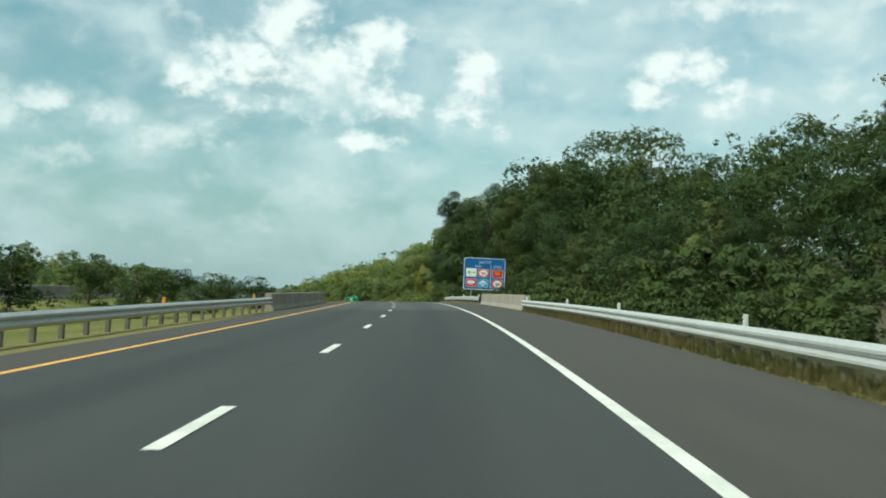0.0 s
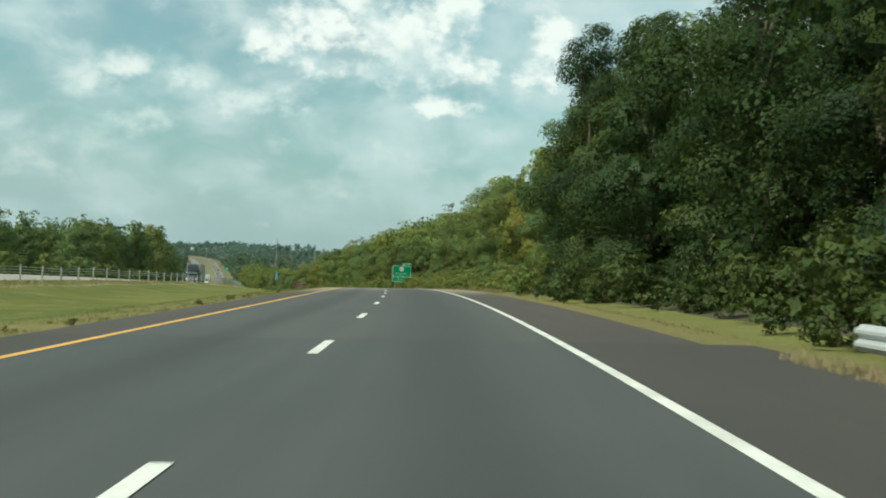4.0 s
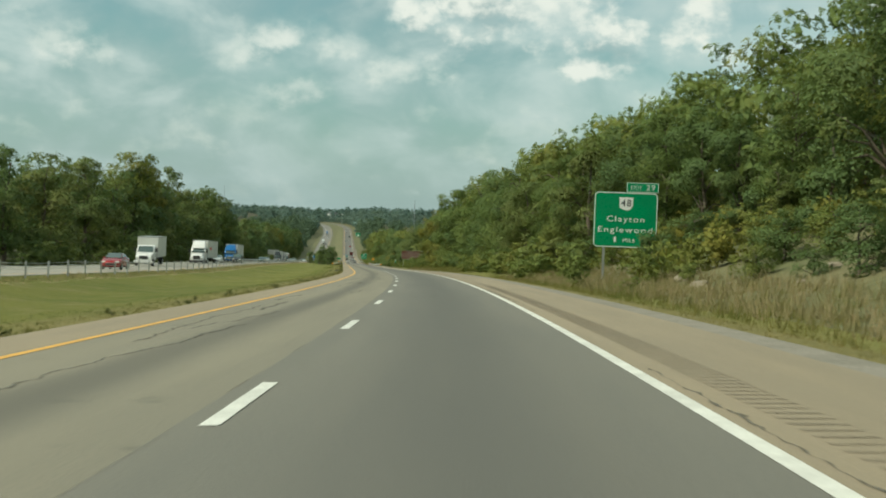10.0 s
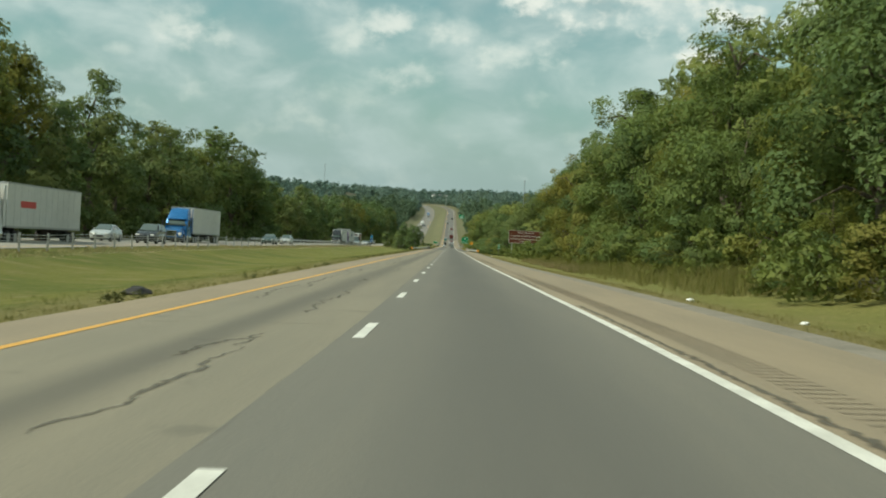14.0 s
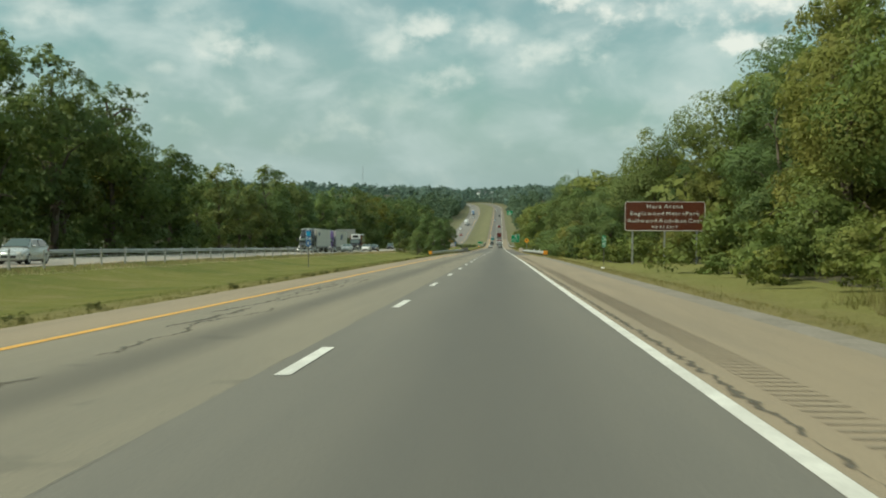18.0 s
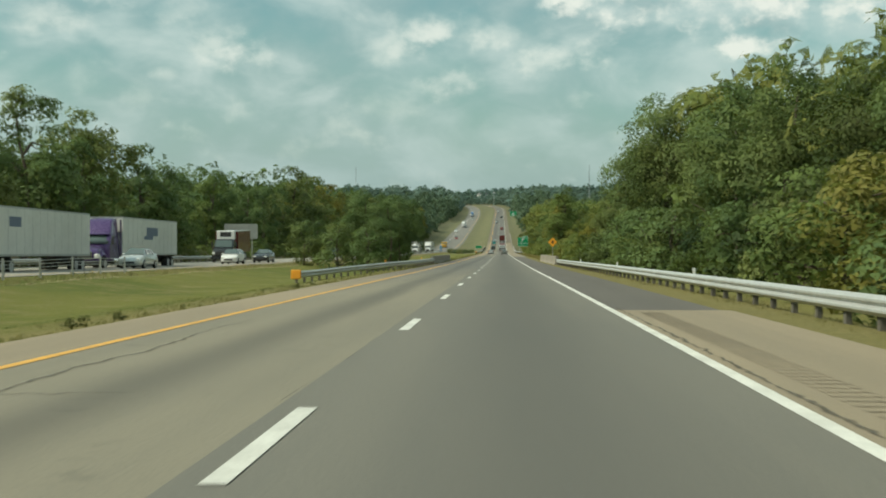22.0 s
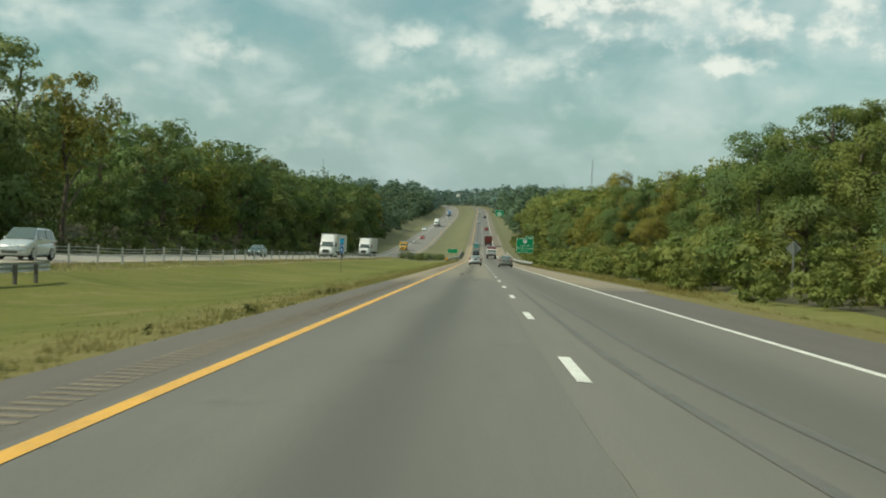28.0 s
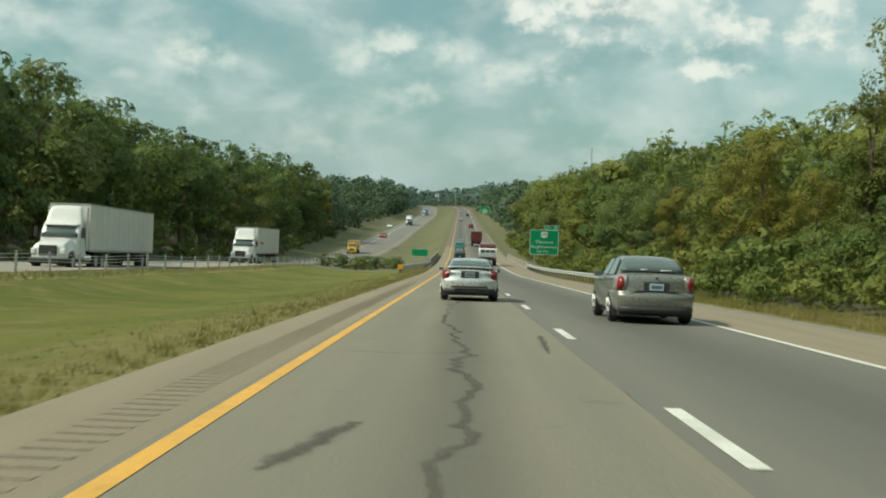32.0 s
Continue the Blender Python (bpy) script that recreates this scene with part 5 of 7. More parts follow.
for x, z, *k in ((-1.60, 1.58, WHITE_SHEET, "dot", LIME_SHEET, LIME_SHEET), (-0.13, 1.56, RED_SHEET, "round", WHITE_SHEET, RED_SHEET), (1.62, 1.52, RED_SHEET, "bar", RED_SHEET, AMBER_SHEET),
                 (-1.60, 0.34, RED_SHEET, "bar", WHITE_SHEET, WHITE_SHEET), (-0.13, 0.32, TEAL_SHEET, "diamond", WHITE_SHEET, TEAL_SHEET), (1.62, 0.30, RED_SHEET, "round", WHITE_SHEET, BLACK)):
    logo(pan, x, z, *k)


def exit_sign(s, u, foot, last, tab=1.05):
    sg, pan = signboard(s, u, 4.15, 3.6, foot, GREEN_SHEET, "large green motorway exit sign with white lettering", (-1.35, 1.35))
    t_ = part("exit_tab", plate(2.1, 0.64, 0.03, 0.06), GREEN_SHEET, sg, "small green exit number panel")
    t_.location = (tab, 0, foot - float(ground(s, u)) + 3.61)
    part("border", edging(2.1, 0.64, 0.03, 0.015, 0.06), WHITE_SHEET, t_)
    words(t_, "EXIT", -0.42, 0.31, 0.72, 0.25, WHITE_SHEET)
    words(t_, "29", 0.52, 0.32, 0.56, 0.36, WHITE_SHEET)
    bm = bmesh.new()
    out_ = [(-0.45, 1.0), (-0.25, 0.97), (0.0, 1.0), (0.3, 0.98), (0.45, 1.0), (0.44, 0.45), (0.3, 0.22), (0.05, 0.13), (-0.2, 0.2), (-0.43, 0.32)]
    f = bm.faces.new([bm.verts.new((x, -0.008, 2.28 + z * 1.0)) for x, z in reversed(out_)])
    bmesh.ops.recalc_face_normals(bm, faces=bm.faces)
    sh = part("route_shield", bm, WHITE_SHEET, pan, "white state-shaped route shield")
    words(sh, "48", 0.0, 2.88, 0.66, 0.46, BLACK, -0.014)
    words(pan, "Clayton", 0.0, 1.84, 2.45, 0.37, WHITE_SHEET)
    words(pan, "Englewood", 0.0, 1.14, 3.55, 0.37, WHITE_SHEET)
    far_, unit_ = last.split()
    words(pan, far_, -0.66, 0.50, 0.15 if len(far_) < 2 else 0.55, 0.36, WHITE_SHEET)
    words(pan, unit_, 0.26, 0.47, 0.80, 0.24, WHITE_SHEET)
    return sg


exit_sign(395, 14.7, 2.6, "1 MILE")
exit_sign(1187, 10.2, 1.6, "1/2 MILE")
sg, pan = signboard(666, 14.9, 6.26, 2.32, 2.35, BROWN_SHEET, "wide brown attractions sign on three posts", (-2.5, 0.0, 2.5))
words(pan, "Hara Arena", 0.0, 1.92, 2.8, 0.30, WHITE_SHEET)
words(pan, "Englewood MetroPark", 0.0, 1.36, 5.35, 0.30, WHITE_SHEET)
words(pan, "Aullwood Audubon Cntr", 0.0, 0.80, 5.85, 0.30, WHITE_SHEET)
words(pan, "NEXT EXIT", 0.0, 0.31, 2.0, 0.20, WHITE_SHEET)
# mile posts
sg, pan = signboard(664, 10.0, 0.32, 0.92, 1.05, GREEN_SHEET, "narrow green mile marker on a thin post", (0.0,), "mile_marker", thin=True)
words(pan, "3", 0, 0.62, 0.19, 0.27, WHITE_SHEET)
words(pan, "0", 0, 0.26, 0.19, 0.27, WHITE_SHEET)
for s, a, b in ((350, "30", "2"), (667, "30", "0"), (994, "29", "8")):
    sg, pan = signboard(s, -13.3, 0.42, 1.35, 1.0, BLUE_SHEET, "narrow blue reference marker in the median grass", (0.0,), "reference_marker", thin=True)
    words(pan, "W", 0, 1.38, 0.22, 0.2, WHITE_SHEET)
    part("route_shield", boxed(-0.17, -0.012, 0.88, 0.17, -0.001, 1.2, bevel=0.004), TEAL_SHEET, pan, "small route shield")
    words(pan, a, 0, 0.64, 0.36, 0.22, WHITE_SHEET)
    words(pan, b, 0, 0.26, 0.16, 0.22, WHITE_SHEET)


def diamond_sign(s, u, z, size, mat_, label, turn=0.0):
    g = float(ground(s, u))
    ob = thing("warning_sign", on_road(s, u, g, turn), label, "road sign", "road signs")
    p_ = part("panel", plate(size, size, 0.02, 0.06), mat_, ob)
    p_.matrix_basis = pose(0, 0, z - g, 0, 45, 0) @ Matrix.Translation((0, 0, -size / 2))
    bm = boxed(-0.04, 0.025, -0.5, 0.04, 0.07, z - g + size * 0.6)
    part("post", bm, ALUMINIUM, ob)
    return ob, p_


_, p_ = diamond_sign(866, 8.6, 2.5, 0.92, AMBER_SHEET, "amber diamond warning sign with a black symbol")
part("symbol", boxed(-0.17, -0.008, 0.3, 0.17, -0.001, 0.62), BLACK, p_, "black symbol")
diamond_sign(942, 13.2, 2.2, 0.5, ALUMINIUM, "bare aluminium back of a diamond sign among shrubs", 180)
signboard(873, -36.5, 4.9, 2.2, 3.0, ALUMINIUM, "grey back of a large sign facing the opposite traffic", (-1.6, 1.6), face=False)
signboard(1192, -7.7, 2.5, 1.05, 0.7, GREEN_SHEET, "small green sign in the median grass", (-0.8, 0.8))
sg, pan = signboard(1690, 11.4, 5.4, 4.0, 2.0, GREEN_SHEET, "distant green motorway sign beside the road", (-1.5, 1.5))
for i, wd in enumerate((2.6, 3.4, 1.6)):
    part("text_bar", boxed(-wd / 2, -0.01, 0.55 + 0.85 * i, wd / 2, -0.001, 0.95 + 0.85 * i), WHITE_SHEET, pan, "unreadable white lettering")

# ---- masts ----
GALV = surface("grey_mast_steel", (0.42, 0.44, 0.45), 0.5, 0.4, other=(0.36, 0.38, 0.39), scale=0.5)
hm = thing("high_mast_light", on_road(2240, 8.6, float(ground(2240, 8.6))), "tall grey high-mast light pole at the interchange", "lamp")
part("pole", rod(bmesh.new(), (0, 0, -1), (0, 0, 17), 0.36, 0.2, 12), GALV, hm)
part("ring", rod(bmesh.new(), (0, 0, 16.6), (0, 0, 17.1), 1.5, 1.5, 16), GALV, hm)
for k in range(6):
    a = k * math.pi / 3
    part("lamp_head", boxed(1.5 * math.cos(a) - 0.45, 1.5 * math.sin(a) - 0.45, 15.9, 1.5 * math.cos(a) + 0.45, 1.5 * math.sin(a) + 0.45, 16.6, bevel=0.1), WHITE_SHEET, hm)


def antenna(s, u, h):
    ob = thing("antenna_mast", on_road(s, u, float(ground(s, u))), "thin lattice antenna mast above the distant trees", "antenna")
    bm = bmesh.new()
    for k in range(3):
        a = k * 2 * math.pi / 3
        rod(bm, (0.7 * math.cos(a), 0.7 * math.sin(a), -1), (0.45 * math.cos(a), 0.45 * math.sin(a), h), 0.14, 0.12, 5)
    part("legs", bm, GALV, ob)
    bm = bmesh.new()
    for i in range(int(h / 2.5)):
        for k in range(3):
            a, b = k * 2 * math.pi / 3, (k + 1) * 2 * math.pi / 3
            rod(bm, (0.6 * math.cos(a), 0.6 * math.sin(a), i * 2.5), (0.6 * math.cos(b), 0.6 * math.sin(b), i * 2.5 + 2.5), 0.06, 0.06, 4)
    part("lattice", bm, GALV, ob)


antenna(1790, 80, 37)
antenna(2700, -125, 48)

# ---- vehicles ----
def paint(name, c, metal=0.3, rough=0.3):
    m = surface(name, c, rough, metal, other=tuple(0.94 * v for v in c), grain=0.03, scale=2, where="object")
    m.node_tree.nodes["Principled BSDF"].inputs["Coat Weight"].default_value = 0.5
    return m


# Base colour lifted towards teal in place of the sky's reflection.
GLASS = surface("dark_car_glass", (0.085, 0.115, 0.108), 0.06, 0.0, spec=0.9)
RUBBER = surface("tyre_rubber", (0.025, 0.025, 0.025), 0.85, other=(0.04, 0.038, 0.036), grain=0.3, scale=4, where="object")
RIM = surface("alloy_rim", (0.48, 0.48, 0.47), 0.35, 0.8)
TAIL = surface("red_tail_lamp", (0.22, 0.016, 0.016), 0.3)
CLEAR_DIM = surface("clear_tail_lamp_cover", (0.42, 0.36, 0.34), 0.22, 0.4)
CLEAR = surface("clear_lamp", (0.78, 0.78, 0.74), 0.15)
TRIM = surface("black_trim", (0.03, 0.03, 0.03), 0.6)
CHROME = surface("chrome", (0.62, 0.62, 0.62), 0.15, 1.0)
PLATE = surface("number_plate", (0.34, 0.45, 0.48), 0.4)
GREY_BAR = surface("grey_lettering_bar", (0.1, 0.13, 0.2), 0.5)
SILVER, SAGE, WHITE = paint("silver_paint", (0.60, 0.63, 0.62), 0.45, 0.33), paint("grey_green_metallic_paint", (0.23, 0.235, 0.205), 0.5, 0.33), paint("white_paint", (0.74, 0.74, 0.72), 0.0, 0.35)
TEAL, DARK, BLUE, PURPLE = paint("teal_paint", (0.02, 0.24, 0.21)), paint("black_paint", (0.03, 0.033, 0.036)), paint("bright_blue_paint", (0.02, 0.16, 0.42)), paint("purple_paint", (0.09, 0.05, 0.16))
RED, GREENISH, YELLOW, MAROON = paint("red_paint", (0.36, 0.02, 0.02)), paint("dark_green_paint", (0.04, 0.085, 0.075)), paint("yellow_paint", (0.70, 0.42, 0.04)), paint("maroon_paint", (0.14, 0.025, 0.022))
BOX_WHITE = surface("white_trailer_sheet", (0.66, 0.66, 0.62), 0.45, other=(0.57, 0.57, 0.53), grain=0.1, scale=0.6, where="object")
BOX_GREY = surface("grey_trailer_sheet", (0.40, 0.41, 0.39), 0.45, other=(0.34, 0.35, 0.33), grain=0.1, scale=0.6, where="object")
CHASSIS = surface("dark_chassis", (0.028, 0.028, 0.028), 0.75, other=(0.045, 0.042, 0.04), scale=2, where="object")


def prism(outline, half, bevel=0.05, segs=3):
    """A solid from a side outline of (y, z); half(y, z) is half its width there."""
    bm = bmesh.new()
    L = [bm.verts.new((-half(y, z), y, z)) for y, z in outline]
    R_ = [bm.verts.new((half(y, z), y, z)) for y, z in outline]
    n = len(outline)
    bm.faces.new(L)
    bm.faces.new(R_[::-1])
    for i in range(n):
        j = (i + 1) % n
        bm.faces.new((L[j], L[i], R_[i], R_[j]))
    bmesh.ops.recalc_face_normals(bm, faces=bm.faces)
    if bevel:
        rim = [e for e in bm.edges if (e.verts[0].co.x > 0) == (e.verts[1].co.x > 0)]
        bmesh.ops.bevel(bm, geom=rim, offset=bevel, segments=segs, affect="EDGES", profile=0.6, clamp_overlap=True)
    for f in bm.faces:
        f.smooth = True
    return bm


def rounded(points, times=2, keep=()):
    """A closed outline with its corners cut; the points whose number is in keep stay sharp."""
    pts = [(Vector(q), i in keep) for i, q in enumerate(points)]
    for _ in range(times):
        out_ = []
        n = len(pts)
        for i, (q, k) in enumerate(pts):
            if k:
                out_.append((q, True))
            else:
                a, b = pts[i - 1][0], pts[(i + 1) % n][0]
                out_ += [(q.lerp(a, 0.25), False), (q.lerp(b, 0.25), False)]
        pts = out_
    return [tuple(q) for q, _ in pts]


ACROSS = (0.0, 0.22, 0.44, 0.64, 0.80, 0.91, 0.97, 1.0)


def hull(outline, half, rnd=0.06, bow=(0.0, 0.0), crown=0.0, length=5.0):
    """A shell from a side outline of (y, z), bowed at its ends in plan, arched across and rounded to the sides."""
    P = [Vector(q) for q in outline]
    n = len(P)
    area = sum(P[i].x * P[(i + 1) % n].y - P[(i + 1) % n].x * P[i].y for i in range(n))
    inward = []
    for i in range(n):
        t_ = (P[(i + 1) % n] - P[i - 1])
        v = Vector((-t_.y, t_.x)) * (1 if area > 0 else -1)
        inward.append(v.normalized() if v.length > 1e-6 else Vector((0, 0)))
    zm = max(q.y for q in P)
    bm = bmesh.new()
    cols = [-k for k in ACROSS[:0:-1]] + list(ACROSS)
    grid = []
    for k in cols:
        a = abs(k)
        edge = rnd * (1 - math.sqrt(max(0.0, 1 - max(0.0, (a - 0.88) / 0.12) ** 2)))
        row = []
        for q, v in zip(P, inward):
            w_ = half(q.x, q.y)
            y = q.x + v.x * edge
            z = q.y + v.y * edge
            y += bow[0] * a ** 2.4 * max(0.0, 1 - q.x / 0.9) - bow[1] * a ** 2.2 * max(0.0, 1 - (length - q.x) / 1.0)
            z -= crown * a ** 2 * max(0.0, q.y - 0.5) / max(zm - 0.5, 0.1)
            row.append(bm.verts.new((k * w_, y, z)))
        grid.append(row)
    for a, b in zip(grid[:-1], grid[1:]):
        for i in range(n):
            j = (i + 1) % n
            bm.faces.new((a[i], a[j], b[j], b[i]))
    bm.faces.new(grid[0])
    bm.faces.new(grid[-1][::-1])
    bmesh.ops.recalc_face_normals(bm, faces=bm.faces)
    for f in bm.faces:
        f.smooth = len(f.verts) == 4
    return bm


def panel(lows, highs, thick=0.02):
    """A thin curved panel between two rows of points, thickened towards +y."""
    bm = bmesh.new()
    a = [bm.verts.new(v) for v in lows]
    b = [bm.verts.new(v) for v in highs]
    m = [bm.verts.new(Vector(v).lerp(Vector(w_), 0.5) + Vector((0, -0.012, 0))) for v, w_ in zip(lows, highs)]
    for i in range(len(a) - 1):
        bm.faces.new((a[i], a[i + 1], m[i + 1], m[i]))
        bm.faces.new((m[i], m[i + 1], b[i + 1], b[i]))
    bmesh.ops.recalc_face_normals(bm, faces=bm.faces)
    ret = bmesh.ops.extrude_face_region(bm, geom=bm.faces[:])
    for v in ret["geom"]:
        if isinstance(v, bmesh.types.BMVert):
            v.co.y += thick
    bmesh.ops.recalc_face_normals(bm, faces=bm.faces)
    for f in bm.faces:
        f.smooth = True
    return bm


def pane(corners, inset=0.06, lift=0.012):
    """A glass panel just proud of the face that its four corners span."""
    c = [Vector(v) for v in corners]
    mid = sum(c, Vector()) / len(c)
    n = (c[1] - c[0]).cross(c[-1] - c[0]).normalized()
    bm = bmesh.new()
    top = [bm.verts.new(v + (mid - v) * inset + n * lift) for v in c]
    low = [bm.verts.new(v + (mid - v) * inset - n * 0.01) for v in c]
    bm.faces.new(top)
    for i in range(len(c)):
        j = (i + 1) % len(c)
        bm.faces.new((top[j], top[i], low[i], low[j]))
    bmesh.ops.recalc_face_normals(bm, faces=bm.faces)
    return bm


def wheel(parent, x, y, r, w, rim=True, rim_mat=None):
    side = 1 if x > 0 else -1
    bm = bmesh.new()
    rod(bm, (-w / 2, 0, 0), (w / 2, 0, 0), r, r, 20)
    es = [e for e in bm.edges if abs(e.verts[0].co.x - e.verts[1].co.x) < 1e-4]
    bmesh.ops.bevel(bm, geom=es, offset=w * 0.14, segments=2, affect="EDGES")
    wh = part("wheel", bm, RUBBER, parent, "black tyre")
    wh.location = (x, y, r)
    if rim:
        bm = bmesh.new()
        x0 = side * (w / 2 - 0.01)
        rod(bm, (x0, 0, 0), (x0 + side * 0.02, 0, 0), r * 0.64, r * 0.6, 18)
        for k in range(5):
            a = k * 2 * math.pi / 5
            rod(bm, (x0 + side * 0.018, 0, 0), (x0 + side * 0.018, r * 0.6 * math.cos(a), r * 0.6 * math.sin(a)), 0.045, 0.035, 5)
        part("rim", bm, rim_mat or RIM, wh, "alloy rim")
    return wh


def arch(y, r, z0, n=8):
    return [(y - r * math.cos(math.pi * k / n), z0 + r * math.sin(math.pi * k / n)) for k in range(n + 1)]


PLATE_DIM = surface("dim_number_plate", (0.24, 0.27, 0.28), 0.4)
PALE_CLOTH = surface("pale_shelf_cloth", (0.40, 0.42, 0.40), 0.8)
CARS = {
    # length, width, deck, hood and nose heights, cabin outline (y, z) from tail to hood, its half width at foot and top, tail bow, lamp columns and depths below the deck
    "sedan": dict(L=4.82, w=1.79, deck=1.05, hood=0.96, nose=0.72, cabin=((0.60, 1.05), (1.32, 1.41), (1.78, 1.47), (2.55, 1.45), (3.50, 0.98)), wheels=(1.02, 3.80), r=0.325, foot=0.90, top=0.62, glass=0.93, bow=0.17,
                  bumper=0.64, plate=0.79, lamp=(0.76, 0.80, 0.86, 0.92, 0.97, 0.99), lampz=(0.34, 0.015), lamp_mat=CLEAR_DIM),
    "coupe": dict(L=4.33, w=1.735, deck=0.95, hood=0.86, nose=0.62, cabin=((0.20, 0.95), (1.00, 1.24), (1.55, 1.31), (2.2, 1.28), (3.15, 0.88)), wheels=(0.86, 3.46), r=0.32, foot=0.86, top=0.64, glass=0.90, bow=0.20,
                  bumper=0.66, plate=0.80, lamp=(0.78, 0.82, 0.87, 0.92, 0.97, 0.99), lampz=(0.30, 0.03), lamp_mat=TAIL),
    "hatch": dict(L=4.2, w=1.72, deck=0.98, hood=0.95, nose=0.7, cabin=((0.12, 0.98), (0.45, 1.42), (1.2, 1.48), (2.3, 1.44), (3.2, 0.97)), wheels=(0.75, 3.3), r=0.31, foot=0.91, top=0.68, glass=0.86, bow=0.12,
                  bumper=0.58, plate=0.76, lamp=(0.80, 0.84, 0.88, 0.92, 0.97, 0.99), lampz=(0.30, 0.04), lamp_mat=TAIL),
    "suv": dict(L=4.6, w=1.84, deck=1.08, hood=1.08, nose=0.8, cabin=((0.10, 1.08), (0.32, 1.66), (1.2, 1.74), (2.5, 1.70), (3.3, 1.09)), wheels=(0.85, 3.6), r=0.36, foot=0.93, top=0.72, glass=0.86, bow=0.10,
                bumper=0.62, plate=0.82, lamp=(0.82, 0.85, 0.88, 0.92, 0.97, 0.99), lampz=(0.34, 0.04), lamp_mat=TAIL),
}


def car(kind, s, u, body, label, category="car", toward=False, spoiler=False, z=0.0):
    q = CARS[kind]
    L, w, r = q["L"], q["w"] / 2, q["r"]
    if toward:
        u = u + float(drawn_in(s))
    ob = thing("car", on_road(s, u, z, 180 if toward else 0) @ pose(0, 0, 0, math.degrees(math.atan(float(np.interp(s, _s, _g)))) * (-1 if toward else 1), 0, 0), label, category, "traffic")
    y1, y2 = q["wheels"]
    cab, deck, hood, nose = q["cabin"], q["deck"], q["hood"], q["nose"]
    bump_z = q["bumper"]
    # side outline from the tail's foot round under the arches to the nose, over the hood and the deck and down the tail
    low = [(0.16, 0.24)] + arch(y1, r * 1.13, 0.25) + arch(y2, r * 1.13, 0.25) + [(L - 0.20, 0.21)]
    top = [(L - 0.06, 0.27), (L, 0.42), (L - 0.01, nose * 0.85), (L - 0.09, nose), (L - 0.55, hood - 0.09), (L - 1.0, hood - 0.02), (cab[-1][0] + 0.12, hood + 0.03), (cab[0][0] - 0.05, deck + 0.012),
           (0.22, deck), (0.11, deck - 0.02), (0.07, deck - 0.09), (0.075, bump_z + 0.10), (0.055, bump_z + 0.03), (0.0, bump_z), (-0.02, bump_z - 0.08), (0.0, 0.42), (0.05, 0.30)]
    line = low + top
    line = rounded(line, 1, keep=tuple(range(len(low))))

    def half(y, z_):
        e = min(y, L - y)
        taper = 1 - 0.075 * max(0.0, 1 - max(e, 0) / 0.9) ** 2
        return w * taper * (1 - 0.055 * max(0.0, (z_ - 0.66) / 0.4) ** 1.5) * (1 - 0.07 * max(0.0, (0.5 - z_) / 0.3))

    bow = (q["bow"], 0.24)
    part("body", hull(line, half, 0.075, bow, 0.035, L), body, ob)
    zt = max(c[1] for c in cab)
    zb = min(cab[0][1], cab[-1][1]) - 0.05

    def half2(y, z_):
        return w * (q["foot"] - (q["foot"] - q["top"]) * max(0.0, (z_ - zb) / (zt - zb)) ** 1.15)

    (ya, za), (yb, zb2), (yc, zc), (yd, zd), (ye, ze) = cab
    ring = [(ya - 0.10, zb)] + [(ya, za), (ya + 0.5 * (yb - ya), za + 0.5 * (zb2 - za) + 0.012), (yb, zb2), (yc, zc), (yd, zd), (yd + 0.5 * (ye - yd), zd + 0.5 * (ze - zd) + 0.015), (ye, ze)] + [(ye + 0.10, zb)]
    ring = rounded(ring, 2, keep=(0, len(ring) - 1))
    part("cabin", hull(ring, half2, 0.06, (0.05, 0.10), 0.03, ye), body, ob)
    # glass follows the bow of the shell
    bowed = lambda y, a: y + 0.05 * a ** 2.4 * max(0.0, 1 - y / 0.9)
    crown = lambda z_, a: z_ - 0.03 * a * a * max(0.0, z_ - 0.5) / (zt - 0.5)
    rows = []
    for f in (0.10, 0.86):
        y, z_ = ya + f * (yb - ya), za + f * (zb2 - za) + 0.022 * (1 - abs(2 * f - 1))
        rows.append([(k * half2(y, z_) * q["glass"], bowed(y, abs(k)) - 0.012, crown(z_, abs(k)) + 0.022) for k in (-1, -0.75, -0.4, 0, 0.4, 0.75, 1)])
    part("rear_window", panel(rows[0], rows[1], 0.03), GLASS, ob, "dark tinted glass")
    if kind == "sedan" and not toward:
        rw = ob.children[-1]
        part("shelf", panel([(-0.26, rows[0][3][1] - 0.004, rows[0][3][2] + 0.03), (-0.10, rows[0][3][1] - 0.004, rows[0][3][2] + 0.035)], [(-0.25, rows[0][3][1] + 0.05, rows[0][3][2] + 0.055), (-0.11, rows[0][3][1] + 0.05, rows[0][3][2] + 0.06)], 0.01), PALE_CLOTH, rw)
        part("shelf", panel([(0.16, rows[0][3][1] - 0.004, rows[0][3][2] + 0.02), (0.42, rows[0][3][1] - 0.004, rows[0][3][2] + 0.02)], [(0.17, rows[0][3][1] + 0.04, rows[0][3][2] + 0.045), (0.41, rows[0][3][1] + 0.04, rows[0][3][2] + 0.045)], 0.01), PALE_CLOTH, rw)
    P = lambda y, z_, sgn: (sgn * half2(y, z_), y, z_)
    part("windscreen", pane((P(ye, ze, 1), P(ye, ze, -1), P(yd, zd, -1), P(yd, zd, 1)), 0.09, 0.04), GLASS, ob, "dark tinted glass")
    for sg_ in (-1, 1):
        a, b = ya + 0.62 * (yb - ya), ye - 0.35 * (ye - yd)
        mid_ = (a + b) / 2
        zt_ = min(zb2, zd) - 0.02
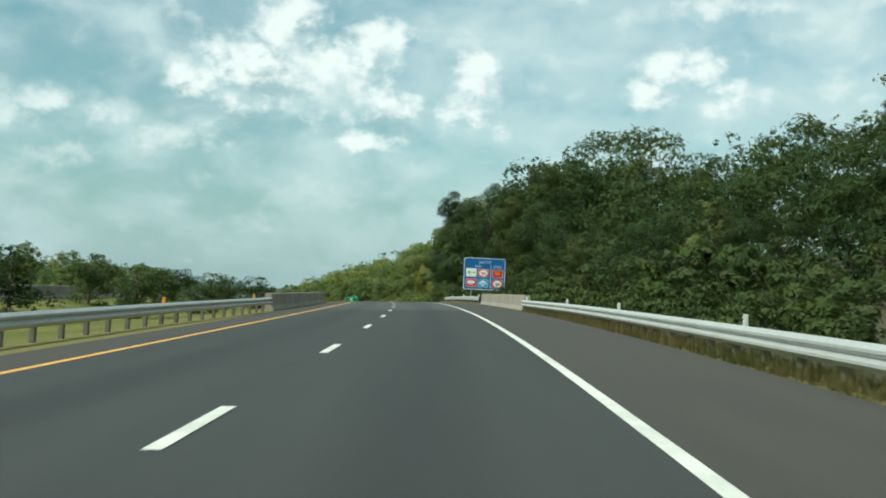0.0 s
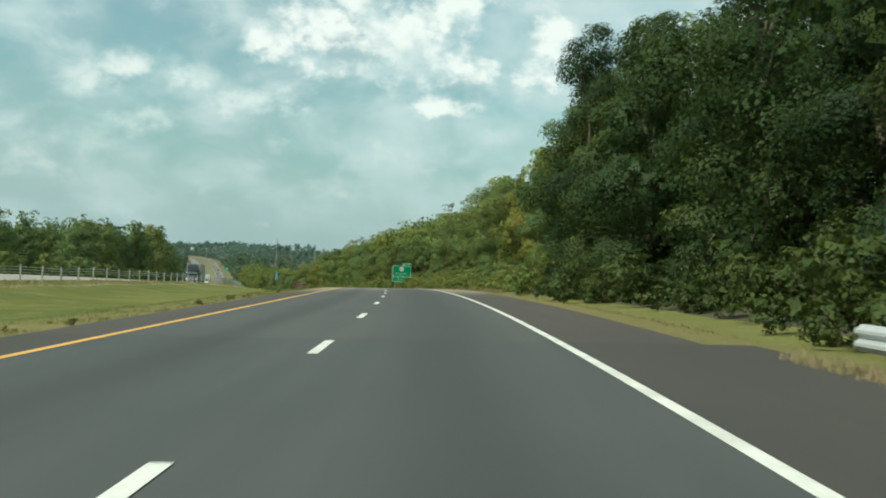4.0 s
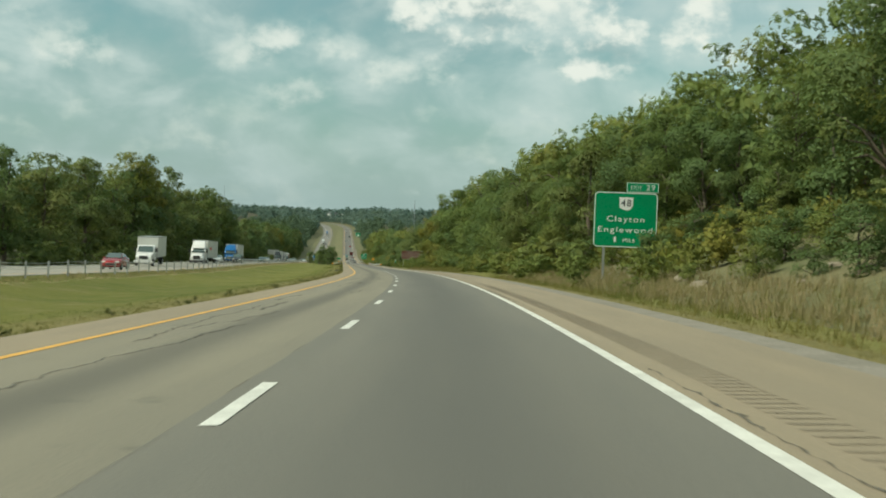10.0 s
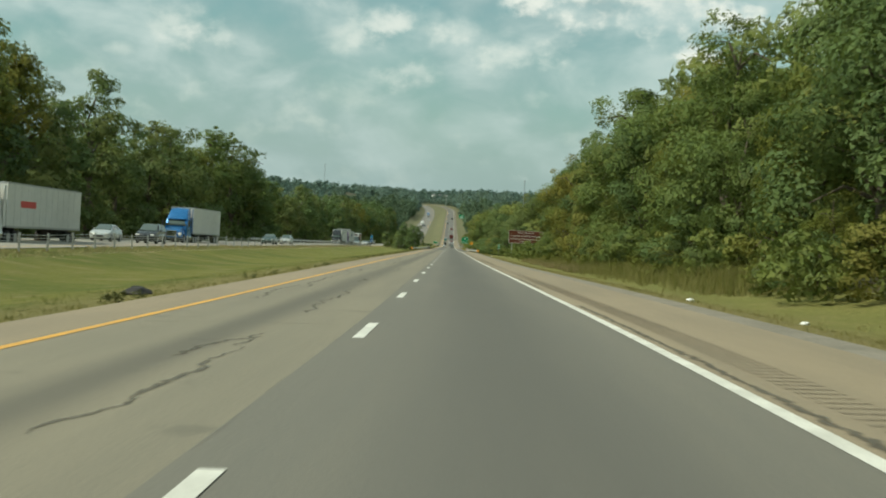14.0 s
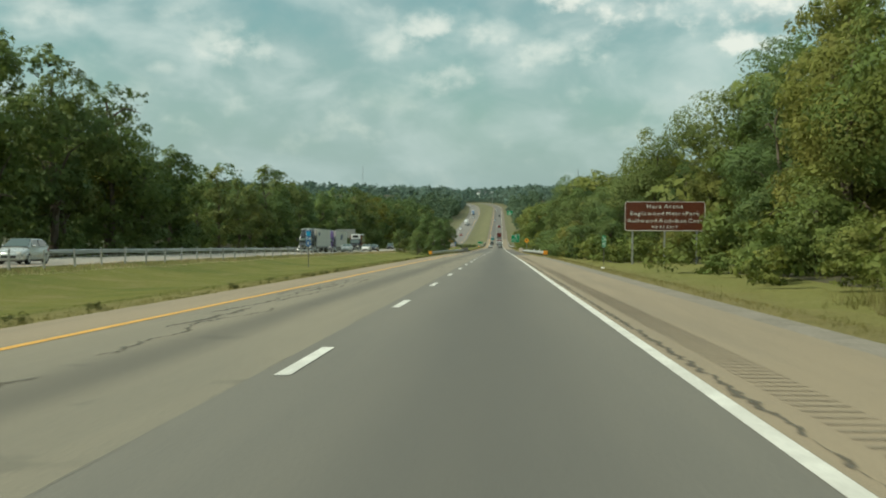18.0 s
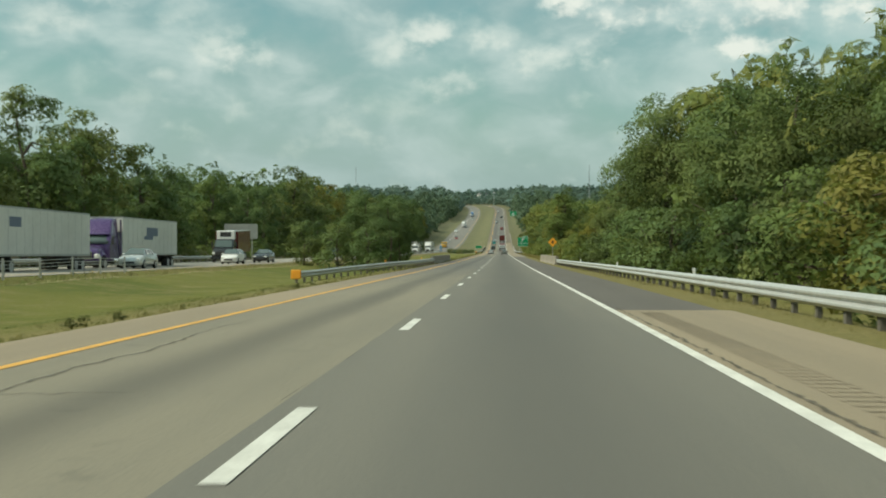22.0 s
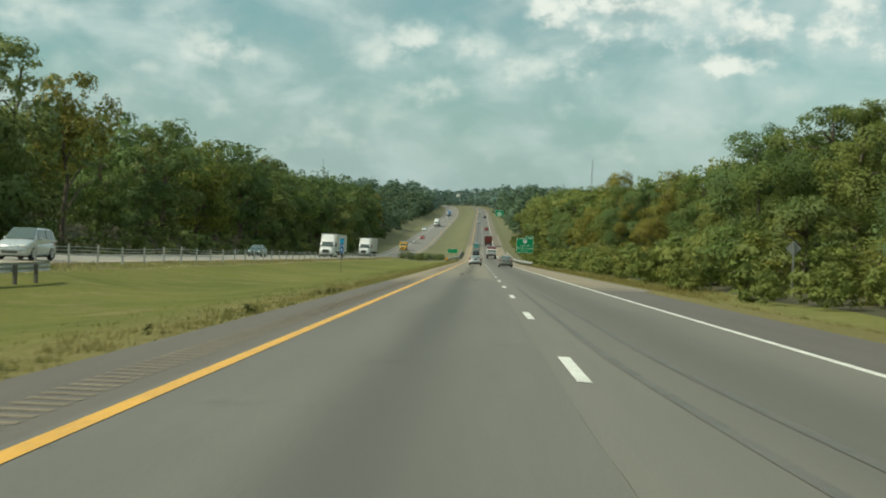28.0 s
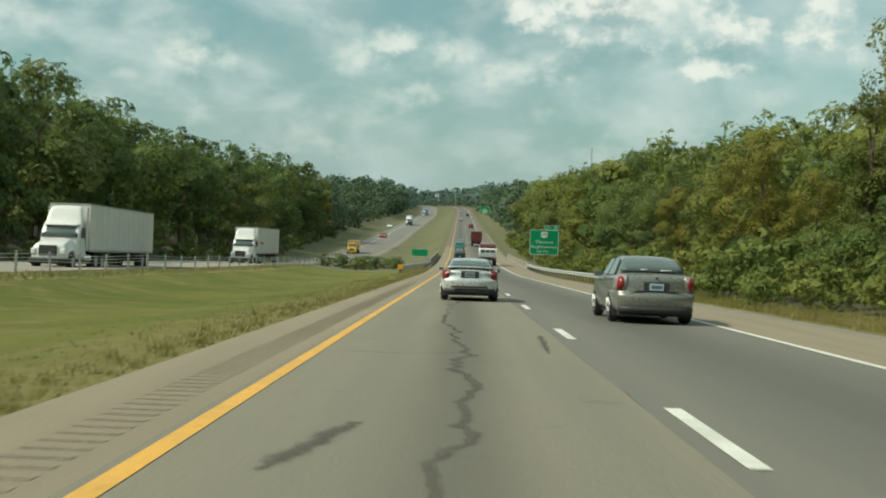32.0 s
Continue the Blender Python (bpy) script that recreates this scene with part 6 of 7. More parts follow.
        for y0, y1_ in ((a + 0.02, mid_ - 0.04), (mid_ + 0.04, b - 0.1)):
            cs = [P(y0, zb + 0.08, sg_), P(y1_, zb + 0.08, sg_), P(y1_ - 0.28 if y1_ > mid_ else y1_, zt_, sg_), P(y0 + 0.30 if y0 < mid_ else y0, zt_, sg_)]
            part("side_window", pane(cs if sg_ > 0 else cs[::-1], 0.07), GLASS, ob, "dark tinted glass")
        mr = part("mirror", boxed(sg_ * (w + 0.03) - 0.09, ye - 0.62, ze - 0.01, sg_ * (w + 0.03) + 0.09, ye - 0.50, ze + 0.12, bevel=0.035), body, ob)
        part("mirror_glass", boxed(sg_ * (w + 0.03) - 0.075, ye - 0.625, ze + 0.005, sg_ * (w + 0.03) + 0.075, ye - 0.618, ze + 0.105), GLASS, mr)
        # tail lamps wrap round the corner
        path = [(k, None) for k in q["lamp"]] + [(1.0, 0.05), (1.0, 0.14), (1.0, 0.24)]

        def on_tail(k, z_, back, dz=0.0):
            y = 0.072 + q["bow"] * k ** 2.4 * 0.92 + 0.075 * (1 - math.sqrt(max(0.0, 1 - max(0.0, (k - 0.88) / 0.12) ** 2)))
            if back is None:
                return (sg_ * k * half(0.07, z_), y - 0.014, z_ + dz)
            return (sg_ * (half(0.07 + back, z_) + 0.008), y + back, z_ + dz)
        za_, zb_ = deck - q["lampz"][0], deck - q["lampz"][1]
        lows = [on_tail(k, za_ + 0.05 * max(0.0, (0.78 - k) / 0.1) + (0.3 * b_ if b_ else 0), b_) for k, b_ in path]
        tops = [on_tail(k, zb_ - (0.2 * b_ if b_ else 0), b_) for k, b_ in path]
        tail = part("tail_lamp", panel(lows, tops, 0.03), q["lamp_mat"], ob, "tail lamp")
        zc_ = za_ + 0.36 * (zb_ - za_)
        disc = [on_tail(k, zc_ - 0.46 * (zb_ - za_) * c_, None) for k, c_ in ((0.82, 0.35), (0.86, 0.7), (0.92, 0.85), (0.97, 0.75), (0.99, 0.55))]
        disc2 = [on_tail(k, zc_ + 0.66 * (zb_ - za_) * c_, None) for k, c_ in ((0.82, 0.35), (0.86, 0.7), (0.92, 0.85), (0.97, 0.75), (0.99, 0.55))]
        part("lens", panel([(x, y - 0.016, z_) for x, y, z_ in disc], [(x, y - 0.016, z_) for x, y, z_ in disc2], 0.012), TAIL, tail, "dark red lens")
        part("headlamp", boxed(sg_ * (w - 0.30) - 0.17, L - 0.40, nose - 0.14, sg_ * (w - 0.30) + 0.17, L - 0.10, nose + 0.01, bevel=0.05), CLEAR, ob, "clear headlamp")
        for y in q["wheels"]:
            wheel(ob, sg_ * (w - 0.115), y, r, 0.21)
        part("exhaust", rod(bmesh.new(), (sg_ * (w - 0.38), -0.0, 0.27), (sg_ * (w - 0.38), 0.25, 0.27), 0.03, 0.03, 8), TRIM, ob) if kind == "coupe" else None
        part("mud_flap", boxed(sg_ * (w - 0.13) - 0.10, y1 - r - 0.10, 0.15, sg_ * (w - 0.13) + 0.10, y1 - r - 0.085, 0.32), TRIM, ob)
    pz = q["plate"]
    rec = part("plate_recess", boxed(-0.27, 0.050, pz - 0.105, 0.27, 0.10, pz + 0.105, bevel=0.012), TRIM, ob)
    pl = part("number_plate", boxed(-0.152, 0.038, pz - 0.075, 0.152, 0.051, pz + 0.075, bevel=0.004), PLATE if kind != "coupe" else PLATE_DIM, ob, "pale number plate")
    part("plate_bar", boxed(-0.11, 0.033, pz - 0.03, 0.11, 0.0385, pz + 0.03), GREY_BAR, pl)
    part("badge", rod(bmesh.new(), (0, 0.075, deck - 0.06), (0, 0.05, deck - 0.06), 0.035, 0.03, 12), CHROME, ob)
    if kind == "sedan":
        part("trunk_seam", boxed(-0.60, 0.050, bump_z + 0.045, 0.60, 0.08, bump_z + 0.06), TRIM, ob)
        part("name_bar", boxed(0.30, 0.052, pz - 0.07, 0.50, 0.076, pz - 0.05), CHROME, ob)
        part("name_bar", boxed(-0.50, 0.052, pz - 0.04, -0.32, 0.076, pz - 0.02), CHROME, ob)
    if kind == "coupe":
        part("bumper_slot", boxed(-w * 0.62, -0.032, 0.40, w * 0.62, 0.02, 0.455, bevel=0.012), TRIM, ob)
    low_ = [(x, 0.012 + q["bow"] * abs(x / w) ** 2.4, 0.235) for x in (-0.86 * w, -0.6 * w, -0.3 * w, 0, 0.3 * w, 0.6 * w, 0.86 * w)]
    part("bumper_skirt", panel(low_, [(x * 1.03, y - 0.012, 0.37) for x, y, z_ in low_], 0.04), TRIM, ob, "dark lower edge")
    part("grille", boxed(-0.42, L - 0.10, 0.36, 0.42, L + 0.008, 0.52, bevel=0.02), TRIM, ob, "dark front grille")
    part("underbody", boxed(-w * 0.84, 0.3, 0.17, w * 0.84, L - 0.4, 0.36), CHASSIS, ob)
    part("muffler", boxed(0.15, 0.16, 0.19, 0.62, 0.42, 0.31, bevel=0.05), CHASSIS, ob)
    if spoiler:
        lows = [(x, 0.16 + 0.10 * abs(x / w) ** 2 , deck + 0.055 - 0.05 * abs(x / w) ** 3) for x in (-0.80 * w, -0.72 * w, -0.5 * w, -0.25 * w, 0, 0.25 * w, 0.5 * w, 0.72 * w, 0.80 * w)]
        sp = part("spoiler", panel(lows, [(x, y, z_ + 0.045) for x, y, z_ in lows], 0.20), body, ob)
        for x in (-0.52, 0.52):
            part("spoiler_foot", boxed(x - 0.05, 0.20, deck - 0.03, x + 0.05, 0.34, deck + 0.07, bevel=0.02), TRIM, sp)
    return ob


def dual(parent, y, x, r=0.5):
    for sg_ in (-1, 1):
        wheel(parent, sg_ * x, y, r, 0.5, True, RIM)


def semi(s, u, cab_mat, box_mat, label, mark=None, length=15.5, short=False, reefer=False):
    """An articulated lorry that comes towards the eye: its nose at s."""
    z = float(far_bank(s))
    u = u + float(drawn_in(s))
    ob = thing("semi_truck", on_road(s, u, z, 180) @ pose(0, 6.4, 0) @ pose(0, 0, 0, -math.degrees(math.atan(float(np.interp(s, _s, _g)))), 0, 0) @ pose(0, -6.4, 0), label, "truck", "traffic")
    # local: nose towards +y at y = 0, the rest behind
    hood = rounded([(-2.2, 0.70), (-1.72, 0.70), (-1.62, 1.02), (-1.1, 1.18), (-0.58, 1.02), (-0.45, 0.62), (-0.05, 0.60), (0.0, 0.80), (-0.03, 1.30), (-0.16, 1.55), (-0.55, 1.68), (-1.9, 1.95), (-2.2, 1.98)], 2, keep=(0, 12))
    part("hood", hull([(y + 2.2, z_) for y, z_ in hood], lambda y, z_: 1.13 - 0.26 * max(0.0, (z_ - 1.25) / 0.6) - 0.10 * max(0.0, y - 1.2), 0.10, (0.0, 0.16), 0.10, 2.2), cab_mat, ob).location = (0, -2.2, 0)
    back_ = -3.55 if short else -4.6
    cabin = rounded([(back_, 0.70), (-2.1, 0.70), (-1.88, 1.05), (-1.84, 1.92), (-2.40, 2.72), (-2.50, 2.84), (-2.72, 3.05), (-3.05, 3.80), (-3.2, 3.92), (back_, 3.96)], 2, keep=(0, 1, 9)) if short else rounded([(-4.6, 0.70), (-2.1, 0.70), (-1.88, 1.05), (-1.84, 1.92), (-2.40, 2.72), (-2.44, 2.84), (-3.0, 3.50), (-3.55, 3.90), (-4.0, 3.98), (-4.6, 3.98)], 2, keep=(0, 1, 9))
    part("cab", hull([(y - back_, z_) for y, z_ in cabin], lambda y, z_: 1.21 - 0.26 * max(0.0, (z_ - 2.6) / 1.3), 0.12, (0.0, 0.14), 0.06, -1.83 - back_), cab_mat, ob).location = (0, back_, 0)
    bend = lambda x: -0.12 * abs(x) ** 2
    xs = (-1.08, -0.8, -0.4, 0, 0.4, 0.8, 1.08)
    part("windscreen", panel([(x, -1.84 + bend(x), 1.98) for x in xs], [(x * 0.97, -2.30 + bend(x), 2.66) for x in xs], -0.04), GLASS, ob, "dark glass windscreen")
    part("visor", panel([(x, -2.14 + bend(x), 2.70) for x in xs], [(x, -2.36 + bend(x), 2.82) for x in xs], -0.05), cab_mat, ob)
    g_ = part("grille", boxed(-0.54, -0.10, 0.84, 0.54, 0.02, 1.46, bevel=0.05), CHROME if cab_mat is not WHITE else TRIM, ob, "upright radiator grille")
    for k in range(5):
        part("grille_bar", boxed(-0.47, 0.012, 0.92 + 0.11 * k, 0.47, 0.028, 0.95 + 0.11 * k), TRIM if cab_mat is not WHITE else POST_DARK, g_)
    part("bumper", hull([(y + 0.4, z_) for y, z_ in rounded([(-0.4, 0.36), (0.0, 0.36), (0.10, 0.42), (0.10, 0.66), (0.02, 0.72), (-0.4, 0.72)], 1, keep=(0, 5))], lambda y, z_: 1.22, 0.05, (0, 0.26), 0.0, 0.5), CHROME if cab_mat is DARK else TRIM, ob).location = (0, -0.4, 0)
    for sg_ in (-1, 1):
        cs = ((sg_ * 1.218, -2.2, 1.95), (sg_ * 1.218, -3.0, 1.95), (sg_ * 1.212, -3.0, 2.62), (sg_ * 1.212, -2.55, 2.62))
        part("side_window", pane(cs if sg_ < 0 else cs[::-1], 0.05, 0.02), GLASS, ob, "dark glass window")
        part("headlamp", boxed(sg_ * 0.86 - 0.17, -0.42, 0.92, sg_ * 0.86 + 0.17, -0.02, 1.26, bevel=0.08), CLEAR, ob)
        m_ = part("mirror", boxed(sg_ * 1.45 - 0.1, -2.05, 1.95, sg_ * 1.45 + 0.1, -1.95, 2.55, bevel=0.03), TRIM, ob)
        part("mirror_arm", rod(bmesh.new(), (sg_ * 1.2, -2.1, 2.3), (sg_ * 1.42, -2.0, 2.3), 0.02, 0.02, 5), TRIM, m_)
        part("fuel_tank", rod(bmesh.new(), (sg_ * 0.95, -4.4, 0.68), (sg_ * 0.95, -3.0, 0.68), 0.32, 0.32, 14), CHROME, ob)
        part("side_fairing", boxed(sg_ * 1.19 - 0.02, back_ - 0.3, 1.2, sg_ * 1.19 + 0.02, back_ + 0.1, 3.85, bevel=0.015), cab_mat, ob)
        part("step", boxed(sg_ * 1.08 - 0.14, -2.9, 0.42, sg_ * 1.08 + 0.14, -2.15, 0.50, bevel=0.02), CHROME, ob)
        wheel(ob, sg_ * 1.03, -1.1, 0.5, 0.3)
    part("frame", boxed(-0.45, -7.4, 0.72, 0.45, -1.5, 0.98), CHASSIS, ob)
    dual(ob, -5.6, 0.95)
    dual(ob, -6.9, 0.95)
    y0 = back_ - 0.35
    tr = part("trailer", boxed(-1.29, y0 - length, 1.15, 1.29, y0, 4.08, bevel=0.03), box_mat, ob, "box trailer")
    part("top_rail", boxed(-1.305, y0 - length - 0.01, 4.0, 1.305, y0 + 0.012, 4.10, bevel=0.01), ALUMINIUM, tr)
    part("bottom_rail", boxed(-1.305, y0 - length - 0.01, 1.12, 1.305, y0 + 0.012, 1.26, bevel=0.01), ALUMINIUM, tr)
    for k in range(1, int(length / 1.25)):
        for sg_ in (-1, 1):
            part("seam", boxed(sg_ * 1.293 - 0.003, y0 - 1.25 * k - 0.006, 1.27, sg_ * 1.293 + 0.003, y0 - 1.25 * k + 0.006, 3.99), BOX_GREY, tr)
    if reefer:
        part("cooling_unit", boxed(-0.95, y0 + 0.01, 2.3, 0.95, y0 + 0.35, 3.9, bevel=0.06), WHITE, ob)
    if mark:
        for sg_ in (-1, 1):
            bm = bmesh.new()
            for a, b, c, d in mark:
                box(bm, sg_ * 1.30 - 0.004, y0 - b, c, sg_ * 1.30 + 0.004, y0 - a, d)
            part("side_marking", bm, GREY_BAR if cab_mat is not WHITE else RED_SHEET, tr, "plain company marking")
    part("bogie", boxed(-0.55, y0 - length + 0.5, 0.62, 0.55, y0 - length + 3.4, 1.15), CHASSIS, ob)
    part("rear_guard", boxed(-1.1, y0 - length + 0.04, 0.5, 1.1, y0 - length + 0.12, 0.62), CHASSIS, ob)
    part("landing_gear", boxed(-0.9, y0 - 2.6, 0.35, 0.9, y0 - 2.4, 1.15), CHASSIS, ob)
    dual(ob, y0 - length + 1.2, 0.95)
    dual(ob, y0 - length + 2.5, 0.95)
    return ob


def box_truck(s, u, cab_mat, box_mat, label, z=None, toward=True, h=3.5, length=6.5, reefer=False):
    """A lorry with its box on one frame; its nose at s."""
    zz = float(far_bank(s)) if z is None else z
    u = u + (float(drawn_in(s)) if toward else 0.0)
    ob = thing("box_truck", on_road(s, u, zz, 180 if toward else 0), label, "truck", "traffic")
    part("hood", prism([(-1.5, 0.7), (-0.05, 0.65), (0.0, 0.9), (-0.1, 1.35), (-1.5, 1.6)], lambda y, z_: 0.98 - 0.12 * max(0, y + 0.6), 0.08), cab_mat, ob)
    part("cab", prism([(-2.9, 0.7), (-1.4, 0.7), (-1.3, 1.6), (-1.8, 2.45), (-2.9, 2.5)], lambda y, z_: 1.08 - 0.1 * max(0, z_ - 1.7), 0.07), cab_mat, ob)
    part("windscreen", pane(((0.98, -1.33, 1.66), (-0.98, -1.33, 1.66), (-0.92, -1.75, 2.38), (0.92, -1.75, 2.38)), 0.06, 0.03), GLASS, ob, "dark glass windscreen")
    part("grille", boxed(-0.5, -0.05, 0.85, 0.5, 0.03, 1.25, bevel=0.03), TRIM, ob)
    part("bumper", boxed(-1.12, -0.2, 0.38, 1.12, 0.08, 0.66, bevel=0.05), cab_mat, ob)
    for sg_ in (-1, 1):
        part("headlamp", boxed(sg_ * 0.78 - 0.14, -0.2, 0.88, sg_ * 0.78 + 0.14, 0.02, 1.14, bevel=0.04), CLEAR, ob)
        cs = ((sg_ * 1.085, -1.6, 1.65), (sg_ * 1.085, -2.6, 1.65), (sg_ * 1.03, -2.6, 2.3), (sg_ * 1.03, -1.9, 2.3))
        part("side_window", pane(cs if sg_ < 0 else cs[::-1], 0.06, 0.02), GLASS, ob)
        part("mirror", boxed(sg_ * 1.3 - 0.08, -1.7, 1.7, sg_ * 1.3 + 0.08, -1.6, 2.2, bevel=0.02), TRIM, ob)
        wheel(ob, sg_ * 0.95, -0.95, 0.45, 0.28)
    dual(ob, -3.0 - length * 0.68, 0.9, 0.45)
    part("frame", boxed(-0.42, -3.0 - length, 0.65, 0.42, -1.0, 0.95), CHASSIS, ob)
    b = part("box_body", boxed(-1.25, -3.05 - length, 1.0, 1.25, -3.05, h, bevel=0.03), box_mat, ob)
    part("top_rail", boxed(-1.262, -3.06 - length, h - 0.1, 1.262, -3.04, h + 0.012, bevel=0.01), ALUMINIUM, b)
    if reefer:
        unit_ = part("cooling_unit", boxed(-1.0, -3.04, h - 0.95, 1.0, -2.45, h + 0.05, bevel=0.08), WHITE, ob, "white cooling unit")
        part("cooling_grille", boxed(-0.62, -2.46, h - 0.62, 0.62, -2.435, h - 0.12, bevel=0.01), TRIM, unit_)
    return ob


def pickup(s, u, body, label):
    ob = thing("pickup_truck", on_road(s, u), label, "truck", "traffic")
    part("bed", prism([(0.05, 0.55), (0.0, 0.7), (0.03, 1.15), (2.1, 1.15), (2.1, 0.5), (1.55, 0.5), (1.35, 0.85), (1.0, 0.85), (0.8, 0.5)], lambda y, z_: 0.96, 0.04), body, ob)
    part("cab", prism([(2.1, 0.45), (2.12, 1.15), (2.25, 1.78), (3.3, 1.8), (3.95, 1.2), (5.2, 1.08), (5.3, 0.6), (5.2, 0.42)], lambda y, z_: 0.97 - 0.2 * max(0, z_ - 1.15), 0.06), body, ob)
    part("rear_window", pane(((-0.86, 2.12, 1.22), (0.86, 2.12, 1.22), (0.80, 2.23, 1.68), (-0.80, 2.23, 1.68)), 0.08, 0.03), GLASS, ob)
    part("bumper", boxed(-0.95, -0.12, 0.5, 0.95, 0.04, 0.68, bevel=0.03), CHROME, ob)
    for sg_ in (-1, 1):
        part("tail_lamp", boxed(sg_ * 0.87 - 0.07, -0.02, 0.75, sg_ * 0.87 + 0.07, 0.08, 1.1, bevel=0.02), TAIL, ob)
        for y in (1.15, 4.5):
            wheel(ob, sg_ * 0.84, y, 0.38, 0.25)
    return ob


def dump_truck(s, u):
    ob = thing("flatbed_truck", on_road(s, u), "white truck with a dark red load seen from behind", "truck", "traffic")
    part("box_body", prism([(0.0, 1.15), (0.0, 2.35), (4.8, 2.45), (4.8, 1.1)], lambda y, z_: 1.18, 0.05), WHITE, ob, "white body")
    part("load", prism([(0.25, 2.32), (0.3, 2.62), (1.2, 2.95), (2.6, 2.80), (4.5, 3.0), (4.7, 2.4)], lambda y, z_: 1.12 - 0.25 * max(0.0, z_ - 2.5), 0.08), MAROON, ob, "dark red load")
    for x0, x1 in ((-1.0, -0.36), (-0.30, 0.30), (0.36, 1.0)):
        part("rear_pane", boxed(x0, -0.03, 1.75, x1, 0.02, 2.18, bevel=0.02), GLASS, ob, "dark rear pane")
    part("tailgate", boxed(-1.1, -0.06, 1.2, 1.1, -0.002, 1.68, bevel=0.02), SILVER, ob)
    part("light_bar", boxed(-1.15, -0.12, 0.8, 1.15, 0.1, 1.08, bevel=0.03), TRIM, ob)
    part("cab", prism([(4.9, 0.8), (4.9, 2.75), (6.3, 2.7), (6.8, 1.9), (8.1, 1.7), (8.2, 0.8)], lambda y, z_: 1.1, 0.07), WHITE, ob)
    part("frame", boxed(-0.45, 0.1, 0.75, 0.45, 7.9, 1.15), CHASSIS, ob)
    for sg_ in (-1, 1):
        part("tail_lamp", boxed(sg_ * 0.98 - 0.1, -0.15, 0.85, sg_ * 0.98 + 0.1, -0.11, 1.03), TAIL, ob)
        for y in (1.2, 2.5):
            wheel(ob, sg_ * 0.95, y, 0.5, 0.48)
        wheel(ob, sg_ * 1.0, 7.0, 0.5, 0.3)
    return ob


LANE_A, LANE_B = -25.0, -28.8   # passing and outer lane of the opposite carriageway
car("coupe", 1049.1, -1.52, SILVER, "silver coupe with a low spoiler driving ahead", spoiler=True)
car("sedan", 1038.4, 2.32, SAGE, "grey-green metallic sedan driving beside the lane line")
dump_truck(1176, 1.95)
box_truck(1300, 1.9, MAROON, MAROON, "dark red box truck climbing far ahead", z=0.0, toward=False, h=3.4)
pickup(1262, -1.9, TEAL, "teal pickup truck far ahead in the passing lane")
car("suv", 1196, -1.8, DARK, "dark sport utility car far ahead")
car("sedan", 1290, -1.8, SILVER, "silver sedan far ahead climbing the hill")
semi(354, LANE_B, DARK, BOX_GREY, "black semi truck with a grey box trailer", ((3.0, 6.0, 2.3, 2.6), (5.2, 6.4, 2.6, 3.3)))
car("sedan", 430, LANE_A, RED, "red sedan on the opposite carriageway", toward=True, z=-0.4)
box_truck(464, LANE_B, WHITE, BOX_WHITE, "white box truck on the opposite carriageway")
semi(517, LANE_B, WHITE, BOX_WHITE, "white semi truck with a long box trailer", ((2.4, 5.4, 2.5, 2.95),))
car("suv", 552, LANE_A, DARK, "dark sport utility car on the opposite carriageway", toward=True)
semi(574, LANE_B, BLUE, BOX_WHITE, "bright blue semi truck with a white box trailer")
car("sedan", 551, LANE_B + 0.2, SILVER, "silver sedan on the opposite carriageway", toward=True)
car("hatch", 640, LANE_A, SILVER, "silver hatchback on the opposite carriageway", toward=True)
car("sedan", 622, LANE_A, GREENISH, "dark green sedan on the opposite carriageway", toward=True)
semi(761, LANE_B, DARK, BOX_WHITE, "dark semi truck with a white marked trailer", ((1.4, 3.2, 2.9, 3.5),))
semi(784, LANE_B, PURPLE, BOX_WHITE, "purple semi truck with a white box trailer", ((5.5, 8.0, 2.4, 2.7), (6.2, 9.4, 2.7, 3.4)))
car("sedan", 787, LANE_A, SILVER, "pale silver sedan beside the purple truck", toward=True)
box_truck(827, LANE_B, DARK, MAROON, "brown box truck with a black cab and white cooling unit", h=3.4, reefer=True)
car("hatch", 818, LANE_A, WHITE, "white compact car on the opposite carriageway", toward=True)
car("sedan", 834, LANE_A, DARK, "black sedan on the opposite carriageway", toward=True)
car("suv", 952, LANE_A, SILVER, "silver sport utility car on the opposite carriageway", toward=True)
car("suv", 915, LANE_B, DARK, "dark sport utility car on the far lane", toward=True)
car("sedan", 1040, LANE_B, GREENISH, "dark green sedan on the far lane", toward=True)
semi(1084, LANE_A - 1.1, WHITE, BOX_WHITE, "white semi truck with a plain white trailer", short=True)
semi(1144, LANE_A - 0.6, WHITE, BOX_WHITE, "white semi truck with a red-marked trailer", ((1.5, 3.5, 2.2, 2.5),), short=True)
box_truck(1290, LANE_B, YELLOW, YELLOW, "yellow box truck on the far slope", h=3.0)
for s, u, m_, k, w_ in ((1330, LANE_A, RED, "sedan", "red"), (1420, LANE_B, WHITE, "suv", "white"), (1490, LANE_A, DARK, "sedan", "dark"), (1660, LANE_A, SILVER, "hatch", "silver"), (1790, LANE_B, WHITE, "suv", "white")):
    car(k, s, u, m_, w_ + " car far off on the opposite slope", toward=True)
semi(1560, LANE_B, WHITE, BOX_WHITE, "white semi truck far off on the slope")
semi(1820, LANE_B, BLUE, BOX_WHITE, "blue semi truck far off on the slope")
for s, u, m_, k, w_ in ((1450, 1.9, RED, "suv", "dark red"), (1580, -1.8, SILVER, "sedan", "silver"), (1700, 1.9, DARK, "suv", "dark"), (1880, -1.8, WHITE, "sedan", "white")):
    car(k, s, u, m_, w_ + " car far ahead on the climbing road")

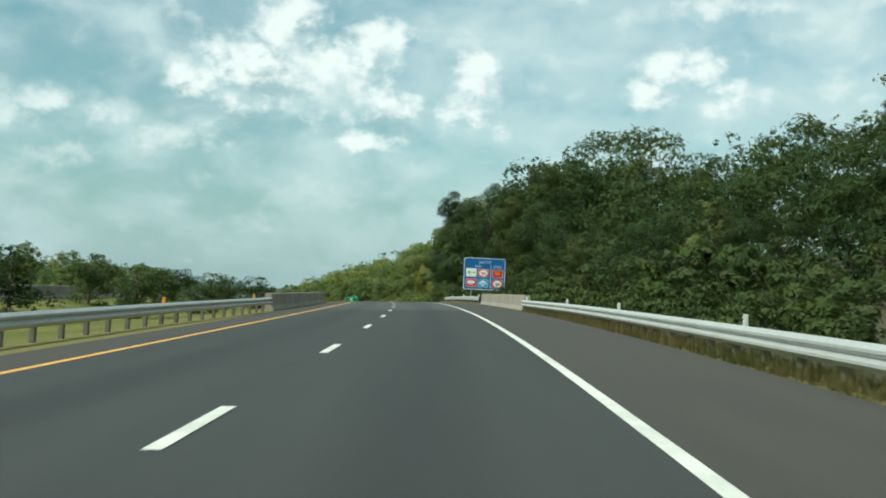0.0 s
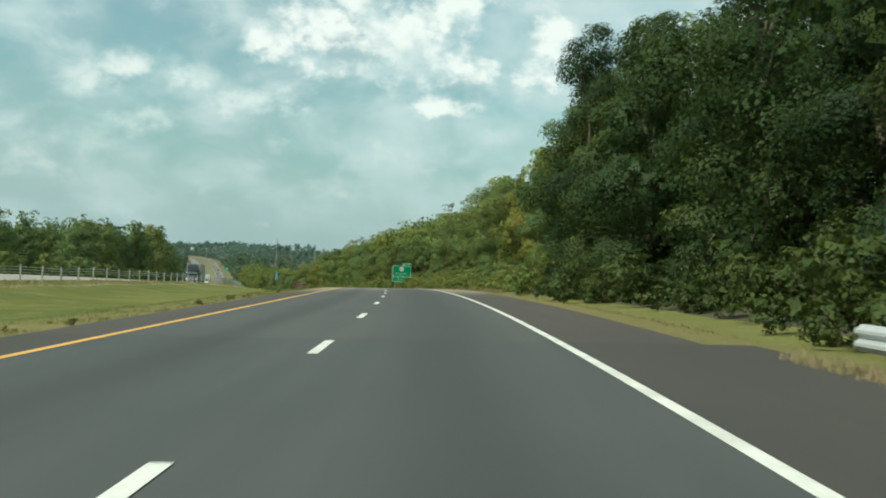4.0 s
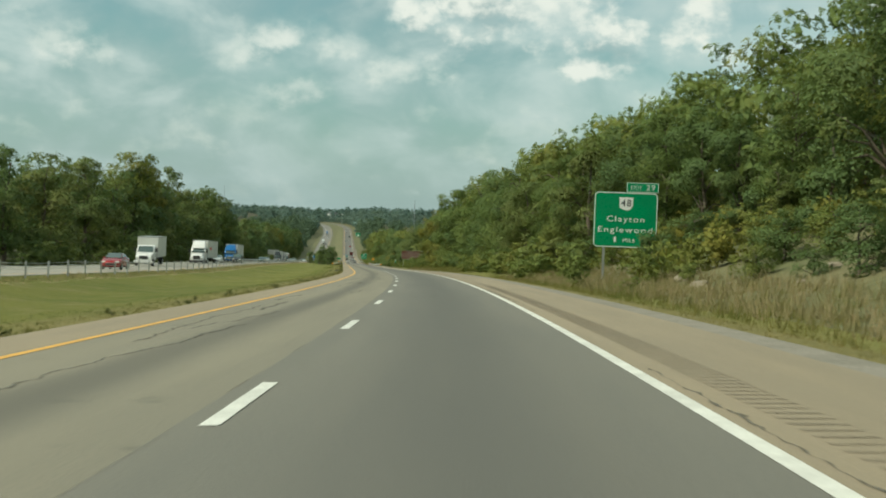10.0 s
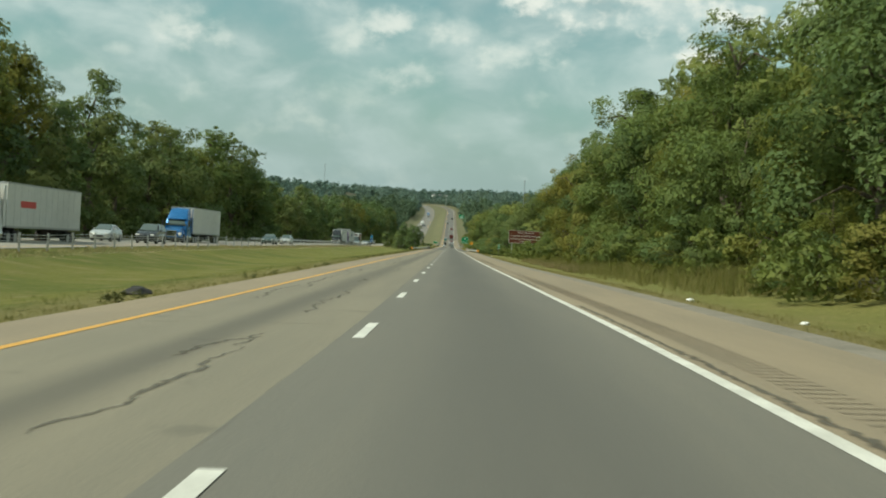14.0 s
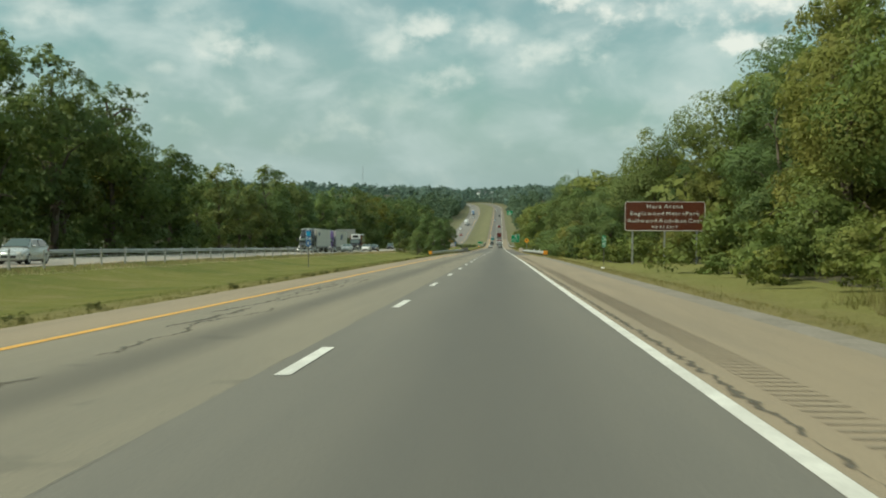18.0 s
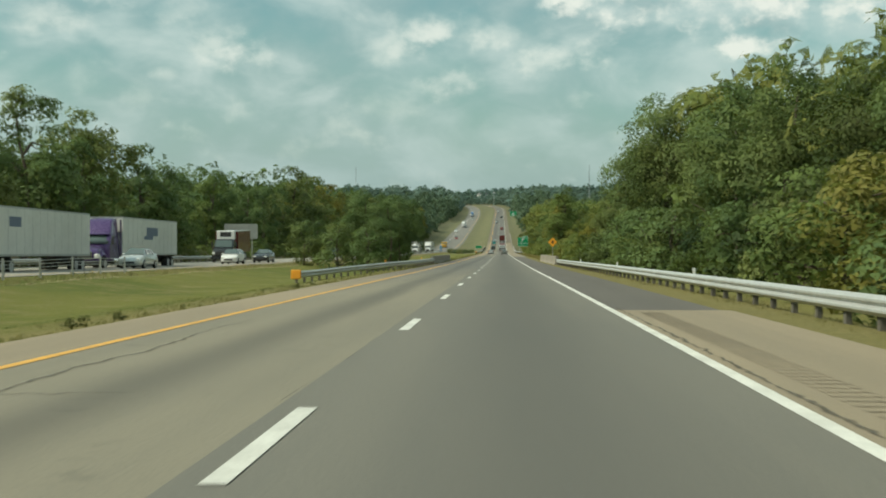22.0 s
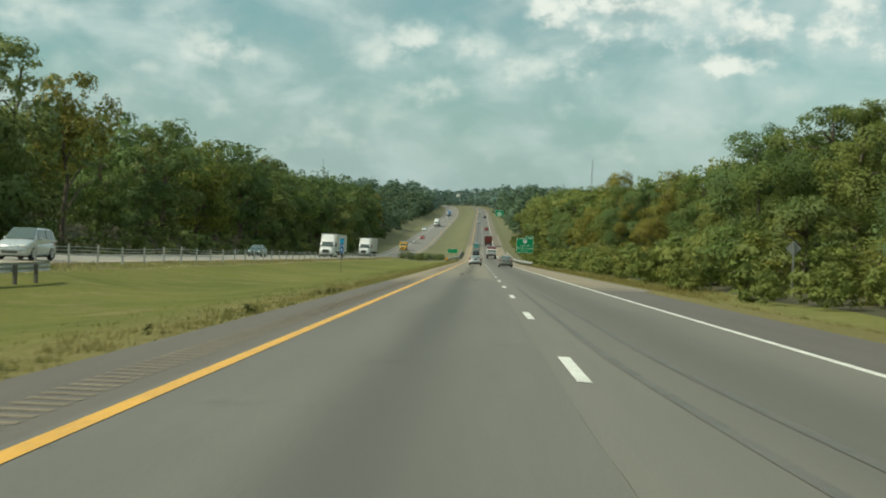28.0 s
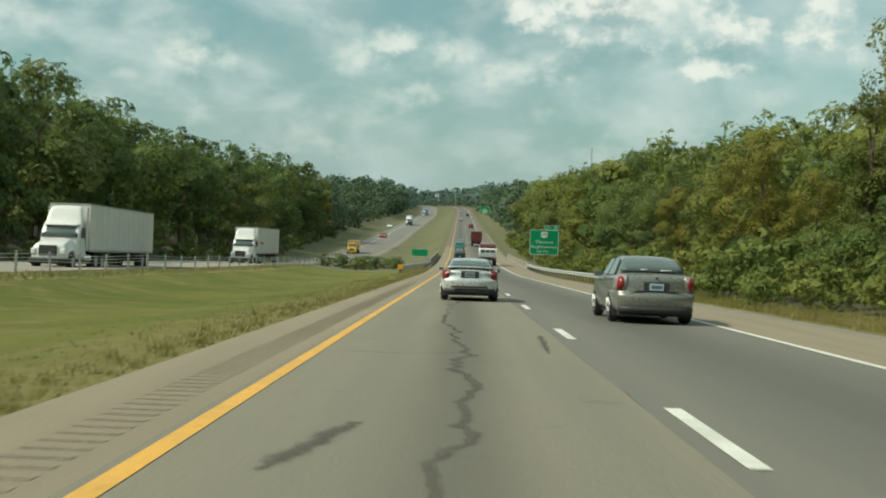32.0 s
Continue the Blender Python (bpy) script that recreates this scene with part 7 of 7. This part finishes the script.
# ---- far buildings on the ridge ----
SIDING = surface("white_siding", (0.70, 0.70, 0.68), 0.6, other=(0.6, 0.6, 0.58), scale=0.3)
ROOFING = surface("grey_roofing", (0.16, 0.16, 0.17), 0.8, other=(0.2, 0.2, 0.2), scale=0.3)
for s, u, w, d, h in ((2380, -62, 26, 16, 7), (2440, -95, 18, 12, 6), (2300, -52, 14, 12, 5), (2520, 44, 20, 14, 6), (2460, 70, 16, 12, 6), (2600, -48, 30, 18, 8)):
    b = thing("commercial_building", on_road(s, u, float(ground(s, u)), 12), "low white building far off beside the interchange", "building", "far buildings")
    part("wall", boxed(-w / 2, -d / 2, -2, w / 2, d / 2, h), SIDING, b)
    part("roof", prism([(-d / 2 - 0.5, h), (0, h + 2.2), (d / 2 + 0.5, h)], lambda y, z_: w / 2 + 0.5, 0), ROOFING, b)
    for k in range(int(w / 5)):
        part("window", boxed(-w / 2 + 1.5 + 5 * k, -d / 2 - 0.03, 1.2, -w / 2 + 4.2 + 5 * k, -d / 2 + 0.02, 3.2), GLASS, b)

# ---- wear on the road ----
r3 = np.random.default_rng(5)


def ribbon(name, pts, widths, material, parent, lift=0.006):
    """A flat, uneven streak on the paving along points of (s, u)."""
    pts = np.asarray(pts, float)
    d = np.gradient(pts, axis=0)
    d = d / np.maximum(np.linalg.norm(d, axis=1, keepdims=True), 1e-6)
    nrm = np.stack([-d[:, 1], d[:, 0]], -1)
    w = np.asarray(widths)[:, None] / 2
    a, b = pts + nrm * w, pts - nrm * w
    me = bpy.data.meshes.new(name)
    co = []
    for p in np.stack([a, b], 1).reshape(-1, 2):
        x, y, z = at(p[0], p[1])
        co.append((float(x), float(y), float(z) + float(deck(p[0], p[1])) + lift))
    n = len(pts)
    me.from_pydata(co, [], [(2 * i, 2 * i + 2, 2 * i + 3, 2 * i + 1) for i in range(n - 1)])
    side = me.uv_layers.new(name="side")
    side.data.foreach_set("uv", np.tile(np.array([-1, 0, -1, 1, 1, 1, 1, 0], np.float32), n - 1))
    me.materials.append(material)
    return part(name, me, None, parent)


def wiggle(n, k):
    return np.cumsum(r3.normal(0, k, n))


def stroke(n, low, mean, high):
    """Widths of a hand-poured seal: slow swells, tapered ends."""
    w = np.convolve(r3.normal(0, 1, n + 12), np.ones(9) / 3.0, "same")[6:-6]
    e = np.clip(np.minimum(np.arange(n), np.arange(n)[::-1]) / 2.0, 0.45, 1)
    return np.clip(mean + 0.28 * mean * w, low, high) * e


for lane, s0, s1 in ((LANES[4], 268, 722), (LANES[8], 940, 1022)):
    s = s0 + 2.0
    while s < s1 - 12:
        kind = r3.uniform()
        if kind < 0.34:       # a broad stroke along the wheel path
            n = int(r3.integers(30, 60))
            ln = r3.uniform(2.0, 6.5)
            u0 = r3.choice([-1.25, -1.45, -2.75, -2.5]) + r3.normal(0, 0.12)
            pts = np.stack([s + np.linspace(0, ln, n), np.clip(u0 + r3.normal(0, 0.10) * np.linspace(-1, 1, n) + wiggle(n, 0.026), -3.4, -0.5)], -1)
            w = stroke(n, 0.06, 0.16, 0.26)
        elif kind < 0.75:     # a long thin crack
            n = int(r3.integers(60, 110))
            ln = r3.uniform(6.0, 17.0)
            u0 = r3.choice([-1.3, -2.4, -2.7, -3.1])
            pts = np.stack([s + np.linspace(0, ln, n), np.clip(u0 + wiggle(n, 0.035), -3.5, -0.45)], -1)
            w = stroke(n, 0.03, 0.09, 0.22)
        else:                 # across the lane
            n = int(r3.integers(28, 40))
            pts = np.stack([s + wiggle(n, 0.045), np.linspace(-3.45, r3.choice([-0.4, -0.4, -1.6]), n)], -1)
            w = stroke(n, 0.02, 0.06, 0.14)
        ribbon("sealed_crack", pts, w, TAR, lane)
        s += r3.uniform(3.0, 8.0)
# long seals near the end
for s0, s1, u0, mean in ((1013, 1050, -1.9, 0.15), (957, 996, -1.9, 0.15)):
    n = 130
    ribbon("sealed_crack", np.stack([np.linspace(s0, s1, n), u0 + np.clip(wiggle(n, 0.05), -0.22, 0.26)], -1), stroke(n, 0.05, mean, 0.42), TAR, LANES[8])
ribbon("sealed_crack", np.stack([np.linspace(1019.5, 1021.6, 14), -2.75 + 0.18 * np.linspace(-1, 1, 14)], -1), stroke(14, 0.08, 0.26, 0.36), TAR, LANES[8])
ribbon("sealed_crack", np.stack([np.linspace(1029, 1033, 14), np.linspace(-0.62, -0.48, 14)], -1), stroke(14, 0.06, 0.17, 0.26), TAR, LANES[8])
for s in (957.5, 1003, 1028, 1043):
    n = 40
    ribbon("sealed_crack", np.stack([s + wiggle(n, 0.05), np.linspace(-3.5, r3.uniform(-2.0, -0.4), n)], -1), stroke(n, 0.02, 0.06, 0.12), TAR, LANES[8])
# seam between the lanes, and the ragged tar edge at the white line
for lane, s0, s1 in ((LANES[5], 268, 720), (LANES[9], 940, 1200), (LANES[7], 744, 936)):
    ss = np.arange(s0, s1, 1.2)
    ribbon("lane_seam", np.stack([ss, -0.25 + 0.015 * np.sin(ss * 0.7) + r3.normal(0, 0.008, len(ss))], -1), np.clip(r3.normal(0.004, 0.010, len(ss)), 0.0, 0.04), SEAM, lane)
for a, b in ((268, 330), (345, 470), (480, 560), (575, 660), (668, 738)):
    ss = np.arange(a, b, 0.22)
    ribbon("tar_edge", np.stack([ss, 3.90 + np.abs(r3.normal(0, 0.03, len(ss)))], -1), np.clip(0.05 + np.clip(wiggle(len(ss), 0.010), -0.05, 0.10) + r3.normal(0, 0.035, len(ss)), 0.01, 0.22), TAR, LANES[5])
# skid marks near the river bridge
SKID = surface("rubber_marks", (0.105, 0.102, 0.091), 0.7, other=(0.125, 0.12, 0.105), scale=3)
for du in (0.0, 0.62):
    ss = np.linspace(868, 936, 40)
    ribbon("skid_mark", np.stack([ss, 0.55 + du + 1.3 * smooth(905, 868, ss)], -1), np.full(40, 0.13), SKID, LANES[7])
for s in (98, 690):
    ss = np.linspace(s, s + 2.2, 6)
    ribbon("skid_mark", np.stack([ss, 2.7 + 0.1 * (ss - s)], -1), np.full(6, 0.08), SKID, LANES[5] if s > 266 else LANES[1])


def rumble(name, s0, s1, u0, u1, label):
    """Milled grooves drawn flat: thin bars in one mesh, their shade put into the colour."""
    ss = np.arange(s0, s1, 0.32)
    q = []
    for a in ss:
        c = []
        for s_, u_ in ((a, u0), (a, u1), (a + 0.10, u1), (a + 0.10, u0)):
            x, y, z = at(s_, u_)
            c.append((float(x), float(y), float(z) + float(deck(s_, u_)) + 0.005))
        q.append(c)
    return tagged(part(name, quad_mesh(name, np.array(q), RUMBLE), None), label, "rumble strip", kind="stuff")


RUMBLE = surface("groove_shade_bar", (0.292, 0.238, 0.162), 0.9, other=(0.24, 0.2, 0.14), grain=0.4, scale=3)
rumble("rumble_strip", 222, 721, 4.18, 4.62, "milled grooves along the right shoulder")
rumble("rumble_strip", 842, 1140, -4.42, -4.0, "milled grooves along the left shoulder")

# ---- litter and stones ----
def lump(s, u, size, flat_, mat_, name, label, category):
    bm = bmesh.new()
    bmesh.ops.create_icosphere(bm, subdivisions=2, radius=size)
    for v in bm.verts:
        k = 1 + 0.45 * noise.noise(v.co * (1.7 / size) + Vector((s, u, 0)))
        v.co = Vector((v.co.x * k * 1.2, v.co.y * k, v.co.z * k * flat_))
    ob = tagged(part(name, bm, mat_), label, category, "loose stones" if name == "rock" else "")
    x, y, z = at(s, u)
    ob.matrix_world = pose(float(x), float(y), float(z) + float(ground(s, u)) + 0.03, 0, 0, float(r3.uniform(0, 360)))


STONE = surface("pale_limestone", (0.36, 0.31, 0.23), 0.9, other=(0.25, 0.21, 0.15), grain=0.4, scale=2, bump=0.5, bump_scale=8)
for i in range(22):
    lump(r3.uniform(322, 405), r3.uniform(13.0, 18.0), r3.uniform(0.15, 0.5), 0.6, STONE, "rock", "pale limestone rock on the grassy bank", "rock")
lump(470.5, -5.75, 0.28, 0.45, RUBBER, "tyre_scrap", "torn black tyre scrap on the median grass", "tyre scrap")
lump(474.0, -6.6, 0.14, 0.4, RUBBER, "tyre_scrap", "small black tyre scrap on the grass", "tyre scrap")
lump(84, 6.15, 0.11, 0.6, RUBBER, "tyre_scrap", "black rubber scrap against the parapet", "tyre scrap")
for s, u in ((338, -11), (470, 8.8), (478, 7.9), (876, -9.5), (300, 8.6), (882, -8), (640, 7.9)):
    lump(s, u, 0.10, 0.5, WHITE_SHEET, "litter", "crumpled white litter on the grass", "litter")
